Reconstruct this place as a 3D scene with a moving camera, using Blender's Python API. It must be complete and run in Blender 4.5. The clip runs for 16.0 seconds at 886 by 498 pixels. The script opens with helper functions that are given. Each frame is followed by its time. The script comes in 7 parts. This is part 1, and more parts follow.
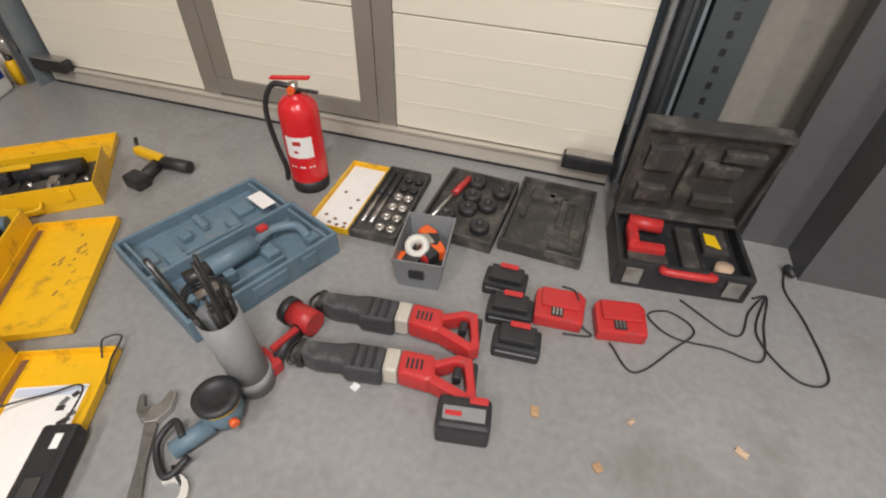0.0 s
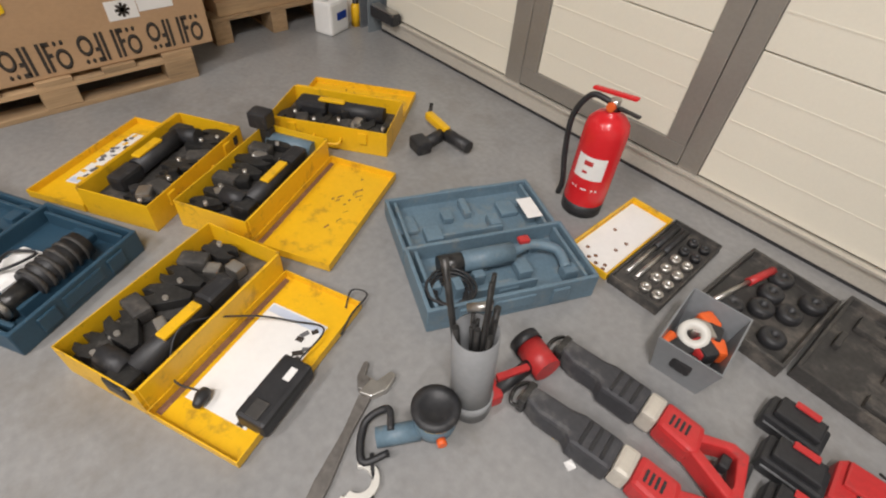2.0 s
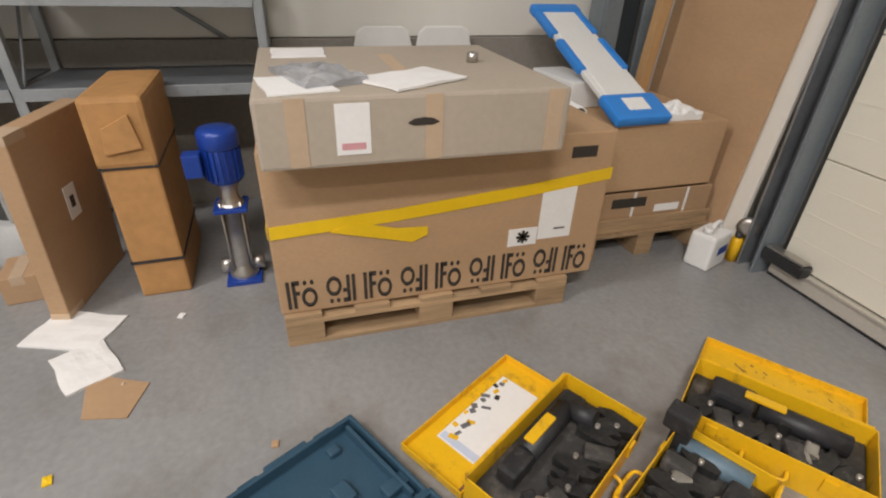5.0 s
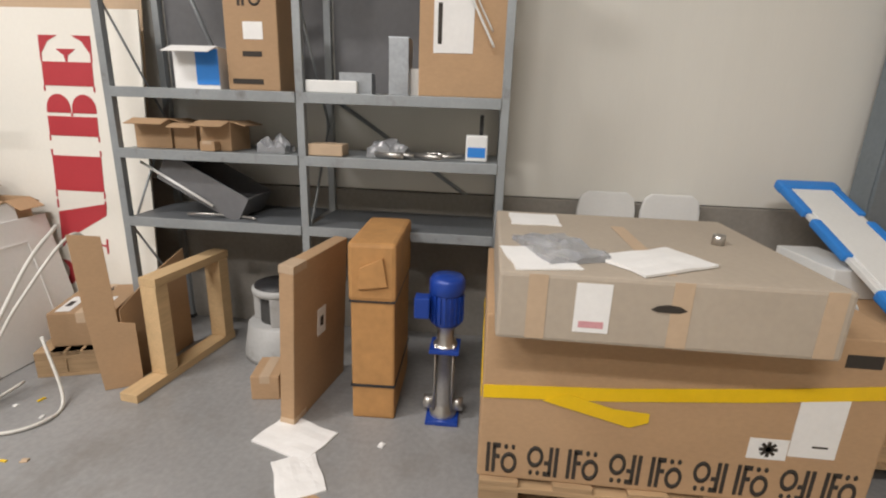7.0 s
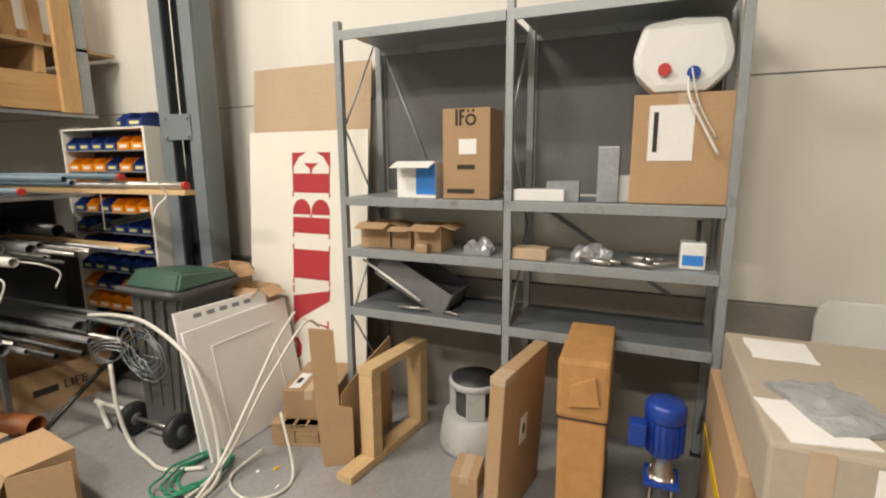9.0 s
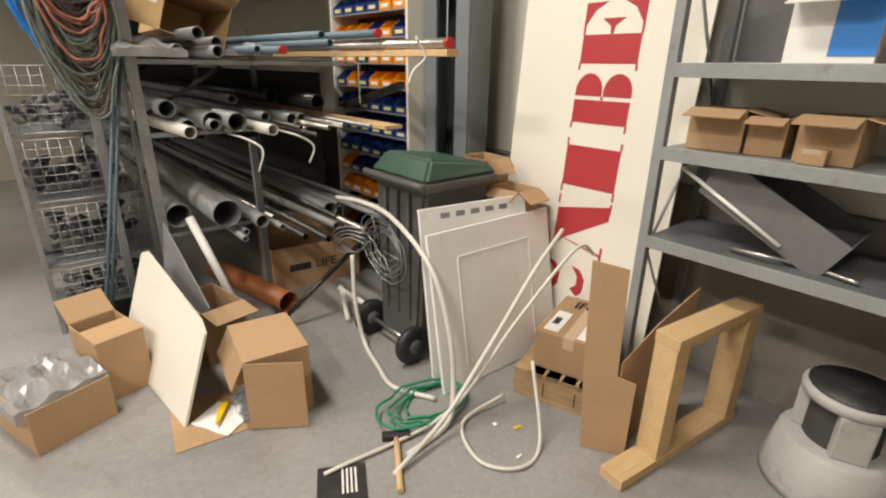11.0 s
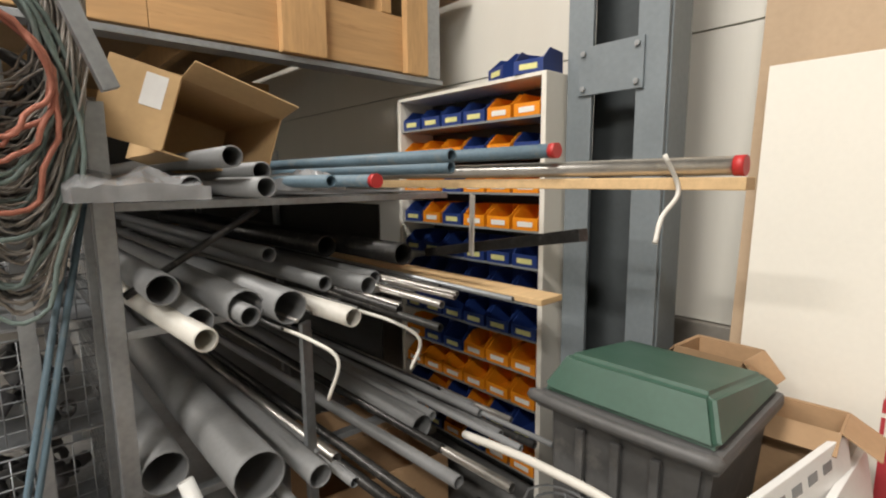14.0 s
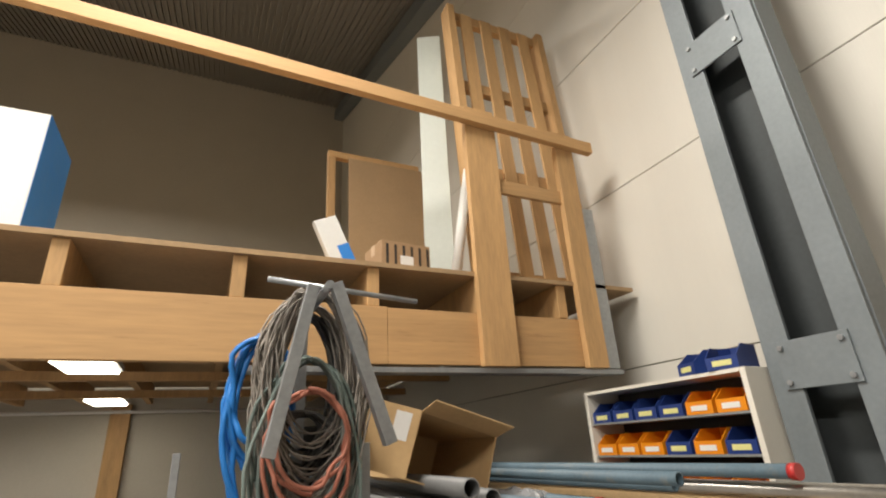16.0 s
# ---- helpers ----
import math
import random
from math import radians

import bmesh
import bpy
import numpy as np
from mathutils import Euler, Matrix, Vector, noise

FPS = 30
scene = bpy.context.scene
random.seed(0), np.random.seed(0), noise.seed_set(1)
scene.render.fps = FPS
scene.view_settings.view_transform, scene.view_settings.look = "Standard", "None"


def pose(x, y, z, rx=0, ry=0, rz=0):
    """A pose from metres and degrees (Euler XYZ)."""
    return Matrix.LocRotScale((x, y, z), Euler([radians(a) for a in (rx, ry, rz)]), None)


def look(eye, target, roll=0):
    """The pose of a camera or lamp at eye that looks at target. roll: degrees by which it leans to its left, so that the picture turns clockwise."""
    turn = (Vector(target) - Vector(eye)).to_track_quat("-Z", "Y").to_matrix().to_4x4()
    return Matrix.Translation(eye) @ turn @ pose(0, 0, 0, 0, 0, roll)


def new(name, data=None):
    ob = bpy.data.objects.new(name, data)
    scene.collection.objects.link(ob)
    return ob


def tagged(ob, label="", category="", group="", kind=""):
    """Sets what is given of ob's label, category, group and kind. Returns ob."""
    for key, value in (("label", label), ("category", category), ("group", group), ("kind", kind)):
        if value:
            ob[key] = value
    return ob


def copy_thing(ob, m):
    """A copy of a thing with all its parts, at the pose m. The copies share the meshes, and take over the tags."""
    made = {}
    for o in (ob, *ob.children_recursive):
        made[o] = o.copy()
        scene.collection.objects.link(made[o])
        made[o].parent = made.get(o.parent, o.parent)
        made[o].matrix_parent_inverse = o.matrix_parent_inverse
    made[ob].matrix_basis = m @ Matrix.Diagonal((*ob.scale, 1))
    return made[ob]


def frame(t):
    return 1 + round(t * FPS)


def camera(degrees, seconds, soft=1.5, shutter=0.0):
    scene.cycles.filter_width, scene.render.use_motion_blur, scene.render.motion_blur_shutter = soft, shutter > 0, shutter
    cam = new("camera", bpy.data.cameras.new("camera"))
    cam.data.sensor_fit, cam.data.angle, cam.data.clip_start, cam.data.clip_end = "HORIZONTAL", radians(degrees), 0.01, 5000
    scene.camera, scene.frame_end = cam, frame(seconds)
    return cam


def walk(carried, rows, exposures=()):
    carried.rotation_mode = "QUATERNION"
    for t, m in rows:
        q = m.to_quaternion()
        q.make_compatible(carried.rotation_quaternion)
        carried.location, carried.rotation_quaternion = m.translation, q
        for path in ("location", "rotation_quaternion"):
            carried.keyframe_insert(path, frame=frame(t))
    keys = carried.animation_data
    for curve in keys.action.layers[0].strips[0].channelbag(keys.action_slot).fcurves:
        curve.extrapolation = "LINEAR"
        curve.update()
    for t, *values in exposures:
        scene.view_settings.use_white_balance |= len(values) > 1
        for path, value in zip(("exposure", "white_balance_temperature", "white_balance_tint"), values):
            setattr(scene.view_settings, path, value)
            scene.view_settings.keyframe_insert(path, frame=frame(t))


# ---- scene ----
cam = camera(84.1, 16.0, soft=2.1)
PATH = [
    (0, (0.828, 0.384, 1.311), (0.437, 1.783, -0.064), 2.1),
    (0.5, (0.74, 0.313, 1.317), (0.216, 1.669, -0.057), 2.4),
    (1, (0.681, 0.289, 1.297), (0.012, 1.576, -0.079), 3.0),
    (1.5, (0.575, 0.368, 1.271), (-0.257, 1.535, -0.124), 3.9),
    (2, (0.474, 0.429, 1.241), (-0.507, 1.456, -0.167), 5.5),
    (2.5, (0.35, 0.393, 1.229), (-0.751, 1.284, -0.183), 6.1),
    (3, (0.123, 0.284, 1.249), (-1.062, 1.104, -0.138), 5.4),
    (3.5, (-0.094, 0.165, 1.261), (-1.383, 0.924, -0.067), 4.1),
    (4, (-0.256, 0.113, 1.269), (-1.691, 0.728, 0.019), 2.9),
    (4.2, (-0.327, 0.13, 1.279), (-1.817, 0.697, 0.072), 2.5),
    (6.3, (-0.666, 0.057, 1.417), (-2.529, 0.384, 0.766), 1.9),
    (6.5, (-0.655, 0.026, 1.42), (-2.546, 0.192, 0.79), 2.1),
    (7, (-0.618, -0.032, 1.444), (-2.531, -0.198, 0.885), 2.0),
    (7.5, (-0.588, -0.07, 1.52), (-2.518, -0.409, 1.121), 1.7),
    (8, (-0.58, -0.115, 1.587), (-2.522, -0.545, 1.369), 1.1),
    (8.5, (-0.591, -0.215, 1.608), (-2.508, -0.763, 1.45), 0.7),
    (9, (-0.601, -0.293, 1.702), (-2.411, -1.065, 1.342), -0.4),
    (9.5, (-0.636, -0.466, 1.572), (-2.331, -1.428, 1.12), -0.6),
    (10, (-0.861, -0.612, 1.523), (-2.391, -1.769, 0.959), -0.4),
    (10.2, (-0.937, -0.683, 1.506), (-2.399, -1.907, 0.903), 0.0),
    (12.3, (-1.283, -1.737, 1.422), (-2.303, -3.283, 0.666), 0.8),
    (12.5, (-1.281, -1.84, 1.41), (-2.34, -3.37, 0.678), 1.1),
    (13, (-1.277, -2.07, 1.428), (-2.506, -3.5, 0.761), 0.2),
    (13.5, (-1.336, -2.252, 1.464), (-2.65, -3.674, 0.963), 0.4),
    (14, (-1.444, -2.459, 1.532), (-2.771, -3.929, 1.252), -0.5),
    (14.5, (-1.426, -2.5, 1.583), (-2.664, -4.071, 1.56), -1.6),
    (15, (-1.336, -2.457, 1.633), (-2.449, -4.1, 1.88), -2.1),
    (15.5, (-1.225, -2.414, 1.696), (-2.189, -4.087, 2.216), -2.5),
    (16, (-1.157, -2.374, 1.73), (-1.976, -4.043, 2.468), -3.4),
]
walk(cam, [(t, look(e, g, r)) for t, e, g, r in PATH],
     [(0, -0.04, 6250, 13), (4, -0.08, 6250, 13), (6.5, -0.02, 6250, 13), (8, 0.0, 6500, 10),
      (10, 0.15, 7100, 10), (12.5, 0.0, 6500, 10), (14.5, 0.1, 6550, 10), (16, -0.05, 6800, 10)])

# ---- world and lamps ----
world = bpy.data.worlds.new("world")
scene.world = world
world.use_nodes = True
world.node_tree.nodes["Background"].inputs[0].default_value = (0.6, 0.65, 0.7, 1)
world.node_tree.nodes["Background"].inputs[1].default_value = 0.05


def area(name, loc, target, sx, sy, power, color=(1, 0.95, 0.88)):
    d = bpy.data.lights.new(name, "AREA")
    d.shape, d.size, d.size_y, d.energy, d.color = "RECTANGLE", sx, sy, power, color
    ob = new(name, d)
    ob.matrix_world = look(loc, target)
    return ob


area("hall_lamp", (1.35, -0.75, 4.6), (1.35, -0.75, 0), 0.35, 1.5, 185)
area("hall_lamp", (-0.6, -3.4, 5.2), (-0.6, -3.4, 0), 0.35, 1.5, 190)
area("hall_lamp", (3.6, -3.6, 5.2), (3.6, -3.6, 0), 0.35, 1.5, 210)
area("hall_lamp", (1.5, -8.3, 6.4), (1.5, -8.3, 0), 0.35, 1.5, 235)


# ---- materials ----
def mat(name, color, rough=0.6, metal=0.0, var=0.18, scale=4.0, bump=0.15, fine=60.0,
        dirt=None, dirt_amount=0.5, dirt_scale=3.0, stretch=(1, 1, 1), per_object=0.0, coords="Object"):
    m = bpy.data.materials.new(name)
    m.use_nodes = True
    nt = m.node_tree
    n, l = nt.nodes, nt.links
    b = n["Principled BSDF"]
    tc = n.new("ShaderNodeTexCoord")
    mp = n.new("ShaderNodeMapping")
    mp.inputs["Scale"].default_value = stretch
    l.new(tc.outputs[coords], mp.inputs[0])
    big = n.new("ShaderNodeTexNoise")
    big.inputs["Scale"].default_value, big.inputs["Detail"].default_value = scale, 5
    small = n.new("ShaderNodeTexNoise")
    small.inputs["Scale"].default_value, small.inputs["Detail"].default_value = fine, 4
    l.new(mp.outputs[0], big.inputs[0])
    l.new(mp.outputs[0], small.inputs[0])
    add = n.new("ShaderNodeMath")
    add.operation = "MULTIPLY_ADD"
    add.inputs[1].default_value = 0.45
    l.new(small.outputs[0], add.inputs[0])
    mul = n.new("ShaderNodeMath")
    mul.operation = "MULTIPLY"
    mul.inputs[1].default_value = 0.55
    l.new(big.outputs[0], mul.inputs[0])
    l.new(mul.outputs[0], add.inputs[2])
    ramp = n.new("ShaderNodeValToRGB")
    e = ramp.color_ramp.elements
    e[0].position, e[1].position = 0.3, 0.7
    e[0].color = (*[c * (1 - var) for c in color], 1)
    e[1].color = (*[min(1, c * (1 + var)) for c in color], 1)
    l.new(add.outputs[0], ramp.inputs[0])
    out = ramp.outputs[0]
    if dirt:
        d = n.new("ShaderNodeTexNoise")
        d.inputs["Scale"].default_value, d.inputs["Detail"].default_value = dirt_scale, 8
        d.inputs["Roughness"].default_value = 0.7
        l.new(mp.outputs[0], d.inputs[0])
        dr = n.new("ShaderNodeValToRGB")
        de = dr.color_ramp.elements
        de[0].position, de[1].position = 0.62 - 0.25 * dirt_amount, 0.82 - 0.2 * dirt_amount
        de[0].color, de[1].color = (0, 0, 0, 1), (1, 1, 1, 1)
        l.new(d.outputs[0], dr.inputs[0])
        mx = n.new("ShaderNodeMix")
        mx.data_type = "RGBA"
        l.new(dr.outputs[0], mx.inputs[0])
        l.new(out, mx.inputs[6])
        mx.inputs[7].default_value = (*dirt, 1)
        out = mx.outputs[2]
    if per_object:
        oi = n.new("ShaderNodeObjectInfo")
        hsv = n.new("ShaderNodeHueSaturation")
        mr = n.new("ShaderNodeMapRange")
        mr.inputs[3].default_value, mr.inputs[4].default_value = 1 - per_object, 1 + per_object
        l.new(oi.outputs["Random"], mr.inputs[0])
        l.new(mr.outputs[0], hsv.inputs["Value"])
        l.new(out, hsv.inputs["Color"])
        out = hsv.outputs[0]
    l.new(out, b.inputs["Base Color"])
    rr = n.new("ShaderNodeMapRange")
    rr.inputs[3].default_value, rr.inputs[4].default_value = max(0.03, rough - 0.12), min(1, rough + 0.12)
    l.new(big.outputs[0], rr.inputs[0])
    l.new(rr.outputs[0], b.inputs["Roughness"])
    b.inputs["Metallic"].default_value = metal
    if bump:
        bp = n.new("ShaderNodeBump")
        bp.inputs["Strength"].default_value, bp.inputs["Distance"].default_value = bump, 0.004
        l.new(add.outputs[0], bp.inputs["Height"])
        l.new(bp.outputs[0], b.inputs["Normal"])
    return m


M_FLOOR = mat("concrete_floor", (0.265, 0.262, 0.258), 0.33, 0, 0.2, 1.3, 0.08, 38, (0.18, 0.165, 0.145), 0.42, 1.5)
M_PANEL = mat("wall_panel_white", (0.72, 0.70, 0.64), 0.5, 0, 0.03, 0.8, 0.05, 30, stretch=(1, 8, 0.3))
M_PLINTH = mat("plinth_concrete", (0.26, 0.24, 0.21), 0.85, 0, 0.15, 2, 0.3, 40)
M_DOOR = mat("door_panel_cream", (0.75, 0.71, 0.60), 0.45, 0, 0.03, 1.0, 0.12, 120)
M_ALU = mat("aluminium", (0.58, 0.54, 0.47), 0.4, 0.3, 0.1, 3, 0.05, 80)
M_FRAME = mat("anodised_frame", (0.30, 0.28, 0.25), 0.45, 0.4, 0.08, 3, 0.05, 80)
M_GALV = mat("galvanised_steel", (0.36, 0.38, 0.40), 0.45, 0.75, 0.2, 8, 0.06, 50)
M_COLUMN = mat("painted_column", (0.20, 0.23, 0.25), 0.5, 0.2, 0.12, 5, 0.06, 50)
# column paint darkened for shade in the recess; also the dark post's own grey
M_COLDARK = mat("shaded_web_dark_post", (0.07, 0.08, 0.085), 0.6, 0.2, 0.12, 5, 0.06, 50)
M_SHELF = mat("shelf_grey_paint", (0.30, 0.32, 0.33), 0.42, 0.25, 0.1, 6, 0.05, 60, (0.16, 0.15, 0.14), 0.2, 9)
# darker, more mottled grey for the lowest boards
M_SHELFDK = mat("shelf_board_dark", (0.15, 0.16, 0.17), 0.5, 0.3, 0.25, 5, 0.06, 60)
M_CARD = mat("cardboard", (0.42, 0.27, 0.15), 0.85, 0, 0.09, 3, 0.1, 45, stretch=(1, 1, 2), per_object=0.12)
M_CARDLT = mat("cardboard_light", (0.50, 0.37, 0.25), 0.85, 0, 0.07, 3, 0.1, 45, per_object=0.08)
M_CARDGREY = mat("cardboard_grey", (0.40, 0.34, 0.27), 0.85, 0, 0.07, 3, 0.1, 45)
M_KRAFT = mat("kraft_wrap", (0.44, 0.23, 0.08), 0.7, 0, 0.16, 9, 0.5, 25)
M_FIBRE = mat("fibreboard", (0.36, 0.24, 0.13), 0.8, 0, 0.1, 3, 0.1, 60)
M_INK = mat("printed_ink", (0.035, 0.028, 0.022), 0.8, 0, 0.15, 20, 0)
M_PALLET = mat("pallet_wood", (0.36, 0.24, 0.13), 0.85, 0, 0.28, 6, 0.4, 30, (0.14, 0.10, 0.06), 0.3, 5, (1, 0.25, 4), 0.15)
M_PINE = mat("pine_wood", (0.58, 0.40, 0.21), 0.7, 0, 0.16, 4, 0.2, 24, stretch=(0.4, 4, 4), per_object=0.1)
M_PINEV = mat("pine_wood_weathered", (0.48, 0.29, 0.13), 0.75, 0, 0.2, 4, 0.25, 22, stretch=(4, 4, 0.5), per_object=0.12)
M_PINEH = mat("pine_board_long_grain", (0.50, 0.30, 0.135), 0.7, 0, 0.16, 3, 0.2, 16, (0.20, 0.09, 0.035), 0.08, 9, stretch=(0.35, 3, 5), per_object=0.1)
# plywood tone with the shade under the deck put into its colour
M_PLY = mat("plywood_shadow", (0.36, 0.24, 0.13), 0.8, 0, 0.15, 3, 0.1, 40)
M_YTAPE = mat("yellow_tape", (0.80, 0.52, 0.01), 0.35, 0, 0.06, 9, 0.3, 40)
M_PAPER = mat("paper_white", (0.78, 0.77, 0.75), 0.7, 0, 0.04, 8, 0.05, 60)
M_WHITE = mat("white_plastic", (0.74, 0.74, 0.72), 0.4, 0, 0.04, 5, 0.04, 60)
M_WHITEP = mat("white_panel_paint", (0.82, 0.81, 0.79), 0.42, 0, 0.04, 4, 0.06, 60, (0.55, 0.52, 0.48), 0.1, 5)
M_SIGN = mat("sign_board_white", (0.76, 0.73, 0.66), 0.5, 0, 0.03, 2, 0.03, 50)
M_SIGNRED = mat("sign_red", (0.42, 0.035, 0.045), 0.5, 0, 0.06, 6, 0.02, 60)
M_YELLOW = mat("yellow_enamel", (0.78, 0.45, 0.008), 0.36, 0, 0.07, 6, 0.06, 60, (0.22, 0.11, 0.03), 0.28, 12)
M_RUST = mat("rust_scuffs", (0.22, 0.11, 0.06), 0.8, 0.1, 0.3, 30, 0.3, 90)
M_TEAL = mat("blue_grey_plastic", (0.12, 0.185, 0.235), 0.5, 0, 0.18, 9, 0.12, 80, (0.22, 0.23, 0.22), 0.3, 14)
M_NAVY = mat("navy_case_plastic", (0.028, 0.07, 0.11), 0.45, 0, 0.15, 8, 0.1, 90)
M_BLACK = mat("black_plastic", (0.022, 0.022, 0.024), 0.5, 0, 0.35, 15, 0.12, 90, (0.12, 0.11, 0.10), 0.12, 20)
M_DUSTY = mat("dusty_black_plastic", (0.045, 0.042, 0.039), 0.65, 0, 0.4, 12, 0.25, 70, (0.15, 0.13, 0.11), 0.42, 12)
M_DARKSTEEL = mat("oily_steel", (0.05, 0.049, 0.048), 0.34, 0.6, 0.4, 25, 0.25, 80, (0.2, 0.19, 0.18), 0.16, 22)
M_STEEL = mat("bare_steel", (0.50, 0.48, 0.45), 0.33, 0.9, 0.15, 12, 0.08, 80)
M_RED = mat("red_plastic", (0.48, 0.03, 0.03), 0.42, 0, 0.12, 10, 0.08, 80, (0.16, 0.05, 0.045), 0.3, 18)
M_EXT = mat("extinguisher_red", (0.62, 0.02, 0.025), 0.25, 0, 0.05, 5, 0.02, 60)
M_GREYPL = mat("grey_plastic_pipe", (0.22, 0.225, 0.23), 0.45, 0, 0.1, 6, 0.05, 60, per_object=0.2)
M_BINGREY = mat("waste_bin_grey", (0.085, 0.085, 0.085), 0.5, 0, 0.18, 5, 0.1, 60, (0.20, 0.19, 0.18), 0.25, 7)
M_BINGREEN = mat("waste_bin_green", (0.035, 0.085, 0.06), 0.42, 0, 0.12, 6, 0.06, 60)
M_BBLUE = mat("bin_blue", (0.018, 0.045, 0.20), 0.4, 0, 0.08, 8, 0.03, 60)
M_BORANGE = mat("bin_orange", (0.80, 0.27, 0.01), 0.4, 0, 0.08, 8, 0.03, 60)
M_PUMP = mat("pump_blue", (0.012, 0.05, 0.30), 0.35, 0.1, 0.1, 8, 0.05, 60)
M_TERRA = mat("orange_drain_pipe", (0.36, 0.12, 0.04), 0.5, 0, 0.1, 8, 0.05, 60)
M_GREEN = mat("green_hose", (0.02, 0.22, 0.12), 0.4, 0, 0.1, 20, 0.05, 80)
M_COPPER = mat("copper_pipe_hose", (0.42, 0.16, 0.11), 0.45, 0.2, 0.15, 20, 0.05, 80)
M_CABLE = mat("cable_grey_green", (0.13, 0.17, 0.16), 0.5, 0.1, 0.2, 10, 0.05, 80, per_object=0.5)
M_BLUEHOSE = mat("blue_hose", (0.02, 0.2, 0.6), 0.4, 0, 0.1, 20, 0.05, 80)
M_HOSEW = mat("white_hose", (0.62, 0.60, 0.55), 0.4, 0, 0.06, 10, 0.03, 60)
M_BLUEFOAM = mat("blue_edge_foam", (0.03, 0.22, 0.65), 0.5, 0, 0.06, 10, 0.03, 60)
M_TARP = mat("grey_cover", (0.145, 0.145, 0.15), 0.6, 0, 0.12, 2, 0.2, 30)
M_ROOF = mat("roof_sheet", (0.32, 0.31, 0.29), 0.5, 0.3, 0.08, 3, 0.05, 50)
M_SOUTH = mat("south_wall_paint", (0.50, 0.47, 0.40), 0.6, 0, 0.05, 1.5, 0.05, 40)
# near-black that stands for deep shade in hollows and behind stored things
M_DARKVOID = mat("dark_void_shade", (0.05, 0.05, 0.048), 0.8, 0, 0.2, 5, 0.1, 40)
M_FILM = mat("clear_film", (0.62, 0.63, 0.65), 0.2, 0, 0.15, 14, 0.8, 30)
M_FILM.node_tree.nodes["Principled BSDF"].inputs["Transmission Weight"].default_value = 0.65
M_TANK = mat("dark_grey_tank", (0.09, 0.09, 0.095), 0.55, 0, 0.12, 2, 0.15, 30)
M_ORANGEB = mat("orange_accent", (0.75, 0.12, 0.02), 0.45, 0, 0.08, 20, 0.03, 80)
M_STOOL = mat("pale_grey_plastic", (0.40, 0.40, 0.39), 0.5, 0, 0.08, 5, 0.06, 60, (0.25, 0.24, 0.22), 0.2, 8)
M_WORN = mat("worn_tool_steel", (0.22, 0.205, 0.19), 0.42, 0.6, 0.25, 14, 0.15, 80, (0.1, 0.09, 0.08), 0.3, 12)
M_PALEBLUE = mat("pale_blue_print", (0.52, 0.58, 0.70), 0.7, 0, 0.05)
M_CARDTAN = mat("cardboard_warm_tan", (0.54, 0.36, 0.18), 0.85, 0, 0.08, 3, 0.1, 45)
M_BOOT = mat("dusty_rubber", (0.045, 0.045, 0.05), 0.6, 0, 0.3, 10, 0.15, 70, (0.13, 0.125, 0.12), 0.35, 12)
M_TANKLT = mat("clear_grey_tub", (0.20, 0.21, 0.22), 0.35, 0, 0.1, 6, 0.05, 60)
M_GLASSF = mat("pale_glass_sheet", (0.50, 0.54, 0.50), 0.5, 0, 0.05, 2, 0.02, 30)


def emit(name, color, strength):
    m = bpy.data.materials.new(name)
    m.use_nodes = True
    b = m.node_tree.nodes["Principled BSDF"]
    b.inputs["Base Color"].default_value = (*color, 1)
    b.inputs["Emission Color"].default_value = (*color, 1)
    b.inputs["Emission Strength"].default_value = strength
    return m


M_LAMP = emit("lamp_diffuser", (1, 0.92, 0.78), 9)


# ---- mesh helpers ----
def bx(x0, y0, z0, x1, y1, z1, bev=0.0, bm=None):
    """A box, with rounded edges where bev is given."""
    own = bmesh.new()
    v = [own.verts.new(p) for p in ((x0, y0, z0), (x1, y0, z0), (x1, y1, z0), (x0, y1, z0),
                                    (x0, y0, z1), (x1, y0, z1), (x1, y1, z1), (x0, y1, z1))]
    for f in ((3, 2, 1, 0), (4, 5, 6, 7), (0, 1, 5, 4), (1, 2, 6, 5), (2, 3, 7, 6), (3, 0, 4, 7)):
        own.faces.new([v[i] for i in f])
    own.normal_update()
    if bev:
        bmesh.ops.bevel(own, geom=own.edges[:], offset=bev, segments=2, profile=0.6, affect="EDGES")
    return join(bm, own)


def join(bm, own, m=None):
    """Adds own to bm, moved by m."""
    if m is not None:
        own.transform(m)
    if bm is None:
        return own
    me = bpy.data.meshes.new("tmp")
    own.to_mesh(me)
    own.free()
    bm.from_mesh(me)
    bpy.data.meshes.remove(me)
    return bm


def sweep(points, r, seg=8, bm=None, caps=True, r1=None):
    """A round rod or hose of radius r along points."""
    own = bmesh.new()
    P = [Vector(p) for p in points]
    rings = []
    side = None
    for i, p in enumerate(P):
        d = (P[min(i + 1, len(P) - 1)] - P[max(i - 1, 0)]).normalized()
        if side is None:
            side = d.orthogonal().normalized()
        side = (side - d * side.dot(d)).normalized()
        up = d.cross(side)
        rr = r if r1 is None else r + (r1 - r) * i / (len(P) - 1)
        rings.append([own.verts.new(p + rr * (math.cos(a) * side + math.sin(a) * up))
                      for a in [2 * math.pi * k / seg for k in range(seg)]])
    for a, b in zip(rings, rings[1:]):
        for k in range(seg):
            f = own.faces.new((a[k], a[(k + 1) % seg], b[(k + 1) % seg], b[k]))
            f.smooth = True
    if caps:
        own.faces.new(rings[0][::-1])
        own.faces.new(rings[-1])
    return join(bm, own)


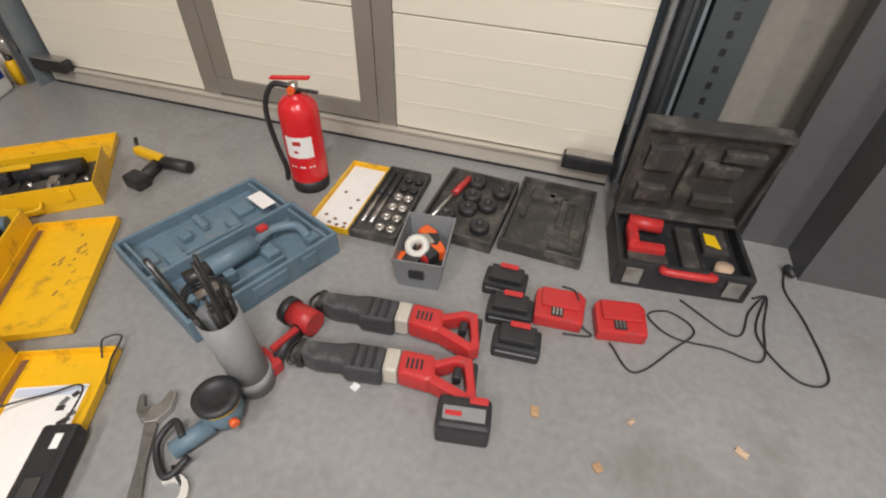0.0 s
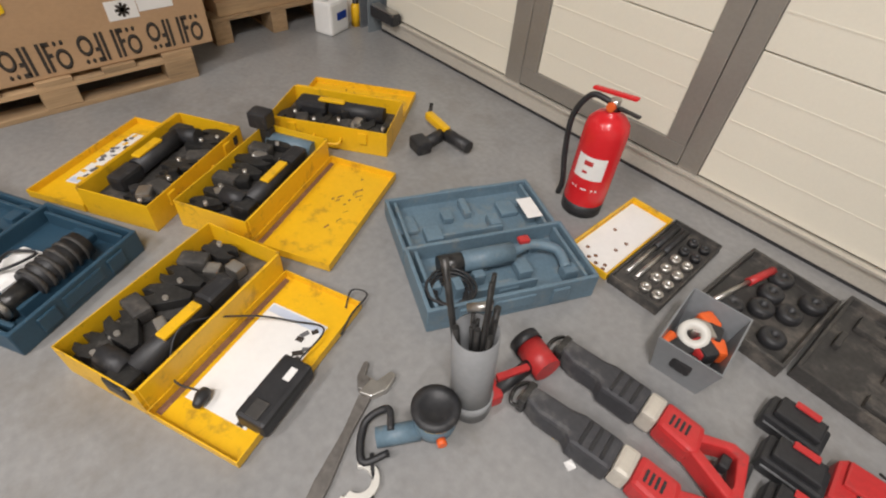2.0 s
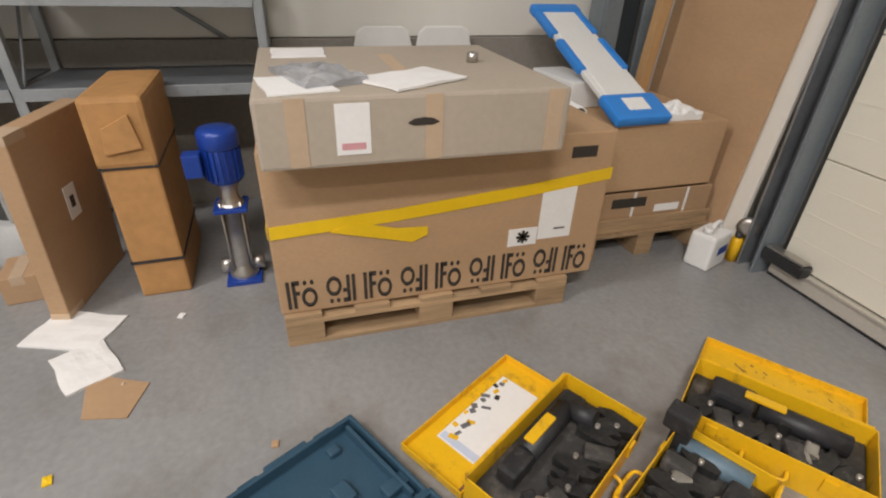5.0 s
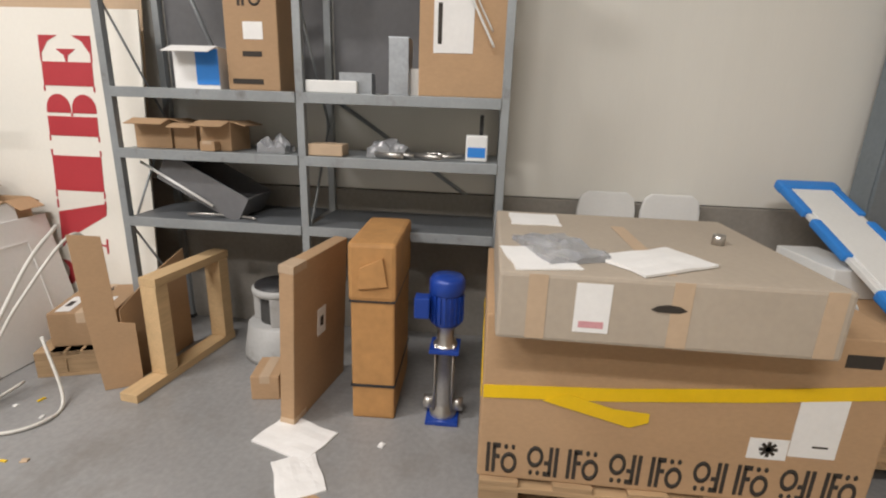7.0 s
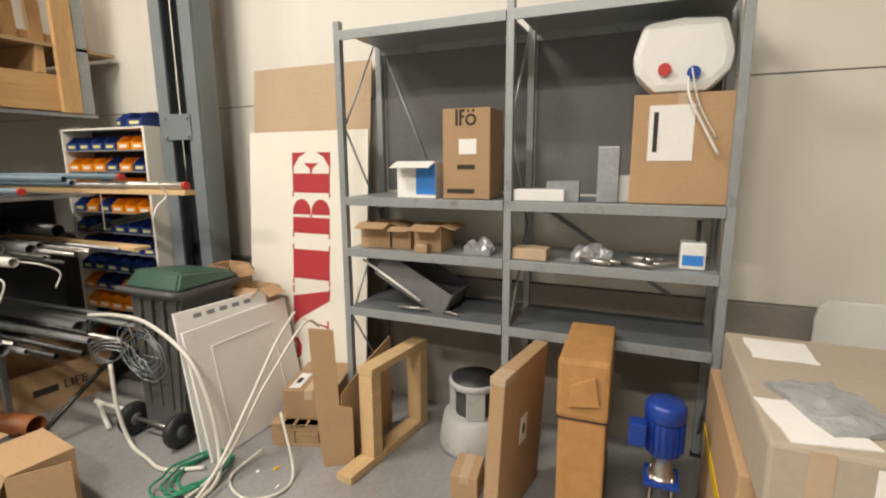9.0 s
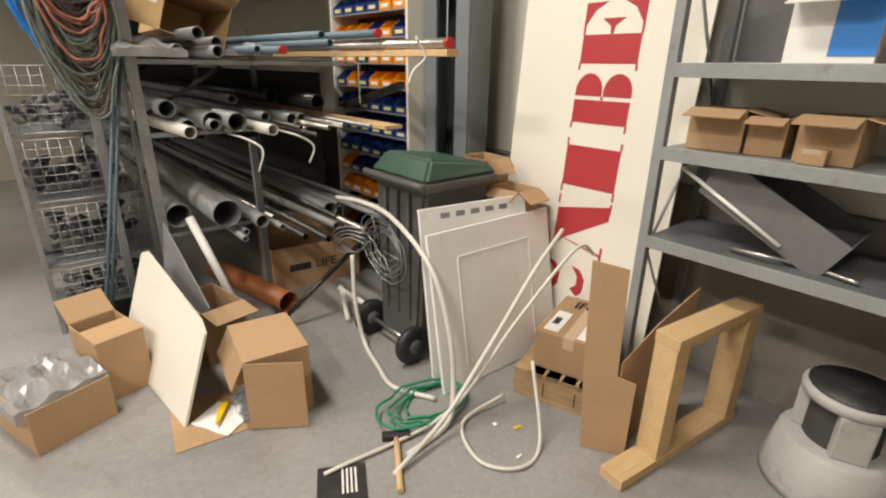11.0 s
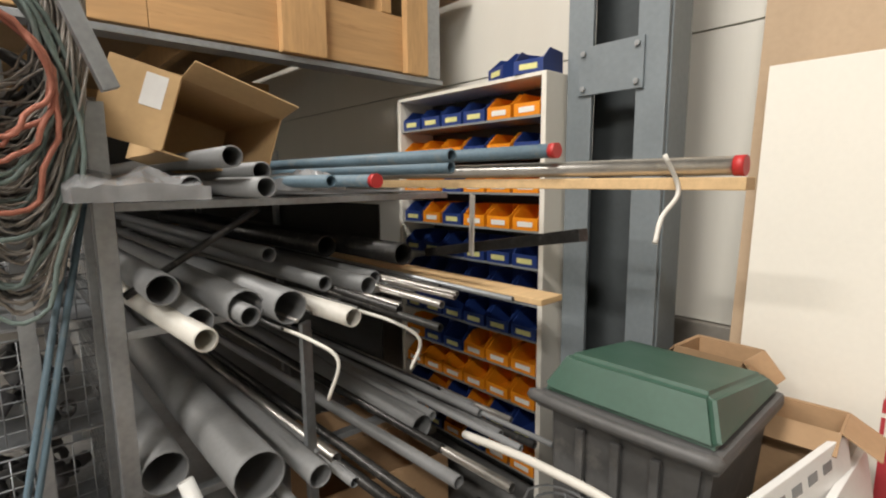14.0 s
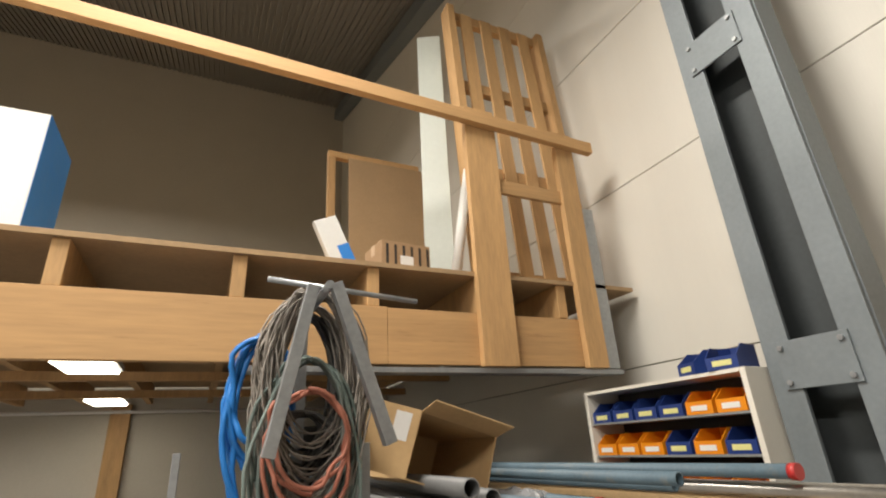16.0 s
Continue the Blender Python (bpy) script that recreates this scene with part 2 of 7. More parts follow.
def smooth_path(points, n=6):
    """Points of a smooth line through points."""
    P = [Vector(p) for p in points]
    P = [2 * P[0] - P[1]] + P + [2 * P[-1] - P[-2]]
    out = []
    for i in range(1, len(P) - 2):
        a, b, c, d = P[i - 1:i + 3]
        for k in range(n):
            t = k / n
            out.append(0.5 * (2 * b + (c - a) * t + (2 * a - 5 * b + 4 * c - d) * t * t + (3 * b - a - 3 * c + d) * t ** 3))
    return out + [P[-2]]


def lathe(profile, seg=24, bm=None, m=None):
    """A turned body: (radius, z) from bottom to top."""
    own = bmesh.new()
    rings = []
    for r, z in profile:
        if r <= 1e-6:
            rings.append([own.verts.new((0, 0, z))])
        else:
            rings.append([own.verts.new((r * math.cos(a), r * math.sin(a), z)) for a in [2 * math.pi * k / seg for k in range(seg)]])
    for a, b in zip(rings, rings[1:]):
        for k in range(seg):
            j = (k + 1) % seg
            if len(a) == 1 and len(b) == 1:
                continue
            if len(a) == 1:
                f = own.faces.new((a[0], b[j], b[k]))
            elif len(b) == 1:
                f = own.faces.new((a[k], a[j], b[0]))
            else:
                f = own.faces.new((a[k], a[j], b[j], b[k]))
            f.smooth = True
    return join(bm, own, m)


def pipe(p0, p1, r, wall=0.004, seg=16, bm=None):
    """A hollow pipe from p0 to p1."""
    p0, p1 = Vector(p0), Vector(p1)
    d = p1 - p0
    L = d.length
    ri = max(r - wall, r * 0.6)
    m = Matrix.Translation(p0) @ d.to_track_quat("Z", "Y").to_matrix().to_4x4()
    return lathe([(ri, 0), (r, 0), (r, L), (ri, L), (ri, 0)], seg, bm, m)


def prism(outline, z0, z1, bev=0.0, bm=None, m=None):
    """A plate of the given outline in x, y."""
    own = bmesh.new()
    lo = [own.verts.new((x, y, z0)) for x, y in outline]
    hi = [own.verts.new((x, y, z1)) for x, y in outline]
    own.faces.new(lo[::-1])
    own.faces.new(hi)
    k = len(outline)
    for i in range(k):
        own.faces.new((lo[i], lo[(i + 1) % k], hi[(i + 1) % k], hi[i]))
    bmesh.ops.recalc_face_normals(own, faces=own.faces[:])
    if bev:
        bmesh.ops.bevel(own, geom=own.edges[:], offset=bev, segments=2, profile=0.6, affect="EDGES")
    return join(bm, own, m)


def tray(sx, sy, h, t, bev=0.0, bm=None, base=None):
    """An open box with walls t thick, centred in x and y, as one shell."""
    base = t if base is None else base
    own = bmesh.new()
    rings = []
    for gap, z in ((0, 0), (0, h), (t, h), (t, base)):
        x, y = sx / 2 - gap, sy / 2 - gap
        rings.append([own.verts.new(p) for p in ((-x, -y, z), (x, -y, z), (x, y, z), (-x, y, z))])
    own.faces.new(rings[0][::-1])
    own.faces.new(rings[3])
    for a, b in zip(rings, rings[1:]):
        for k in range(4):
            j = (k + 1) % 4
            own.faces.new((a[k], a[j], b[j], b[k]))
    bmesh.ops.recalc_face_normals(own, faces=own.faces[:])
    if bev:
        bmesh.ops.bevel(own, geom=own.edges[:], offset=min(bev, t * 0.4), segments=2, profile=0.6, affect="EDGES")
    return join(bm, own)


def part(name, bm, material, parent=None, label="", m=None):
    """Links bm as one mesh object under parent."""
    if m is not None:
        bm.transform(m)
    me = bpy.data.meshes.new(name)
    bm.to_mesh(me)
    bm.free()
    me.materials.append(material)
    ob = new(name, me)
    if parent:
        ob.parent = parent
    if label:
        ob["label"] = label
    return ob


def thing(name, label, category, m, group=""):
    ob = new(name)
    ob.empty_display_size = 0.05
    ob.matrix_world = m
    return tagged(ob, label, category, group)


def solid(name, bm, material, label, category, kind="", group="", m=None):
    """A thing of one mesh."""
    ob = part(name, bm, material)
    if m is not None:
        ob.matrix_world = m
    return tagged(ob, label, category, group, kind)


def structure(name, bm, material, label=""):
    return tagged(part(name, bm, material), label or name.replace("_", " "), name.split("_")[0], "", "structure")


# ---- the hall ----
WX, NY, SY, EX = -3.6, 2.37, -12.64, 7.0


def roof_z(y):
    return 9.8 + (SY - y) * 0.341


structure("floor", bx(WX - 0.3, SY - 0.3, -0.2, EX + 0.3, NY + 0.6, 0), M_FLOOR, "worn grey polished concrete workshop floor")
wall = structure("wall_west", bx(WX - 0.25, SY, 0, WX - 0.02, NY + 0.3, 9.9), M_PLINTH, "white insulated panel wall above a concrete plinth")
structure("baseboard", bx(WX - 0.02, SY, 0, WX + 0.03, NY, 0.93, 0.004), M_PLINTH, "bare grey-brown concrete plinth below the wall panels")
for z0, z1 in ((0.935, 2.105), (2.112, 3.30), (3.307, 4.5), (4.507, 5.7), (5.707, 6.9), (6.907, 9.85)):
    part("panel", bx(WX - 0.02, SY, z0, WX, NY, z1, 0.003), M_PANEL, wall)
south = structure("wall_south", bx(WX - 0.25, SY - 0.25, 0, EX, SY, 9.9), M_SOUTH, "beige painted far wall of the hall")
# never in view; added on the east side to bounce fill light back
structure("wall_east", bx(EX, SY, 0, EX + 0.25, NY, 9.9), M_PANEL, "unseen white wall that closes the hall and bounces light")
north = structure("wall_north", bx(WX - 0.02, NY + 0.04, 0, -2.13, NY + 0.3, 5.4), M_PANEL, "pale wall round the garage door")
part("panel", bx(1.2, NY + 0.04, 0, EX, NY + 0.3, 5.4), M_PLINTH, north)
part("panel", bx(-2.13, NY + 0.12, 3.6, 1.2, NY + 0.3, 5.4), M_PANEL, north)
roof = bmesh.new()
for i in range(110):
    x0 = WX - 0.2 + i * 0.1
    for a, b, dz in ((0, 0.05, 0), (0.05, 0.1, 0.04)):
        vs = [roof.verts.new((x0 + u, y, roof_z(y) + dz + k)) for k in (0, 0.05) for u, y in ((a, NY + 0.4), (b, NY + 0.4), (b, SY - 0.3), (a, SY - 0.3))]
        for f in ((3, 2, 1, 0), (4, 5, 6, 7), (0, 1, 5, 4), (1, 2, 6, 5), (2, 3, 7, 6), (3, 0, 4, 7)):
            roof.faces.new([vs[i] for i in f])
structure("ceiling", roof, M_ROOF, "corrugated grey metal roof sheet")
own = bx(-0.11, -0.13, 0, 0.11, 0.13, 15.9)
slope = math.atan(0.341)
structure("trim_roof_beam", own, M_COLUMN, "grey steel roof beam along the wall").matrix_world = \
    Matrix.Translation((WX + 0.12, SY + 0.05, roof_z(SY) - 0.25)) @ Matrix.Rotation(-math.pi / 2 - slope, 4, "X")

# sectional garage door with its wicket door
door = tagged(new("door_1"), "cream sectional garage door with a grey framed wicket door", "garage door", "", "structure")
sections = [(0.11, 0.62), (0.625, 1.13), (1.135, 1.64), (1.645, 2.15), (2.155, 2.7), (2.705, 3.3)]
for x0, x1 in ((-2.05, -1.05), (-0.86, -0.16), (0.02, 1.03)):
    for z0, z1 in sections:
        if x0 == -0.86:
            z0 += 0.09 if z0 < 0.2 else 0
        part("panel", bx(x0, NY, z0, x1, NY + 0.04, z1, 0.003), M_DOOR, door)
        for k in (1, 2, 3):
            zz = z0 + (z1 - z0) * k / 4
            part("panel_rib", bx(x0 + 0.002, NY - 0.0015, zz - 0.003, x1 - 0.002, NY + 0.002, zz + 0.003), M_DOOR, door)
for x0, x1, z0 in ((-1.05, -0.95, 0.1), (-0.95, -0.86, 0.2), (-0.16, -0.07, 0.2), (-0.07, 0.02, 0.1)):
    part("stile", bx(x0 + 0.002, NY - 0.012, z0, x1 - 0.002, NY + 0.04, 3.3, 0.003), M_FRAME, door, "grey anodised aluminium stile")
part("wicket_rail", bx(-0.95, NY - 0.012, 0.115, -0.07, NY + 0.03, 0.2, 0.003), M_FRAME, door)
part("threshold", bx(-2.08, NY - 0.022, 0.015, 1.03, NY + 0.04, 0.1, 0.006), M_ALU, door, "dull aluminium bottom rail")
part("gasket", bx(-2.08, NY - 0.018, 0, 1.03, NY + 0.05, 0.016), M_BLACK, door)
part("bottom_lip", bx(-2.08, NY - 0.035, 0.095, 1.03, NY - 0.01, 0.105), M_ALU, door)
for x in (-1.99, 0.93):
    br = part("roller_bracket", bx(x - 0.11, NY - 0.09, 0.1, x + 0.11, NY - 0.023, 0.16, 0.008), M_BLACK, door, "dark corner bracket with a bright plate")
    part("bracket_plate", bx(x - 0.1, NY - 0.085, 0.161, x + 0.1, NY - 0.03, 0.172, 0.003), M_STEEL, br)
for x0, x1 in ((-2.2, -2.1), (1.06, 1.17)):
    rail = part("guide_rail", bx(x0, NY - 0.1, 0, x0 + 0.012, NY + 0.1, 3.6), M_GALV, door)
    bmr = bx(x0 + 0.013, NY + 0.02, 0, x1, NY + 0.035, 3.6)
    part("guide_rail", bmr, M_GALV, door)
    part("guide_lip", bx(x1 - 0.012, NY - 0.1, 0, x1, NY + 0.019, 3.6), M_COLUMN, door)
    part("roller_track", sweep([((x0 + x1) / 2, NY - 0.03, 0), ((x0 + x1) / 2, NY - 0.03, 3.6)], 0.022, 10), M_GALV, door)


def steel_column(name, x, y, h, sy=0.42, flip=1):
    """A built-up column of two channels with batten plates."""
    c = tagged(new(name), "grey painted steel column of two channels with batten plates", "column", "", "structure")
    c.matrix_world = pose(x, y, 0)
    for s in (-1, 1):
        part("flange", bx(-0.02, s * sy * 0.36 - 0.055, 0, 0.0, s * sy * 0.36 + 0.055, h, 0.003), M_COLUMN, c)
        part("channel_side", bx(-0.17, s * (sy * 0.36 + 0.055) - 0.006, 0, -0.021, s * (sy * 0.36 + 0.055) + 0.006, h), M_COLUMN, c)
    # web coloured darker than the flanges, as shade between the channels
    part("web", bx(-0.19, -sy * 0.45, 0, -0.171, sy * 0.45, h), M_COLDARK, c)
    z = 0.35
    while z < h:
        pl = part("batten_plate", bx(0.001, -sy * 0.36, z, 0.01, sy * 0.3, z + 0.18, 0.002), M_COLUMN, c)
        for u in (-0.3, 0.24):
            for w in (0.025, 0.155):
                part("bolt", sweep([(0.008, u * sy, z + w), (0.02, u * sy, z + w)], 0.011, 6), M_GALV, pl)
        z += 1.5
    return c


steel_column("column_1", -3.19, -3.44, 6.6, 0.40)
steel_column("column_2", -3.36, 2.16, 5.2, 0.36)


# ---- shelving on the west wall ----
def shelving():
    u = thing("shelving_unit", "grey steel two-bay shelving unit, half full of boxes and parts", "shelving", pose(0, 0, 0))
    ys = (-2.0, -0.985, 0.03)
    for i, y in enumerate(ys):
        for x in (-3.1, -3.56):
            p = part("upright", bx(x - 0.02, y - 0.02, 0, x + 0.02, y + 0.02, 2.47, 0.003), M_SHELF, u)
            part("foot", bx(x - 0.028, y - 0.028, 0, x + 0.028, y + 0.028, 0.02), M_BLACK, p)
        for k in range(4):
            za, zb = 0.15 + k * 0.58, 0.15 + (k + 1) * 0.58
            a, b = (-3.13, -3.53) if k % 2 else (-3.53, -3.13)
            part("side_brace", sweep([(a, y, za), (b, y, zb)], 0.007, 6), M_SHELF, u)
    for j, (y0, y1) in enumerate(zip(ys, ys[1:])):
        for z in (0.80, 1.17, 1.48, 2.41):
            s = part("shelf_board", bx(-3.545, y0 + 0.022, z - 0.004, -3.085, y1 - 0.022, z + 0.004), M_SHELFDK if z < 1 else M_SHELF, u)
            part("shelf_lip", bx(-3.084, y0 + 0.021, z - 0.045, -3.072, y1 - 0.021, z + 0.006, 0.002), M_SHELF, s)
            part("shelf_lip", bx(-3.56, y0 + 0.021, z - 0.045, -3.548, y1 - 0.021, z + 0.004), M_SHELF, s)
    part("back_brace", sweep([(-3.59, -0.95, 1.45), (-3.59, 0.0, 0.82)], 0.012, 6), M_SHELF, u)
    part("back_brace", sweep([(-3.59, -1.97, 2.38), (-3.59, -1.6, 1.5)], 0.012, 6), M_SHELF, u)
    part("back_board", bx(-3.597, -0.96, 1.5, -3.592, 0.0, 2.38), M_TARP, u, "grey steel back sheet")
    part("back_board", bx(-3.597, -1.975, 1.5, -3.592, -1.01, 2.38), M_TARP, u, "grey steel back sheet")


shelving()


# ---- pallets and large cartons ----
def pallet(m, sx=0.8, sy=1.2, label="worn wooden transport pallet on the floor"):
    p = thing("pallet", label, "pallet", m, "pallets")
    for x in (-sx / 2 + 0.05, 0, sx / 2 - 0.05):
        part("runner", bx(x - 0.05, -sy / 2, 0, x + 0.05, sy / 2, 0.022, 0.003), M_PALLET, p)
        for y in (-sy / 2 + 0.072, 0, sy / 2 - 0.072):
            part("block", bx(x - 0.05, y - 0.072, 0.0225, x + 0.05, y + 0.072, 0.1, 0.003), M_PALLET, p)
        part("stringer", bx(x - 0.05, -sy / 2, 0.1005, x + 0.05, sy / 2, 0.122, 0.002), M_PALLET, p)
    for k in range(5):
        y = -sy / 2 + 0.07 + k * (sy - 0.14) / 4
        part("deck_board", bx(-sx / 2, y - 0.07, 0.1225, sx / 2, y + 0.07, 0.144, 0.002), M_PALLET, p)
    return p


pallet(pose(-2.51, 0.6, 0))


def logo_word(parent, m, s, flip):
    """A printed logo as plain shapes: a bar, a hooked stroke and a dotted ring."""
    g = bx(0, 0, 0, 0.16 * s, s, 0.0015)
    g = bx(0.26 * s, 0, 0, 0.42 * s, 0.92 * s, 0.0015, 0, g)
    g = bx(0.26 * s, 0.84 * s, 0, 0.62 * s, s, 0.0015, 0, g)
    g = bx(0.42 * s, 0.48 * s, 0, 0.6 * s, 0.62 * s, 0.0015, 0, g)
    c = Matrix.Translation((1.02 * s, 0.36 * s, 0))
    g = lathe([(0.22 * s, 0), (0.36 * s, 0), (0.36 * s, 0.0015), (0.22 * s, 0.0015), (0.22 * s, 0)], 24, g, c)
    for dx in (0.86, 1.18):
        g = lathe([(0, 0), (0.085 * s, 0), (0.085 * s, 0.0015), (0, 0.0015)], 12, g, Matrix.Translation((dx * s, 0.9 * s, 0)))
    if flip:
        m = m @ Matrix.Translation((1.4 * s, s, 0)) @ Matrix.Rotation(math.pi, 4, "Z")
    return part("printed_mark", g, M_INK, parent, "dark brown printed mark", m)


# local frame on a face that looks east: x along +y of the hall, y up, z outwards
def on_east(x, y, z):
    return Matrix.Translation((x, y, z)) @ Matrix(((0, 0, 1, 0), (1, 0, 0, 0), (0, 1, 0, 0), (0, 0, 0, 1)))


def big_carton():
    c = thing("carton", "large brown carton wrapped with yellow tape, standing on a pallet", "carton", pose(0, 0, 0))
    part("body", bx(-2.93, -0.01, 0.145, -2.13, 1.32, 0.79, 0.008), M_CARD, c)
    for k in range(9):
        logo_word(c, on_east(-2.1295, 0.02 + k * 0.144, 0.168) @ Matrix.Diagonal((0.64, 1, 1, 1)), 0.125, k % 2)
    own = prism([(0, 0.50), (0.45, 0.525), (0.9, 0.565), (1.33, 0.615), (1.33, 0.665), (0.95, 0.62), (0.45, 0.575), (0, 0.55)], 0.002, 0.004, 0, None, on_east(-2.13, -0.005, -0.025))
    part("tape", own, M_YTAPE, c, "bright yellow packing tape")
    own = prism([(0.2, 0.508), (0.5, 0.43), (0.56, 0.455), (0.56, 0.49), (0.44, 0.497), (0.28, 0.54)], 0.005, 0.007, 0, None, on_east(-2.13, 0, -0.025))
    part("tape", own, M_YTAPE, c, "loose end of yellow tape")
    part("tape", bx(-2.93, -0.014, 0.475, -2.132, -0.0105, 0.525), M_YTAPE, c)
    lb = part("label", bx(-2.1295, 1.03, 0.345, -2.127, 1.18, 0.585), M_PAPER, c, "white delivery label")
    part("label", bx(-2.1295, 0.9, 0.325, -2.1275, 1.027, 0.405), M_PAPER, c)
    part("print_bar", bx(-2.127, 1.1, 0.385, -2.1262, 1.15, 0.392), M_INK, lb)
    star = bmesh.new()
    for a in (0, 45, 90, 135):
        star = join(star, bx(-0.006, -0.03, 0, 0.006, 0.03, 0.001), on_east(-2.1272, 0.965, 0.365) @ Matrix.Rotation(radians(a), 4, "Z"))
    part("print_mark", star, M_INK, c)
    part("print_mark", bx(-2.1295, 1.13, 0.69, -2.128, 1.24, 0.735), M_INK, c)


big_carton()


def flat_carton():
    c = thing("carton", "flat grey-brown carton lying on the larger carton", "carton", pose(0, 0, 0))
    part("body", bx(-2.82, 0.015, 0.792, -1.95, 0.98, 1.0, 0.012), M_CARDGREY, c)
    lb = part("label", bx(-1.9498, 0.235, 0.83, -1.948, 0.335, 0.98), M_PAPER, c, "white paper label with a pink barcode")
    part("print_bar", bx(-1.948, 0.25, 0.845, -1.9472, 0.32, 0.865), mat("pink_print", (0.6, 0.3, 0.32), 0.7), lb)
    for y in (0.1, 0.5, 0.9):
        part("tape", bx(-1.9498, y, 0.8, -1.9485, y + 0.055, 0.998), M_CARDLT, c)
    own = prism([(0, 0), (0.02, 0.012), (0.05, 0.016), (0.08, 0.012), (0.1, 0), (0.08, -0.008), (0.02, -0.008)], 0.001, 0.002, 0, None, on_east(-1.9495, 0.445, 0.915))
    part("grip_hole", own, M_INK, c)
    part("tape", bx(-2.6, 0.47, 1.0005, -2.0, 0.52, 1.002), M_CARDLT, c)


flat_carton()


def crumpled(name, sx, sy, amp, material, label, category, m, seed, n=10, z=0.004, group=""):
    """A loosely creased sheet or bag."""
    own = bmesh.new()
    top, bot = [], []
    for i in range(n + 1):
        for j in range(n + 1):
            u, w = i / n - 0.5, j / n - 0.5
            h = amp * (0.5 + 0.5 * noise.noise(Vector((u * 4 + seed, w * 4, seed * 1.7)))) * (1 - 1.6 * max(abs(u), abs(w)) ** 2)
            wob = 0.12 * noise.noise(Vector((u * 2, w * 2, seed)))
            top.append(own.verts.new((u * sx * (1 + wob), w * sy * (1 + wob), z + max(0, h))))
            bot.append(own.verts.new((u * sx * (1 + wob), w * sy * (1 + wob), 0)))
    k = n + 1
    for i in range(n):
        for j in range(n):
            a = i * k + j
            own.faces.new((top[a], top[a + k], top[a + k + 1], top[a + 1]))
            own.faces.new((bot[a], bot[a + 1], bot[a + k + 1], bot[a + k]))
    rim = [i * k for i in range(k)] + [n * k + j for j in range(1, k)] + [i * k + n for i in range(n - 1, -1, -1)] + [j for j in range(n - 1, 0, -1)]
    for p, q in zip(rim, rim[1:] + rim[:1]):
        own.faces.new((bot[p], bot[q], top[q], top[p]))
    bmesh.ops.recalc_face_normals(own, faces=own.faces[:])
    return solid(name, own, material, label, category, "", group, m)


crumpled("plastic_bag", 0.3, 0.2, 0.05, M_FILM, "clear crinkled plastic bag with papers on the carton", "bag", pose(-2.2, 0.21, 1.001, 0, 0, 20), 3.0)
crumpled("paper_sheet", 0.3, 0.2, 0.012, M_PAPER, "white paper sheets lying on the carton", "paper", pose(-2.12, 0.5, 1.003, 0, 0, -60), 5.0)
crumpled("paper_sheet", 0.24, 0.2, 0.003, M_PAPER, "flat white paper sheet on the carton", "paper", pose(-2.1, 0.14, 1.001, 0, 0, 10), 7.0)
crumpled("paper_sheet", 0.2, 0.2, 0.004, M_PAPER, "white paper sheet at the back of the carton", "paper", pose(-2.65, 0.17, 1.001, 0, 0, 0), 8.0)
solid("tape_roll", lathe([(0.012, 0), (0.022, 0), (0.022, 0.035), (0.012, 0.035), (0.012, 0)], 14), M_STEEL, "small steel fitting standing on the carton", "fitting", m=pose(-2.4, 0.8, 1.001))


def plain_carton(sx, sy, sz, m, label, material=None, tape=True):
    c = thing("carton", label, "carton", m, "cartons")
    part("body", bx(-sx / 2, -sy / 2, 0, sx / 2, sy / 2, sz, 0.006), material or M_CARD, c)
    if tape:
        part("tape", bx(-sx / 2 - 0.001, -0.025, sz * 0.7, sx / 2 + 0.001, 0.025, sz + 0.0012), M_CARDLT, c)
    return c


# pallet and carton in the corner
pallet(pose(-2.85, 1.83, 0, 0, 0, 90), 0.8, 0.9)
pc = thing("pallet_collar", "low strapped cardboard tray with boards on the corner pallet", "tray", pose(-2.86, 1.84, 0.145))
part("body", tray(0.85, 0.72, 0.21, 0.012, 0.003, None, 0.1), M_CARD, pc)
for y in (-0.12, 0.2):
    part("strap", bx(0.4255, y, 0.0, 0.4275, y + 0.014, 0.212), M_WHITE, pc, "white plastic strap")
part("collar", bx(0.427, -0.36, 0.0, 0.445, 0.37, 0.075, 0.003), M_PALLET, pc, "rough wooden board")
part("label", bx(0.4256, -0.24, 0.13, 0.428, -0.04, 0.18), M_INK, pc)
part("label", bx(0.4256, 0.02, 0.09, 0.428, 0.17, 0.13), M_PAPER, pc)
c = plain_carton(0.83, 0.70, 0.335, pose(-2.87, 1.84, 0.3575), "plain brown carton on the strapped tray in the corner", None, False)
part("tape", bx(-0.416, -0.03, 0.3352, 0.416, 0.03, 0.3365), M_CARDLT, c)
solid("paper_roll", pipe((-2.52, 1.38, 0.735), (-3.0, 1.4, 0.735), 0.04, 0.006, 18), M_WHITE, "short white tube lying on the corner carton", "tube")
solid("flat_box", bx(-0.2, -0.1, 0, 0.2, 0.1, 0.13, 0.006), M_WHITE, "white flat box on the corner carton", "box", m=pose(-2.98, 1.56, 0.694, 0, 0, 4))
crumpled("plastic_bag", 0.2, 0.2, 0.1, M_PAPER, "crumpled white bag on the corner carton", "bag", pose(-2.58, 1.94, 0.694), 17)

# boards leaning in the corner
for x0, x1, h, material, off, lab in ((-3.2, -2.35, 1.25, M_CARD, 0.0, "large brown cardboard sheet leaning in the corner"),
                                      (-2.95, -2.26, 1.5, M_SIGN, 0.03, "white board leaning against the corner wall"),
                                      ):
    solid("board", bx(x0, -0.01, 0, x1, 0.01, h, 0.002), material, lab, "board", m=pose(0, 2.24 + off, 0.001, -4))
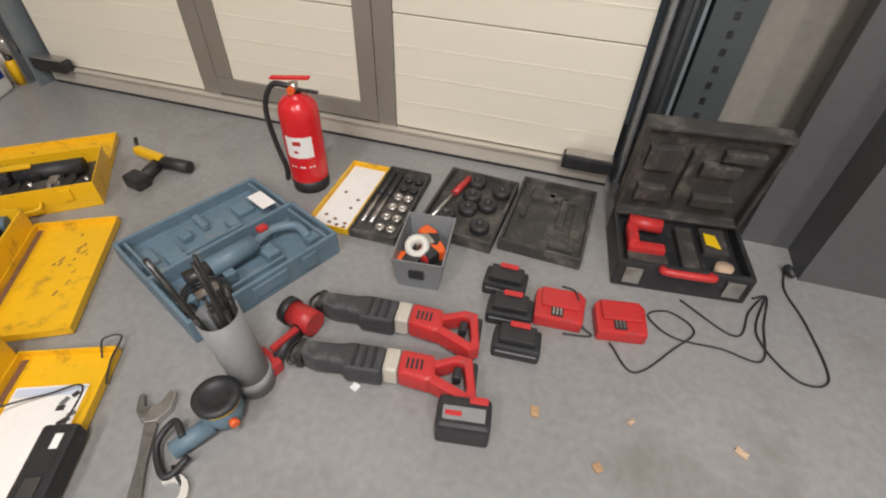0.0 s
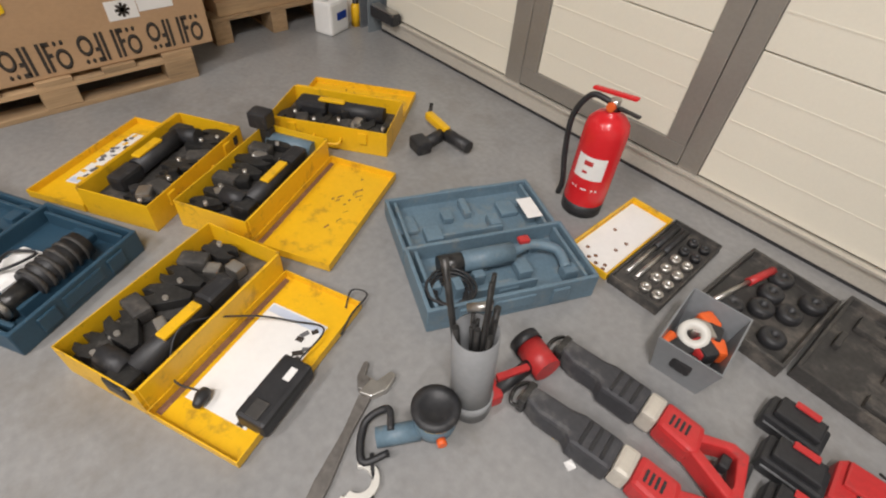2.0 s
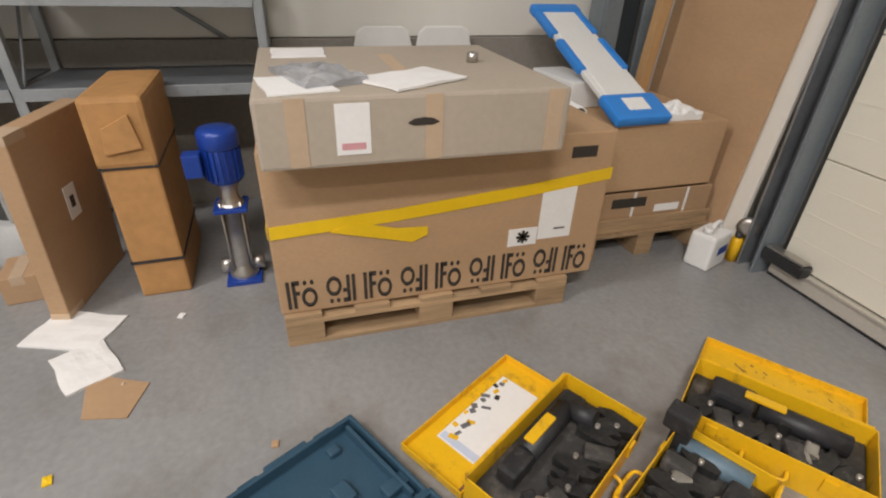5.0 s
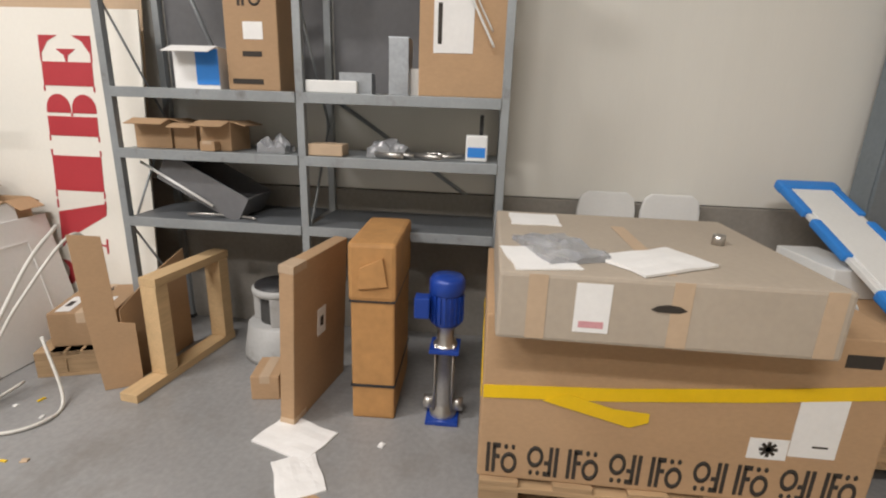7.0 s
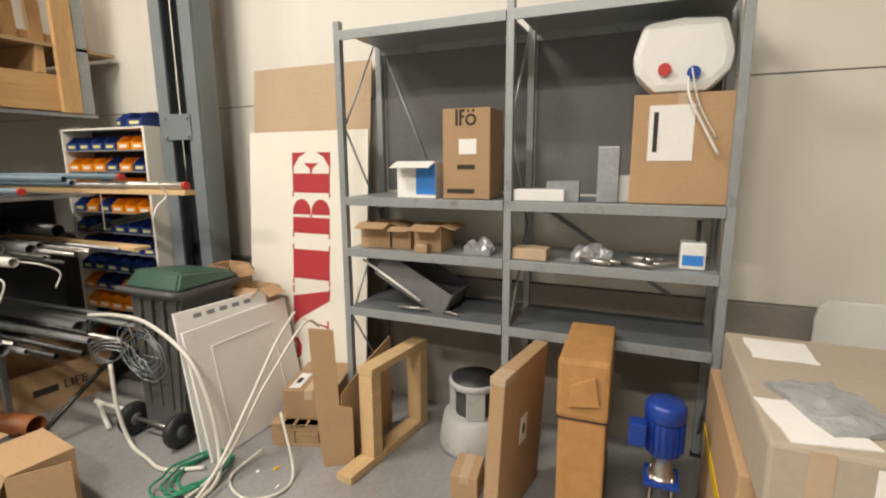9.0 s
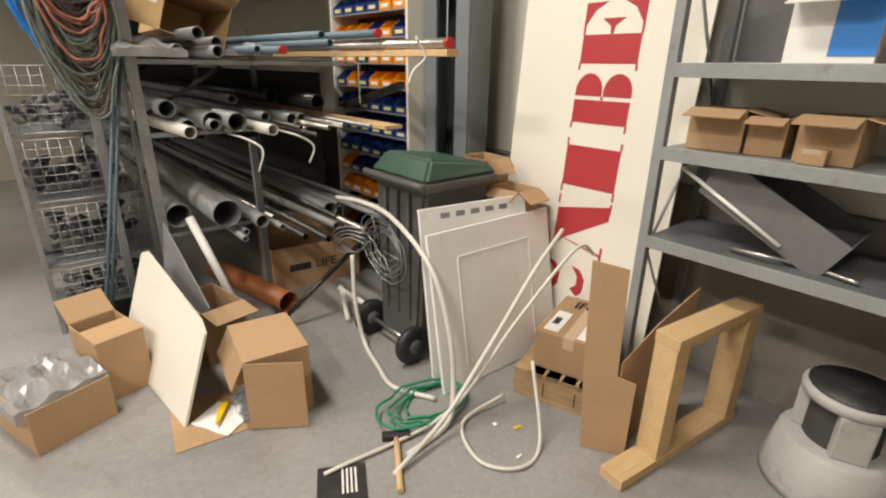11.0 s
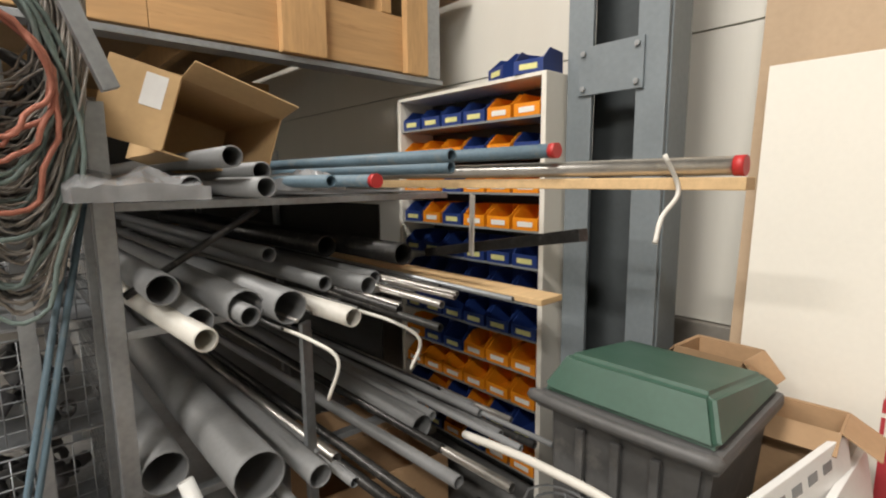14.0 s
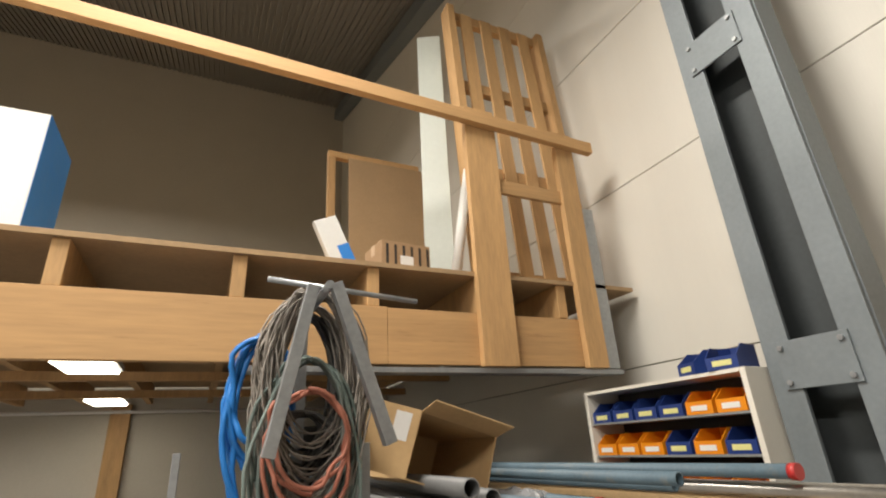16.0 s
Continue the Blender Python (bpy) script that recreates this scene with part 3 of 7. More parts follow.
solid("timber_post", bx(-0.032, -0.032, 0, 0.032, 0.032, 2.9, 0.004), M_PINEV, "long pine post leaning in the corner", "timber", m=pose(-3.1, 2.08, 0.001, -4))


# ---- things below and on the shelving ----
c = thing("cardboard_slab", "tall flat brown carton standing on edge, with a small label", "carton", pose(-2.76, -0.85, 0.001, 0, 3, 81))
part("body", bx(-0.035, -0.26, 0, 0.035, 0.26, 0.78, 0.006), M_CARD, c)
lb = part("label", bx(0.0355, -0.05, 0.36, 0.0375, 0.03, 0.5), M_PAPER, c, "white label with a dark mark")
part("print_mark", bx(0.0377, -0.025, 0.405, 0.0385, 0.005, 0.455), M_INK, lb)
for z in (0.0, 0.745):
    part("tape", bx(-0.036, -0.262, z, 0.036, -0.15, z + 0.036, 0.002), M_CARDLT, c)
c = thing("carton", "tall carton wrapped in creased brown kraft paper", "carton", pose(-2.86, -0.52, 0, 0, 0, 2))
own = bx(-0.25, -0.1, 0, 0.25, 0.1, 0.6, 0.012)
part("body", own, M_KRAFT, c)
part("upper_wrap", bx(-0.26, -0.108, 0.6, 0.26, 0.108, 0.87, 0.02), M_KRAFT, c, "loosely folded kraft paper")
for z in (0.17, 0.595):
    part("strap", bx(-0.255, -0.104, z, 0.255, 0.104, z + 0.012), M_BLACK, c)
own = prism([(-0.06, 0), (0.07, 0.02), (0.05, 0.15), (-0.05, 0.1)], 0.262, 0.275, 0.003, None, on_east(0, 0, 0.66))
part("paper_fold", own, M_KRAFT, c)


def pump():
    p = thing("pump", "blue vertical multistage pump with a steel casing", "pump", pose(-2.68, -0.185, 0) @ Matrix.Diagonal((0.86, 0.86, 0.98, 1)))
    part("base_plate", bx(-0.1, -0.09, 0, 0.1, 0.09, 0.02, 0.004), M_PUMP, p)
    part("foot_casting", lathe([(0.075, 0.02), (0.075, 0.05), (0.055, 0.07), (0.055, 0.09)], 20), M_STEEL, p)
    for s in (-1, 1):
        part("flange", sweep([(0, s * 0.05, 0.075), (0, s * 0.11, 0.075)], 0.035, 14), M_STEEL, p)
    part("casing", lathe([(0.058, 0.09), (0.058, 0.36), (0.065, 0.36), (0.065, 0.4), (0, 0.4)], 24), M_STEEL, p, "polished stainless casing")
    for a in range(4):
        q = math.pi / 4 + a * math.pi / 2
        part("tie_rod", sweep([(0.068 * math.cos(q), 0.068 * math.sin(q), 0.05), (0.068 * math.cos(q), 0.068 * math.sin(q), 0.41)], 0.006, 6), M_STEEL, p)
    part("head", bx(-0.085, -0.08, 0.37, 0.085, 0.08, 0.39, 0.006), M_PUMP, p)
    part("lantern", lathe([(0.06, 0.39), (0.045, 0.42), (0.045, 0.47), (0.07, 0.5)], 20), M_STEEL, p)
    own = lathe([(0.07, 0.5), (0.082, 0.51), (0.082, 0.66), (0.07, 0.67)], 24)
    motor = part("motor", own, M_PUMP, p, "blue finned motor")
    for a in range(20):
        part("fin", bx(0.08, -0.003, 0.52, 0.092, 0.003, 0.65), M_PUMP, motor, "", Matrix.Rotation(a * math.pi / 10, 4, "Z"))
    part("fan_cover", lathe([(0.088, 0.655), (0.094, 0.665), (0.094, 0.715), (0.08, 0.735), (0, 0.74)], 24), M_PUMP, motor)
    part("terminal_box", bx(0.02, -0.16, 0.55, 0.1, -0.08, 0.65, 0.008), M_PUMP, motor)


pump()
# step stool
s = thing("step_stool", "grey round plastic step stool with a black tread", "stool", pose(-3.2, -1.2, 0))
part("base", lathe([(0.0, 0.0), (0.215, 0.0), (0.215, 0.03), (0.185, 0.2), (0.17, 0.21), (0, 0.21)], 28), M_STOOL, s)
# dark core paints the shade inside the hollow
part("core", lathe([(0.115, 0.211), (0.11, 0.375)], 28), M_DARKVOID, s, "dark hollow under the top step")
for k in range(3):
    q = math.pi * (0.12 + 2 * k / 3)
    part("support", bx(0.1, -0.055, 0.211, 0.145, 0.055, 0.38, 0.008), M_STOOL, s, "", Matrix.Rotation(q, 4, "Z"))
part("top", lathe([(0.0, 0.376), (0.145, 0.376), (0.155, 0.39), (0.155, 0.412), (0.145, 0.42), (0, 0.42)], 28), M_STOOL, s)
part("tread", lathe([(0.14, 0.421), (0.14, 0.428), (0, 0.428)], 28), M_BLACK, s)
plain_carton(0.2, 0.14, 0.13, pose(-2.78, -1.09, 0, 0, 0, 8), "small brown carton beside the stool")


def board_box(name, m, sx, sy, sz, t, material, label, category):
    f = thing(name, label, category, m)
    part("rail", bx(-sx / 2, -sy / 2, 0, sx / 2, sy / 2, t, 0.003), material, f)
    part("rail", bx(-sx / 2, -sy / 2, sz - t, sx / 2, sy / 2, sz, 0.003), material, f)
    for s_ in (-1, 1):
        part("stile", bx(s_ * sx / 2 - (t if s_ > 0 else 0), -sy / 2 + 0.004, t + 0.001, s_ * sx / 2 + (0 if s_ > 0 else t), sy / 2 - 0.004, sz - t - 0.001, 0.003), material, f)
    return f


f = thing("pine_stand", "pale pine timber frame standing on the floor", "timber frame", pose(-2.96, -1.66, 0, 0, 0, 172))
part("foot_rail", bx(-0.4, -0.05, 0, 0.36, 0.05, 0.045, 0.003), M_PINE, f)
part("top_rail", bx(-0.2, -0.05, 0.53, 0.36, 0.05, 0.575, 0.003), M_PINE, f)
part("stile", bx(0.27, -0.05, 0.046, 0.35, 0.05, 0.529, 0.003), M_PINE, f)
part("stile", bx(-0.2, -0.046, 0.046, -0.12, 0.046, 0.529, 0.003), M_PINE, f)
oc = thing("opened_carton", "opened brown carton sides standing with one tall flap", "cardboard", pose(-2.64, -1.9, 0.002, 0, 0, 122))
own = prism([(0, 0), (0.17, 0), (0.17, 0.34), (0.1, 0.36), (0.085, 0.8), (-0.045, 0.82), (-0.03, 0.4)], -0.003, 0.003, 0.001, None, Matrix.Rotation(math.pi / 2, 4, "X"))
part("front_side", own, M_CARD, oc, "front side with a tall raised flap")
own = prism([(0, 0), (0.5, 0), (0.5, 0.6), (0.22, 0.52), (0, 0.42)], -0.003, 0.003, 0.001, None, Matrix.Translation((0.11, 0.006, 0)) @ Matrix.Rotation(radians(54), 4, "Z") @ Matrix.Rotation(math.pi / 2, 4, "X"))
part("back_side", own, M_CARD, oc)
pallet(pose(-3.0, -2.19, 0, 0, 0, 18), 0.5, 0.44, "small pine pallet on the floor")
c = plain_carton(0.43, 0.32, 0.19, pose(-3.02, -2.19, 0.145, 0, 0, 17), "brown carton with white labels and dark print on a pallet")
part("label", bx(-0.02, -0.13, 0.1915, 0.19, -0.06, 0.193), M_PAPER, c)
part("label", bx(0.0, 0.03, 0.1915, 0.2, 0.1, 0.193), M_PAPER, c)
part("print_mark", bx(0.05, -0.115, 0.1932, 0.12, -0.085, 0.194), M_INK, c)
logo_word(c, Matrix.Translation((-0.09, -0.08, 0.1915)) @ Matrix.Rotation(math.pi / 2, 4, "Z"), 0.08, 0)

# sign board with red shapes, leaning on the wall
sign = thing("sign_board", "tall white board with dark red bold shapes, leaning on the wall", "sign", pose(-3.24, -2.52, 0.002, 0, -4.6, 0))
part("board", bx(-0.012, -0.47, 0, 0.0, 0.52, 1.9, 0.002), M_SIGN, sign)


def red(outline):
    part("red_shape", prism(outline, 0.0005, 0.0025, 0, None, Matrix(((0, 0, 1, 0), (1, 0, 0, 0), (0, 1, 0, 0), (0, 0, 0, 1)))), M_SIGNRED, sign)


L0, L1, LM = -0.083, 0.225, 0.071
for z0, z1 in ((1.485, 1.615), (1.205, 1.315), (0.885, 1.09)):
    red([(L0, z0), (L1, z0), (L1, z1), (L0, z1)])
for u in (L0 - 0.004, L1 - 0.006):
    for z0, z1 in ((1.455, 1.485), (1.615, 1.757), (1.175, 1.205), (0.845, 0.885), (1.09, 1.125), (0.78, 0.83)):
        red([(u, z0), (u + 0.01, z0), (u + 0.01, z1), (u, z1)])
red([(L0 + 0.006, 1.757), (L0 + 0.006, 1.66), (L0 + 0.05, 1.725), (L0 + 0.11, 1.757)])
red([(L1 - 0.006, 1.757), (L1 - 0.11, 1.757), (L1 - 0.05, 1.725), (L1 - 0.006, 1.66)])
red([(LM - 0.006, 1.617), (LM + 0.006, 1.617), (LM + 0.012, 1.65), (LM + 0.06, 1.685), (LM - 0.06, 1.685), (LM - 0.012, 1.65)])
for u0, u1 in ((L0, LM - 0.004), (LM + 0.004, L1)):
    n_ = 12
    red([(u0, 1.335)] + [(u1, 1.335)] + [((u0 + u1) / 2 + (u1 - u0) / 2 * math.cos(math.pi * k / n_), 1.355 + 0.085 * math.sin(math.pi * k / n_)) for k in range(n_ + 1)])
red([(LM - 0.006, 1.317), (LM + 0.006, 1.317), (LM + 0.006, 1.333), (LM - 0.006, 1.333)])
red([(L0, 0.535), (L0, 0.755), (L1, 0.815), (L1, 0.745), (L0 + 0.06, 0.6)])
red([(L0 + 0.06, 0.596), (L1 - 0.02, 0.55), (L1 - 0.02, 0.562), (L0 + 0.06, 0.599)])
red([(L1 - 0.02, 0.51), (L1 - 0.008, 0.51), (L1 - 0.008, 0.6), (L1 - 0.02, 0.6)])
for u in (L0 + 0.035, 0.11):
    red([(u - 0.045, 0.33), (u, 0.30), (u + 0.03, 0.33), (u + 0.035, 0.4), (u + 0.0, 0.45), (u - 0.05, 0.46), (u - 0.01, 0.41), (u - 0.01, 0.36)])
solid("fibreboard_sheet", bx(-0.006, -0.5, 0, 0.0, 0.5, 2.36, 0.001), M_CARDLT, "plain tan hardboard sheet leaning behind the sign", "board", m=pose(-3.3, -2.55, 0.002, 0, -6.0, 0))


# shelf contents
def open_box(sx, sy, sz, m, label, material=None, flaps=(1, 1, 1, 0), ang=35):
    c = thing("carton", label, "carton", m, "open cartons")
    material = material or M_CARDLT
    part("body", tray(sx, sy, sz, 0.005), material, c)
    for k, on in enumerate(flaps):
        if not on:
            continue
        if k < 2:
            s_ = 1 if k == 0 else -1
            part("flap", bx(0, -sy / 2, 0, sx * 0.48, sy / 2, 0.004), material, c, "",
                 Matrix.Translation((s_ * sx / 2, 0, sz + 0.001)) @ Matrix.Rotation(0 if s_ > 0 else math.pi, 4, "Z") @ Matrix.Rotation(radians(ang), 4, "Y"))
        else:
            s_ = 1 if k == 2 else -1
            part("flap", bx(-sx / 2, 0, 0, sx / 2, sy * 0.48, 0.004), material, c, "",
                 Matrix.Translation((0, s_ * sy / 2, sz + 0.001)) @ Matrix.Rotation(0 if s_ > 0 else math.pi, 4, "Z") @ Matrix.Rotation(radians(-ang), 4, "X"))
    return c


S1, S2, S3 = 0.807, 1.177, 1.487
c = open_box(0.2, 0.24, 0.2, pose(-3.22, -1.53, S3), "white and blue open carton on the shelf", M_PAPER, (1, 0, 0, 0), 20)
part("blue_side", bx(0.101, 0.0, 0.02, 0.1025, 0.12, 0.19), M_BLUEFOAM, c)
c = plain_carton(0.24, 0.27, 0.48, pose(-3.24, -1.23, S3), "upright brown carton with a dark printed mark", None, False)
part("label", bx(0.1205, -0.04, 0.24, 0.122, 0.06, 0.32), M_PAPER, c)
logo_word(c, Matrix.Translation((0.1205, -0.06, 0.39)) @ on_east(0, 0, 0), 0.085, 0)
part("grip_hole", bx(0.1205, -0.05, 0.16, 0.1215, 0.05, 0.185), M_INK, c)
part("print_mark", bx(0.1205, -0.11, 0.03, 0.1215, 0.05, 0.055), M_INK, c)
solid("white_profile", bx(-0.05, -0.13, 0, 0.05, 0.13, 0.06, 0.006), M_WHITE, "flat white carton on the shelf", "carton", m=pose(-3.15, -0.83, S3))
own = tray(0.14, 0.16, 0.1, 0.004)
solid("metal_bracket", own, M_GALV, "grey sheet metal housing on the shelf", "housing", m=pose(-3.2, -0.72, S3, 0, 0, 5))
solid("metal_box", bx(-0.06, -0.05, 0, 0.06, 0.05, 0.27, 0.004), M_GALV, "upright grey metal box", "metal box", m=pose(-3.2, -0.5, S3))
solid("metal_box", bx(-0.06, -0.04, 0, 0.06, 0.04, 0.13, 0.004), M_WHITE, "short white box on the shelf", "box", m=pose(-3.25, -0.41, S3))
c = plain_carton(0.34, 0.42, 0.5, pose(-3.3, -0.19, S3), "large brown carton with a white label, on the shelf")
part("label", bx(0.1715, -0.14, 0.2, 0.173, 0.05, 0.45), M_PAPER, c)
part("print_bar", bx(0.1735, -0.12, 0.24, 0.1742, -0.1, 0.42), M_INK, c)
part("string", sweep(smooth_path([(0.2, 0.02, 0.6), (0.18, 0.06, 0.45), (0.176, 0.14, 0.3)]), 0.004, 6), M_WHITE, c)
h = thing("water_heater", "small white water heater lying on the carton", "water heater", pose(-3.28, -0.21, S3 + 0.506))
own = prism([(-0.11, 0.0), (0.11, 0.0), (0.2, 0.09), (0.21, 0.17), (0.17, 0.31), (0.0, 0.325), (-0.17, 0.31), (-0.21, 0.17), (-0.2, 0.09)], -0.12, 0.128, 0.035, None, on_east(0, 0, 0))
part("body", own, M_WHITE, h)
part("knob", sweep([(0.128, -0.07, 0.1), (0.15, -0.07, 0.1)], 0.028, 14), M_RED, h, "red knob")
part("knob", sweep([(0.128, 0.05, 0.08), (0.15, 0.05, 0.08)], 0.028, 14), M_PUMP, h, "blue knob")
part("hose", sweep(smooth_path([(0.14, 0.03, 0.07), (0.19, 0.04, -0.03), (0.19, 0.1, -0.15), (0.19, 0.17, -0.28)]), 0.006, 6), M_WHITE, h)
for y, sx_, sy_, sz_ in ((-1.83, 0.2, 0.19, 0.15), (-1.66, 0.16, 0.12, 0.13), (-1.47, 0.2, 0.17, 0.15)):
    open_box(sx_, sy_, sz_, pose(-3.24, y, S2, 0, 0, random.uniform(-8, 8)), "small open brown carton on the shelf", M_CARD, (1, 0, 1, 0), 15)
plain_carton(0.1, 0.08, 0.05, pose(-3.13, -1.49, S2), "tiny brown carton on the shelf edge")
plain_carton(0.12, 0.18, 0.06, pose(-3.16, -0.87, S2), "low brown carton with fittings", M_CARDLT)
crumpled("plastic_bag", 0.14, 0.15, 0.11, M_FILM, "clear bag of small parts on the shelf", "bag", pose(-3.2, -1.17, S2), 11)
crumpled("plastic_bag", 0.14, 0.2, 0.13, M_FILM, "silvery bag of fittings on the shelf", "bag", pose(-3.2, -0.56, S2), 13)
for k in range(9):
    y = random.uniform(-0.75, -0.2)
    solid("pipe_fitting", pipe((0, 0, 0.018), (random.uniform(-0.03, 0.03), random.uniform(0.05, 0.16), 0.02), random.uniform(0.009, 0.016), 0.003, 10),
          M_STEEL, "loose metal pipe fitting on the shelf", "fitting", "", "shelf fittings", pose(random.uniform(-3.3, -3.12), y, S2, 0, 0, random.uniform(-40, 40)))
c = thing("paint_tub", "white and blue plastic tub on the shelf", "tub", pose(-3.2, -0.1, S2))
part("body", bx(-0.05, -0.055, 0, 0.05, 0.055, 0.13, 0.008), M_WHITE, c)
part("label", bx(0.0505, -0.045, 0.02, 0.052, 0.045, 0.07), M_BLUEFOAM, c)
part("brush", bx(-0.02, 0.01, 0.13, 0.0, 0.03, 0.23, 0.004), M_BLACK, c)
hood = thing("sheet_metal_hood", "dark grey tilted sheet metal hood on the shelf", "hood", pose(-3.3, -1.62, S1 + 0.09, 0, 0, 0))
part("shell", tray(0.3, 0.5, 0.16, 0.006), M_TARP, hood, "", Matrix.Rotation(radians(-28), 4, "X"))
part("rim", sweep([(0.15, -0.3, 0.2), (0.17, 0.1, -0.02)], 0.008, 8), M_WHITE, hood)
solid("steel_hook_chain", sweep(smooth_path([(0, 0, 0.012), (0.03, 0.12, 0.025), (-0.02, 0.25, 0.012), (0.02, 0.4, 0.012)]), 0.008, 6), M_STEEL, "bright bent steel rod on the shelf", "rod", m=pose(-3.15, -1.68, S1))


def chair(m):
    c = thing("plastic_chair", "white plastic chair behind the cartons", "chair", m, "white chairs")
    part("seat", bx(-0.22, -0.21, 0.42, 0.2, 0.21, 0.45, 0.012), M_WHITE, c)
    own = prism([(-0.17, 0.46), (0.17, 0.46), (0.165, 0.9), (0.15, 0.97), (0.11, 1.0), (-0.11, 1.0), (-0.15, 0.97), (-0.165, 0.9)], 0, 0.03, 0.008, None, on_east(-0.23, 0, 0))
    part("backrest", own, M_WHITE, c)
    for x in (-0.2, 0.18):
        for y in (-0.18, 0.18):
            part("leg", sweep([(x, y, 0), (x, y, 0.43)], 0.017, 8), M_WHITE, c)
    return c


ch = chair(pose(-3.3, 0.66, 0))
copy_thing(ch, pose(-3.3, 1.02, 0))
# folded ladder board with blue foam edges on the corner carton
b = thing("ironing_board", "white folding board with blue foam ends leaning over the corner carton", "board", pose(-2.46, 1.67, 0.712, 0, 22, 2))
part("board", bx(-0.98, -0.105, 0, -0.02, 0.105, 0.03, 0.008), M_WHITE, b)
for s_ in (-1, 1):
    for x0, x1 in ((-0.97, -0.72), (-0.66, -0.38)):
        part("foam_edge", bx(x0, s_ * 0.125 - 0.022, -0.004, x1, s_ * 0.125 + 0.022, 0.036, 0.012), M_BLUEFOAM, b, "blue foam edge strip")
    part("side_rail", bx(-0.72, s_ * 0.118 - 0.012, 0.0, -0.1, s_ * 0.118 + 0.012, 0.024, 0.004), M_WHITE, b)
for x0, x1 in ((-1.02, -0.94), (-0.16, 0.03)):
    part("foam_end", bx(x0, -0.15, -0.008, x1, 0.15, 0.042, 0.016), M_BLUEFOAM, b, "blue foam end cover")
part("label", bx(-0.12, -0.06, 0.0425, -0.03, 0.06, 0.0435), M_PAPER, b)

# papers on the floor
crumpled("paper_sheet", 0.3, 0.22, 0.012, M_PAPER, "white paper sheet on the floor", "paper", pose(-2.42, -0.82, 0.001, 0, 0, 70), 21)
crumpled("paper_sheet", 0.24, 0.18, 0.012, M_PAPER, "white creased paper sheet on the floor", "paper", pose(-2.19, -0.72, 0.001, 0, 0, 30), 23)
solid("cardboard_scrap", prism([(-0.12, -0.1), (0.1, -0.06), (0.13, 0.08), (-0.02, 0.12)], 0, 0.004), M_CARD, "brown cardboard scrap on the floor", "cardboard", m=pose(-2.02, -0.6, 0.001))
for k in range(26):
    x, y = random.uniform(-2.6, -0.6), random.uniform(-2.4, 0.2)
    if k > 15:
        x, y = random.uniform(0.3, 1.6), random.uniform(0.5, 1.3)
    crumpled("debris_scrap", random.uniform(0.012, 0.035), random.uniform(0.01, 0.025), 0.01, random.choice((M_PAPER, M_CARD, M_YTAPE, M_CARDLT)), "tiny scrap of litter on the concrete floor", "litter",
             pose(x, y, 0.001, 0, 0, random.uniform(0, 180)), 30 + k, 3, 0.002, "floor litter")


# ---- waste bin, panels, hoses ----
def wheelie_bin():
    b = thing("wheelie_bin", "dusty grey wheeled waste bin with a green lid", "waste bin", pose(-2.63, -3.02, 0))
    own = bmesh.new()
    lo = [(-0.22, -0.17), (0.11, -0.17), (0.11, 0.17), (-0.22, 0.17)]
    hi = [(-0.34, -0.215), (0.09, -0.215), (0.09, 0.215), (-0.34, 0.215)]
    v = [own.verts.new((x, y, 0.05)) for x, y in lo] + [own.verts.new((x, y, 0.92)) for x, y in hi]
    for f_ in ((3, 2, 1, 0), (4, 5, 6, 7), (0, 1, 5, 4), (1, 2, 6, 5), (2, 3, 7, 6), (3, 0, 4, 7)):
        own.faces.new([v[i] for i in f_])
    bmesh.ops.bevel(own, geom=own.edges[:], offset=0.02, segments=3, affect="EDGES")
    body = part("body", own, M_BINGREY, b)
    part("rim", bx(-0.37, -0.24, 0.9, 0.12, 0.24, 0.945, 0.014), M_BINGREY, body)
    for y in (-0.1, 0.0, 0.1):
        part("body_rib", bx(0.1, y - 0.012, 0.2, 0.116, y + 0.012, 0.88, 0.004), M_BINGREY, body)
    part("foot", bx(-0.16, -0.14, 0, -0.1, 0.14, 0.051), M_BINGREY, body)
    own = bmesh.new()
    v = [own.verts.new(p) for p in ((-0.38, -0.235, 0.948), (0.11, -0.235, 0.948), (0.11, 0.235, 0.948), (-0.38, 0.235, 0.948),
                                    (-0.33, -0.2, 1.0), (0.04, -0.19, 1.05), (0.04, 0.19, 1.05), (-0.33, 0.2, 1.0))]
    for f_ in ((3, 2, 1, 0), (4, 5, 6, 7), (0, 1, 5, 4), (1, 2, 6, 5), (2, 3, 7, 6), (3, 0, 4, 7)):
        own.faces.new([v[i] for i in f_])
    bmesh.ops.bevel(own, geom=own.edges[:], offset=0.015, segments=3, affect="EDGES")
    part("lid", own, M_BINGREEN, b, "dark green plastic lid")
    part("handle", sweep(smooth_path([(0.1, -0.22, 0.93), (0.145, -0.22, 0.945), (0.155, 0, 0.945), (0.145, 0.22, 0.945), (0.1, 0.22, 0.93)]), 0.016, 8), M_BINGREY, b)
    for y in (-0.2, 0.2):
        w = part("wheel", lathe([(0, -0.025), (0.07, -0.025), (0.1, -0.02), (0.105, 0), (0.1, 0.02), (0.07, 0.025), (0, 0.025)], 24), M_BLACK, b, "",
                 Matrix.Translation((0.16, y, 0.106)) @ Matrix.Rotation(math.pi / 2, 4, "X"))
        part("hub", lathe([(0, -0.03), (0.04, -0.03), (0.04, 0.03), (0, 0.03)], 12), M_BINGREY, w, "", Matrix.Translation((0.16, y, 0.106)) @ Matrix.Rotation(math.pi / 2, 4, "X"))
    part("axle", sweep([(0.16, -0.2, 0.106), (0.16, 0.2, 0.106)], 0.012, 8), M_STEEL, b)


wheelie_bin()


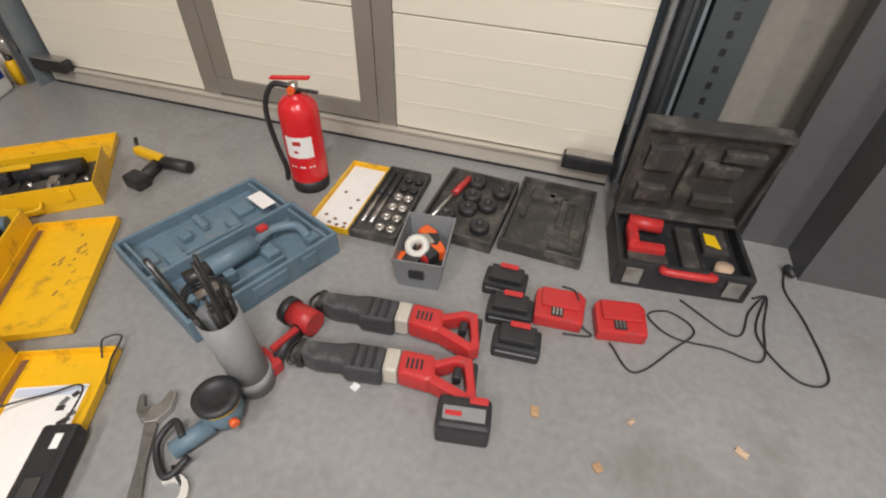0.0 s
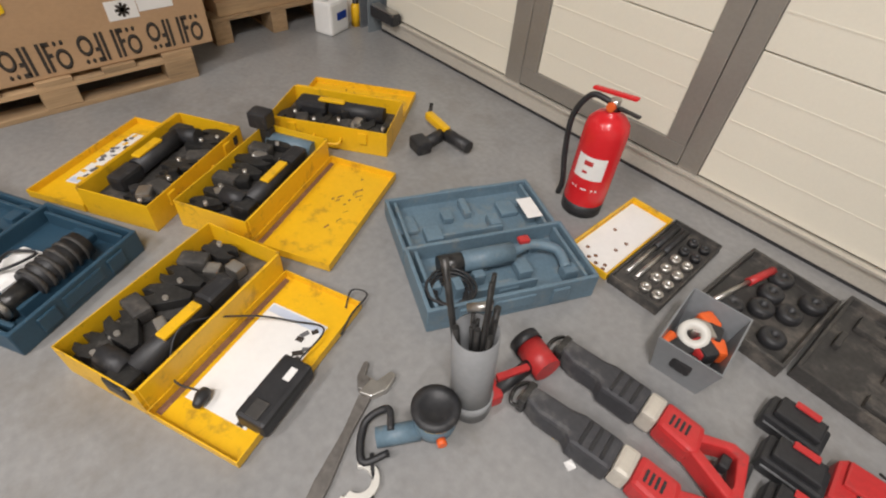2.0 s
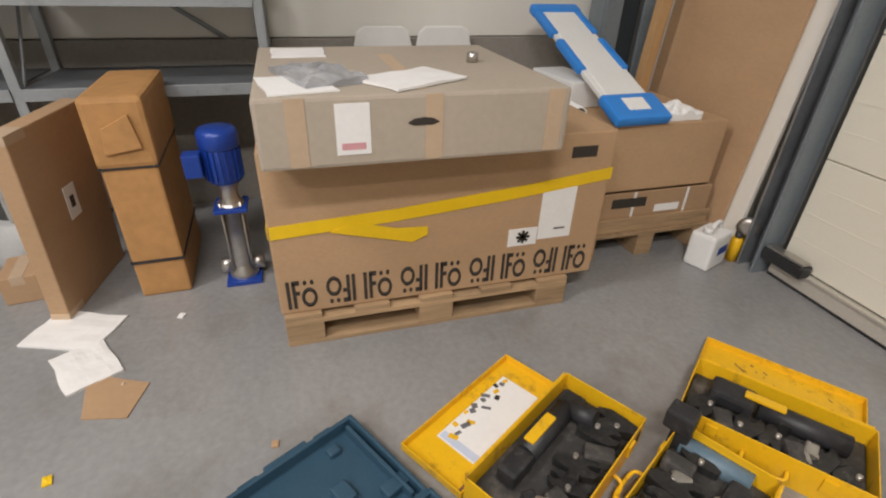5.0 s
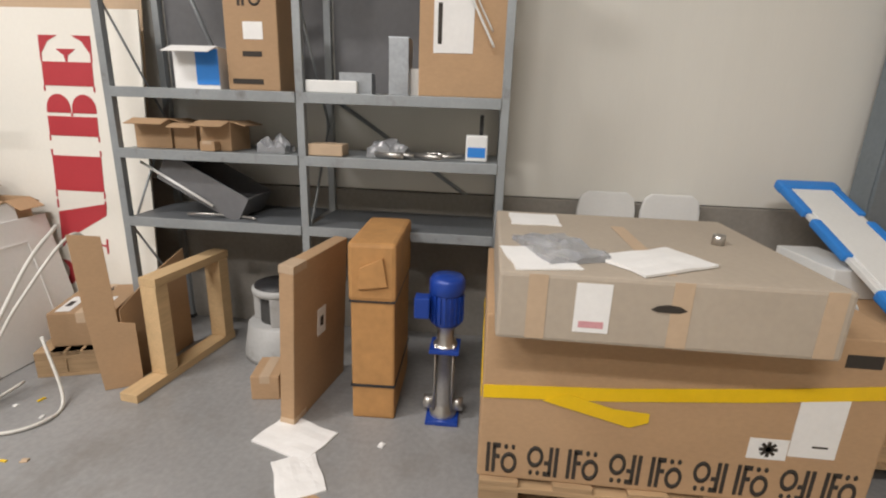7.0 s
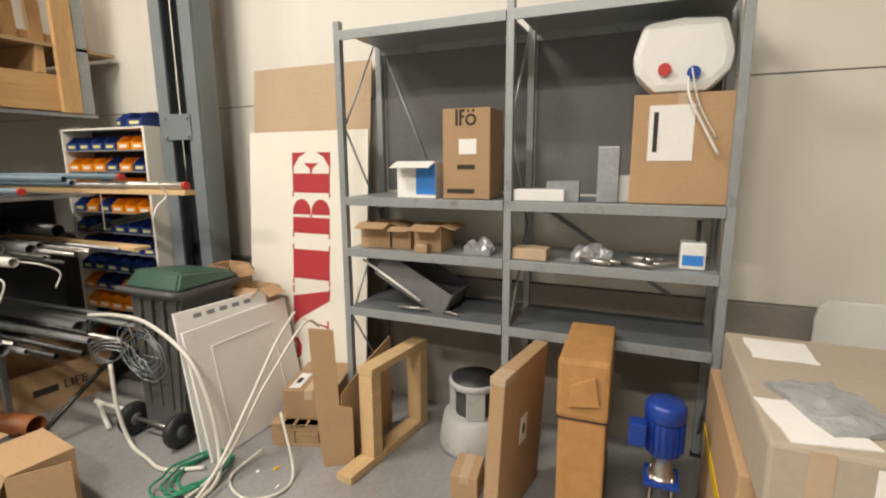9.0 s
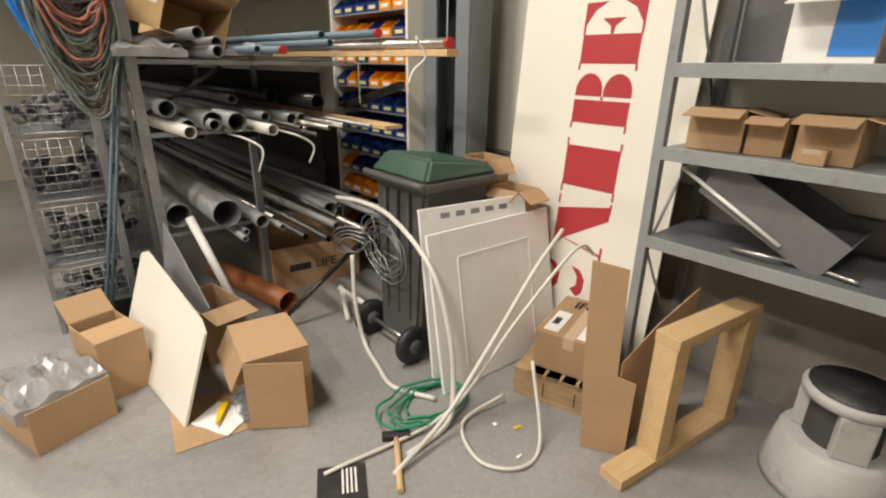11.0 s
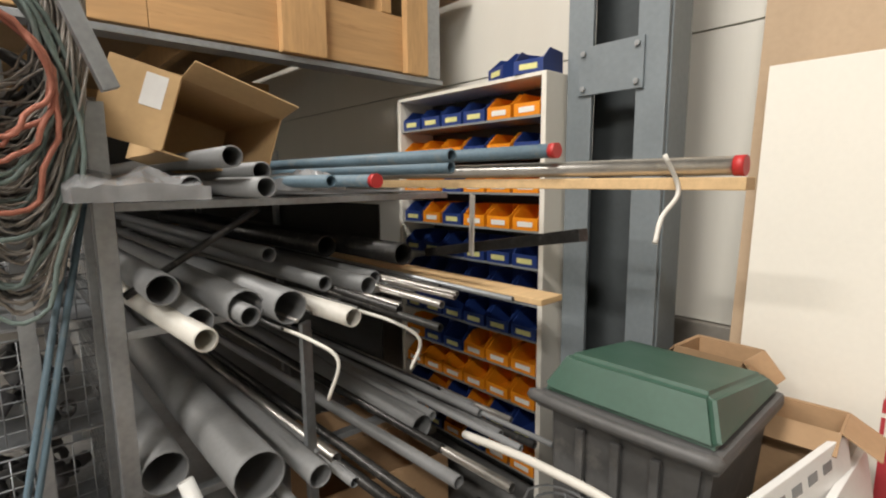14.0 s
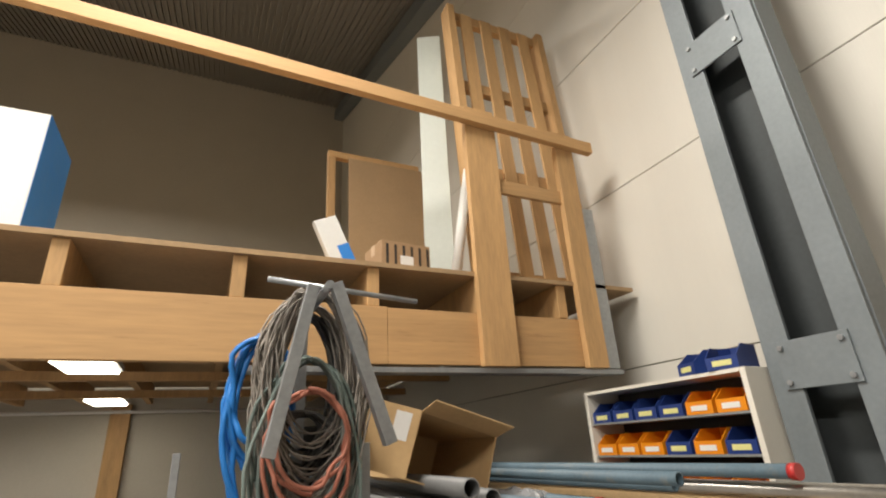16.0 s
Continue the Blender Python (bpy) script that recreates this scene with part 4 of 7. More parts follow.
def ring(r, n=28, jitter=0.0, seed=0.0, sy=1.0):
    return [(r * math.cos(2 * math.pi * k / n) * (1 + jitter * noise.noise(Vector((k * 0.5, seed, 0)))),
             r * sy * math.sin(2 * math.pi * k / n) * (1 + jitter * noise.noise(Vector((k * 0.5, seed, 5)))), 0) for k in range(n + 1)]


wc = thing("wire_coil", "loose reel of grey steel wire hung on the bin", "wire coil", pose(-2.475, -3.06, 0.57, 0, 5, 0))
for k in range(7):
    own = sweep(ring(0.09 + 0.014 * k + 0.012 * math.sin(k * 3), 28, 0.1, k, 1.15), 0.0035, 6)
    part("wire_loop", own, M_GALV, wc, "", Matrix.Translation((0.004 * k, 0.02 * math.sin(k * 1.7), 0.025 * math.cos(k * 2.1))) @ Matrix.Rotation(math.pi / 2, 4, "Y"))
for k in range(7):
    a = k * 0.9
    part("spoke", sweep([(0.03, 0.03 * math.cos(a), 0.03 * math.sin(a)), (0.035, 0.17 * math.cos(a), 0.19 * math.sin(a))], 0.003, 6), M_GALV, wc)
for k in range(4):
    part("loose_end", sweep(smooth_path([(0.04, -0.12, 0.03 * k), (0.1, -0.22, 0.02 * k + 0.03), (0.13, -0.3, -0.05 + 0.03 * k), (0.06, -0.22, -0.07), (0.03, -0.1, 0.02)]), 0.003, 6), M_GALV, wc)


def leaning_panel(m, sx, sz, label):
    p = thing("door_panel", label, "panel", m, "white panels")
    part("sheet", bx(-sx / 2, -0.01, 0, sx / 2, 0.01, sz, 0.003), M_WHITEP, p)
    for s_ in (-1, 1):
        part("moulding", bx(s_ * sx * 0.3 - 0.006, -0.016, 0.1, s_ * sx * 0.3 + 0.006, -0.0105, sz * 0.82, 0.002), M_WHITEP, p)
    part("moulding", bx(-sx * 0.3, -0.016, sz * 0.82, sx * 0.3, -0.0105, sz * 0.82 + 0.012, 0.002), M_WHITEP, p)
    return p


leaning_panel(pose(-2.82, -2.50, 0.001, 0, 0, 178) @ Matrix.Rotation(radians(-11), 4, "X"), 0.8, 0.77, "white panelled cupboard door leaning on the bin")
p = leaning_panel(pose(-2.74, -2.56, 0.001, 0, 0, 171) @ Matrix.Rotation(radians(-10), 4, "X"), 0.62, 0.86, "white printed panel pack leaning behind another panel")
for k in range(5):
    part("print_bar", bx(-0.2 + 0.085 * k, -0.0115, 0.805, -0.15 + 0.085 * k, -0.0105, 0.83), M_GREYPL, p)
for k, (x, y, z, a) in enumerate(((-3.1, -2.76, 0.0, 3), (-3.11, -2.99, 0.0, -4))):
    open_box(0.16, 0.2, 0.86 + 0.13 * k, pose(x, y, z, 0, 0, a), "tall open brown carton behind the white panels", M_CARD, (1, 1, 1, 1), 30 + 20 * k)


def hose(points, r, material, label, name="hose"):
    return solid(name, sweep(smooth_path(points, 8), r, 10), material, label, "hose", "", "loose hoses")


hose([(-2.42, -3.45, 0.77), (-2.4, -3.15, 0.81), (-2.4, -2.88, 0.79), (-2.39, -2.58, 0.64), (-2.38, -2.44, 0.4), (-2.36, -2.38, 0.15), (-2.28, -2.33, 0.02), (-2.05, -2.3, 0.013)], 0.012, M_HOSEW, "thick white plastic hose arching down to the floor")
hose([(-3.0, -2.35, 0.75), (-2.75, -2.3, 0.62), (-2.5, -2.3, 0.35), (-2.25, -2.3, 0.1), (-1.95, -2.25, 0.014)], 0.010, M_HOSEW, "white hose leaning from the panels to the floor")
hose([(-3.05, -2.2, 0.66), (-2.9, -2.2, 0.72), (-2.6, -2.25, 0.45), (-2.3, -2.35, 0.06), (-1.75, -2.42, 0.014)], 0.008, M_HOSEW, "thin white hose with a loose end")
hose([(-2.6, -2.15, 0.3), (-2.5, -2.0, 0.03), (-2.35, -1.97, 0.014), (-2.25, -2.1, 0.014), (-2.35, -2.3, 0.014), (-2.6, -2.3, 0.04)], 0.008, M_HOSEW, "white hose loop on the floor")
hose([(-2.38, -3.24, 0.5), (-2.35, -3.18, 0.24), (-2.35, -3.1, 0.03), (-2.3, -2.9, 0.014), (-2.26, -2.7, 0.014), (-2.36, -2.5, 0.014)], 0.012, M_HOSEW, "white hose lying along the bin")
own = bmesh.new()
for k in range(4):
    own = join(own, sweep(ring(0.16 + 0.02 * k, 28, 0.25, 3 * k, 0.6), 0.007, 6), Matrix.Translation((0.03 * k, 0.02 * math.sin(k), 0.01 + 0.011 * k)))
solid("garden_hose", own, M_GREEN, "green hose coiled loosely on the floor", "hose", m=pose(-2.36, -2.5, 0))
bk = thing("brochure", "black brochure with white lines on the floor", "brochure", pose(-1.77, -2.32, 0.001, 0, 0, 62))
part("cover", bx(-0.12, -0.09, 0, 0.12, 0.09, 0.006, 0.001), M_BLACK, bk)
for k in range(4):
    part("print_bar", bx(-0.1, 0.0 + 0.016 * k, 0.0062, 0.02, 0.007 + 0.016 * k, 0.0068), M_PAPER, bk)
hm = thing("hammer", "hammer with a pale wooden handle on the floor", "hammer", pose(-2.0, -2.29, 0.001, 0, 0, 238))
part("handle", sweep([(-0.14, 0, 0.014), (0.0, 0, 0.016), (0.14, 0, 0.014)], 0.013, 8), M_PINE, hm)
part("head", bx(0.13, -0.06, 0, 0.165, 0.06, 0.03, 0.006), M_BLACK, hm)

# cartons and board in front of the rack
c = thing("carton", "brown carton tipped on its side with its flaps open", "carton", pose(-1.66, -3.02, 0.001, 0, 0, -8))
own = tray(0.33, 0.35, 0.27, 0.005)
part("body", own, M_CARD, c, "", Matrix.Translation((-0.27, 0, 0.166)) @ Matrix.Rotation(math.pi / 2, 4, "Y"))
part("flap", bx(0, -0.165, 0, 0.29, 0.165, 0.004), M_CARD, c, "flap lying on the floor")
part("flap", bx(0, 0, 0.004, 0.004, 0.24, 0.325), M_CARD, c, "", Matrix.Translation((0.002, 0.172, 0)) @ Matrix.Rotation(radians(63), 4, "Z"))
part("flap", bx(0, -0.17, 0, 0.004, 0.17, 0.13), M_CARD, c, "", Matrix.Translation((-0.002, 0, 0.325)) @ Matrix.Rotation(radians(152), 4, "Y"))
crumpled("plastic_bag", 0.2, 0.2, 0.08, M_FILM, "clear plastic bag inside the open carton", "bag", pose(-1.72, -3.0, 0.008), 41)
crumpled("paper_sheet", 0.16, 0.2, 0.01, M_PAPER, "white paper lying in the tipped carton", "paper", pose(-1.56, -2.99, 0.006, 0, 0, 30), 42)
solid("paint_brush", prism([(-0.06, -0.018), (0.03, -0.012), (0.08, -0.006), (0.08, 0.006), (0.03, 0.012), (-0.06, 0.018)], 0, 0.014, 0.004), M_YTAPE, "yellow plastic tool lying on paper in the carton", "tool", m=pose(-1.56, -3.0, 0.03, 0, 0, 60))
c = open_box(0.2, 0.3, 0.3, pose(-1.26, -3.6, 0, 0, 0, 14), "tall brown carton with one raised flap", M_CARD, (0, 0, 0, 1), -35)
part("top", bx(-0.1, -0.02, 0.301, 0.1, 0.15, 0.305), M_CARD, c)
own = prism([(-0.42, 0), (0.42, 0), (0.42, 0.42), (0.36, 0.46), (-0.35, 0.58), (-0.42, 0.55)], -0.006, 0.006, 0.001)
solid("plaster_board", own, M_SIGN, "off-white board with broken corners standing on edge", "board", m=pose(-1.37, -3.45, 0.004, 70, 0, 97))
own = prism([(-0.22, 0), (0.3, 0), (0.3, 0.3), (-0.22, 0.64)], -0.004, 0.004, 0.001)
solid("grey_board", own, M_GREYPL, "grey sheet standing behind the white board", "board", m=pose(-1.6, -3.78, 0.002, 82, 0, 100))
open_box(0.22, 0.32, 0.3, pose(-1.72, -3.62, 0, 0, 0, 10), "brown open carton with white tubes", M_CARD, (1, 0, 1, 0), 5)
c = open_box(0.3, 0.32, 0.2, pose(-1.02, -3.42, 0, 0, 0, 20), "low open carton holding plastic film", M_CARD, (0, 0, 0, 0))
crumpled("plastic_bag", 0.34, 0.36, 0.16, M_FILM, "crumpled clear plastic film with blue print", "bag", pose(-1.0, -3.45, 0.16, 0, 0, 20), 44, 14)


# ---- pipe rack ----
def rack():
    r = thing("pipe_rack", "galvanised pipe rack loaded with plastic and steel pipes", "pipe rack", pose(0, 0, 0))
    for y in (-4.12, -6.0, -7.9):
        for x in ((-1.66, -2.98) if y < -5 else (-1.66,)):
            part("post", bx(x - 0.025, y - 0.025, 0, x + 0.025, y + 0.025, 1.75, 0.003), M_GALV, r)
        for z in (0.53, 1.1, 1.475):
            part("crossbar", bx(-2.954, y - 0.02, z - 0.025, -1.686, y + 0.02, z, 0.002), M_GALV, r)
        part("brace", sweep([(-1.69, y, 1.2), (-2.1, y, 1.44)], 0.012, 6), M_DARKSTEEL, r)
    part("deck_sheet", bx(-2.95, -8.0, 1.476, -1.69, -4.14, 1.482), M_TARP, r)
    # added dark sheet, gives the rack interior its shade
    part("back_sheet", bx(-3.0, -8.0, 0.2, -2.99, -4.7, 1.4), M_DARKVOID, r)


rack()
# added dark sheet closing the far end, shade behind the pipes
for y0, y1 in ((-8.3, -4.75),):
    solid("shade_backdrop", bx(-3.05, -8.32, 0, -1.7, -8.3, 2.0), M_DARKVOID, "dark sheet standing in for the shade behind the pipes", "partition")


def rack_pipe(x, z, y0, y1, r, material, lab, wall=0.004, dx=0.0):
    solid("pipe", pipe((x, y0, z), (x + dx, y1, z), r, wall), material, lab, "pipe", "", "pipes in the rack")


GP = "grey plastic drain pipe lying in the rack"
for x, z, y0, r in ((-1.76, 1.235, -3.97, 0.045), (-1.83, 1.145, -3.9, 0.04), (-1.95, 1.165, -3.88, 0.055), (-1.94, 1.155, -3.82, 0.03), (-2.05, 1.165, -3.8, 0.052),
                    (-2.3, 1.16, -4.05, 0.03), (-2.42, 1.15, -3.95, 0.035), (-2.55, 1.14, -4.1, 0.028), (-2.2, 1.25, -4.3, 0.03)):
    rack_pipe(x, z, y0, -7.8, r, M_GREYPL, GP)
rack_pipe(-1.8, 1.135, -3.75, -5.5, 0.032, M_HOSEW, "white plastic pipe with an orange rim", dx=0.1)
rack_pipe(-2.2, 1.125, -3.7, -6.0, 0.03, M_HOSEW, "white lined pipe in the rack", dx=0.15)
rack_pipe(-2.62, 1.24, -4.0, -7.0, 0.045, M_DARKSTEEL, "dark steel pipe in the rack")
rack_pipe(-2.45, 1.26, -4.3, -7.0, 0.045, M_DARKSTEEL, "dark rusty pipe in the rack")
for k in range(14):
    rack_pipe(random.uniform(-2.85, -2.3), 1.11 + random.uniform(0.0, 0.03), random.uniform(-3.85, -3.35), -7.5, random.uniform(0.008, 0.014), random.choice((M_STEEL, M_GALV, M_DARKSTEEL)), "thin steel tube in the rack", 0.002, random.uniform(-0.05, 0.1))
solid("timber_plank", bx(-0.06, -3.6, 0, 0.06, 0.9, 0.022, 0.003), M_PINE, "pale pine plank lying in the rack", "timber", m=pose(-2.78, -4.3, 1.12))
for x, z, y0, r in ((-1.93, 0.68, -3.8, 0.078), (-1.75, 0.63, -4.1, 0.07), (-2.12, 0.60, -3.8, 0.04), (-2.2, 0.565, -3.95, 0.03), (-2.02, 0.555, -3.8, 0.02), (-1.98, 0.55, -3.7, 0.018), (-2.58, 0.58, -3.85, 0.05), (-2.68, 0.57, -4.0, 0.035)):
    rack_pipe(x, z, y0, -7.8, r, M_GREYPL, GP)
for k in range(22):
    rack_pipe(random.uniform(-2.9, -2.2), 0.545 + random.uniform(0.01, 0.06), random.uniform(-4.05, -3.3), -7.6, random.uniform(0.01, 0.022), random.choice((M_STEEL, M_DARKSTEEL, M_DARKSTEEL, M_GREYPL)), "long thin pipe in the lower rack", 0.003, random.uniform(0.0, 0.15))
# top deck
rack_pipe(-2.7, 1.558, -2.85, -6.5, 0.022, M_STEEL, "long bright steel pipe with a red end cap", dx=0.25)
solid("end_cap", sweep([(-2.7, -2.83, 1.558), (-2.7, -2.853, 1.558)], 0.024, 14), M_RED, "red plastic cap on the pipe end", "cap")
solid("timber_plank", bx(-0.04, -3.0, 0, 0.04, 0.95, 0.03, 0.003), M_PINE, "narrow pine batten under the steel pipe", "timber", m=pose(-2.66, -3.77, 1.502, 0, 0, 3))
for x, y0, z in ((-2.62, -3.3, 1.61), (-2.53, -3.62, 1.57), (-2.3, -3.72, 1.53), (-2.42, -3.5, 1.6), (-2.2, -3.8, 1.53)):
    rack_pipe(x, z, y0, -7.5, 0.02, M_TEAL, "dark painted steel pipe on top of the rack", dx=0.2)
for x, y0, z in ((-2.62, -3.28, 1.61), (-2.3, -3.7, 1.53)):
    solid("end_cap", sweep([(x, y0, z), (x, y0 - 0.022, z)], 0.022, 14), M_RED, "red plastic cap on the pipe end", "cap")
solid("steel_bar", bx(-0.02, -1.0, -0.02, 0.02, 0, 0.02, 0.003), M_DARKSTEEL, "dark square steel bar sloping down from the rack", "bar", m=pose(-2.745, -3.267, 1.363, 10, 0, -12))
c = thing("carton", "open tan carton lying tilted on top of the rack, pipes inside", "carton", Matrix(((-0.95, -0.31, 0, -2.02), (0, 0, 1, -4.7), (-0.31, 0.95, 0, 1.686), (0, 0, 0, 1))))
part("body", tray(0.33, 0.24, 0.55, 0.005), M_CARDTAN, c)
fl_ = part("flap", bx(-0.19, -0.12, 0, 0, 0.12, 0.004), M_CARDTAN, c, "flap bent outwards", Matrix.Translation((-0.164, 0, 0.551)) @ Matrix.Rotation(radians(-18), 4, "Y"))
part("label", bx(-0.09, 0.0, 0.0042, -0.03, 0.1, 0.005), M_PAPER, fl_, "", Matrix.Translation((-0.164, 0, 0.551)) @ Matrix.Rotation(radians(-18), 4, "Y"))
part("flap", bx(-0.165, 0, 0, 0.165, 0.12, 0.004), M_CARDTAN, c, "", Matrix.Translation((0, 0.118, 0.551)) @ Matrix.Rotation(radians(75), 4, "X"))
for x, y0, z in ((-1.93, -3.85, 1.6), (-2.03, -3.9, 1.56), (-2.0, -3.8, 1.515), (-1.85, -3.95, 1.52)):
    rack_pipe(x, z, y0, -6.0, 0.03, M_GREYPL, "grey insulated pipe sticking out of a carton")
crumpled("plastic_bag", 0.16, 0.3, 0.1, M_FILM, "crumpled clear plastic wrap round the pipe ends", "bag", pose(-2.24, -4.1, 1.5, 0, 0, 15), 51)
crumpled("plastic_bag", 0.3, 0.4, 0.12, M_FILM, "dusty plastic wrap on the rack", "bag", pose(-1.72, -4.05, 1.485), 53)
solid("strap", sweep(smooth_path([(-2.62, -2.98, 1.585), (-2.66, -2.96, 1.5), (-2.6, -2.97, 1.44), (-2.57, -2.97, 1.38)]), 0.006, 6), M_HOSEW, "white string tied round the pipe", "string")
solid("tag_strip", bx(-0.03, -0.003, -0.24, 0.03, 0.003, 0.0, 0.002), M_HOSEW, "pale hanging tag on the bar", "tag", m=pose(-2.8, -3.79, 1.475, 0, 4, 60))
own = bx(-0.028, -0.008, 0, 0.028, 0.008, 0.95, 0.004)
solid("flat_strap_post", own, M_GALV, "flat grey steel strip standing in front of the pipes", "steel strip", m=pose(-2.175, -3.97, 0.11, 0, 0, 30))
solid("rubber_pipe", sweep(smooth_path([(-2.175, -3.97, 0.12), (-2.15, -3.86, 0.07), (-2.12, -3.7, 0.018)]), 0.018, 8), M_BLACK, "black rubber hose end on the floor", "hose")
solid("bright_tube", pipe((-1.78, -4.0, 0.64), (-1.93, -3.74, 0.02), 0.024, 0.003), M_WHITE, "bright wrapped tube leaning on the rack", "tube")
solid("tripod_leg", sweep([(-2.02, -3.58, 0.015), (-2.6, -3.55, 0.42)], 0.016, 8), M_DARKSTEEL, "dark steel leg leaning against the rack", "steel leg")
solid("drain_pipe", pipe((-2.2, -3.75, 0.072), (-2.02, -4.6, 0.072), 0.068, 0.005), M_TERRA, "terracotta orange drain pipe on the floor", "pipe")
c = open_box(0.62, 0.34, 0.3, pose(-2.58, -4.22, 0, 0, 0, 173), "open brown carton with dark lettering under the rack", M_CARD, (0, 0, 1, 0), -50)
txt = bpy.data.curves.new("lettering", "FONT")
txt.body, txt.size, txt.extrude = "LIFE", 0.09, 0.001
ob = new("lettering", txt)
dg = bpy.context.evaluated_depsgraph_get()
me = bpy.data.meshes.new_from_object(ob.evaluated_get(dg))
bpy.data.objects.remove(ob)
lt = new("lettering", me)
me.materials.append(M_INK)
lt.parent = c
lt.matrix_local = Matrix.Translation((-0.02, -0.1715, 0.12)) @ Matrix.Rotation(math.pi / 2, 4, "X")
part("print_bar", bx(-0.2, -0.172, 0.12, -0.05, -0.1705, 0.17), M_INK, c)
for a, b_ in (((-2.5, -3.65, 0.12), (-2.62, -3.3, 0.02)), ((-2.52, -3.66, 0.12), (-2.42, -3.4, 0.012))):
    solid("pvc_pipe", pipe(a, b_, 0.016, 0.003), M_HOSEW, "white plastic pipe lying by the bin", "pipe")


# ---- small parts shelf ----
def bin_box(material, m):
    b = thing("parts_bin", "blue plastic parts bin on the shelf" if material is M_BBLUE else "orange plastic parts bin on the shelf", "parts bin", m, "parts bins")
    own = bx(-0.09, -0.066, 0, 0.09, 0.066, 0.004)
    own = bx(-0.09, -0.066, 0.004, -0.086, 0.066, 0.1, 0, own)
    own = bx(0.086, -0.066, 0.004, 0.09, 0.066, 0.052, 0, own)
    for s_ in (-1, 1):
        own = prism([(-0.086, 0.004), (0.086, 0.004), (0.09, 0.05), (0.03, 0.1), (-0.086, 0.1)], s_ * 0.064 - 0.002, s_ * 0.064 + 0.002, 0, own, Matrix.Rotation(math.pi / 2, 4, "X"))
    part("shell", own, material, b)
    part("label", bx(0.0905, -0.04, 0.014, 0.0915, 0.04, 0.036), M_PAPER if material is M_BORANGE else mat_tag, b, "paper label")
    return b


mat_tag = mat("tag_yellow", (0.72, 0.70, 0.30), 0.6, 0, 0.05)
sh = thing("parts_shelf", "cream steel shelf full of blue and orange parts bins", "shelf", pose(0, 0, 0))
for y in (-4.6, -3.665):
    part("side_panel", bx(-3.3, y - 0.012, 0, -3.07, y + 0.012, 1.95, 0.003), M_SIGN, sh)
# back coloured dark for the shade between the bins
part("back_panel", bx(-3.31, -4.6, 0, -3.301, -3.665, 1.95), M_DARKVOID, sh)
part("top_panel", bx(-3.3, -4.587, 1.935, -3.07, -3.678, 1.95), M_SIGN, sh)
base_b, base_o = None, None
for k, row in enumerate(("BBBBOO", "OOOBOB", "OOBOOO", "BOBOOO", "BBBBBB", "BBBBBB", "BBBBBB", "OBBOOO", "OOOOOO", "BOBOBB", "OBOBOO")):
    z = 1.79 - 0.157 * k
    part("shelf_board", bx(-3.3, -4.587, z - 0.012, -3.08, -3.678, z - 0.003), M_SHELF, sh)
    for j, c_ in enumerate(row):
        m = pose(-3.17, -4.507 + 0.15 * j, z - 0.002)
        if c_ == "B":
            base_b = copy_thing(base_b, m) if base_b else bin_box(M_BBLUE, m)
        else:
            base_o = copy_thing(base_o, m) if base_o else bin_box(M_BORANGE, m)
u = copy_thing(base_b, pose(-3.16, -3.76, 1.952, 0, 0, 10))
copy_thing(base_b, pose(-3.17, -3.9, 1.952, 0, 0, -20))


# ---- wire cage and hanging hoses ----
def cage(m, sx, sy, h):
    c = thing("wire_basket", "galvanised wire mesh basket filled with grey pipe fittings", "wire basket", m, "stacked baskets")
    for nm, a, b_ in (("front_mesh", (-sx / 2, sy / 2), (sx / 2, sy / 2)), ("side_mesh", (-sx / 2, -sy / 2), (-sx / 2, sy / 2)), ("side_mesh", (sx / 2, -sy / 2), (sx / 2, sy / 2))):
        own = bmesh.new()
        n_ = 11
        for k in range(n_ + 1):
            x, y = a[0] + (b_[0] - a[0]) * k / n_, a[1] + (b_[1] - a[1]) * k / n_
            own = sweep([(x, y, 0.01), (x, y, h - 0.02)], 0.0022, 4, own)
        for k in range(8):
            z = 0.01 + (h - 0.03) * k / 7
            own = sweep([(*a, z), (*b_, z)], 0.0032 if k in (0, 7) else 0.0022, 4, own)
        part(nm, own, M_GALV, c)
    part("floor_mesh", bx(-sx / 2, -sy / 2, 0.002, sx / 2, sy / 2, 0.008), M_GALV, c)
    own = bmesh.new()
    for k in range(34):
        p = Vector((random.uniform(-sx / 2 + 0.05, sx / 2 - 0.05), random.uniform(-sy / 2 + 0.05, sy / 2 - 0.06), random.uniform(0.03, h * 0.5)))
        d = Vector((random.uniform(-1, 1), random.uniform(-1, 1), random.uniform(-0.3, 0.6))).normalized() * random.uniform(0.04, 0.08)
        own = pipe(p, p + d, random.uniform(0.018, 0.032), 0.004, 10, own)
    tagged(part("loose_fitting", own, M_TANK, c), "dusty grey pipe fittings", "", "", "stuff")
    return c


for k in range(4):
    cage(pose(-1.37, -4.62, 0.04 + 0.355 * k), 0.54, 0.62, 0.352)
for x in (-1.64, -1.10):
    solid("cage_post", bx(x - 0.012, -4.318, 0, x + 0.012, -4.294, 1.75, 0.002), M_GALV, "slim galvanised post of the basket stack", "post")


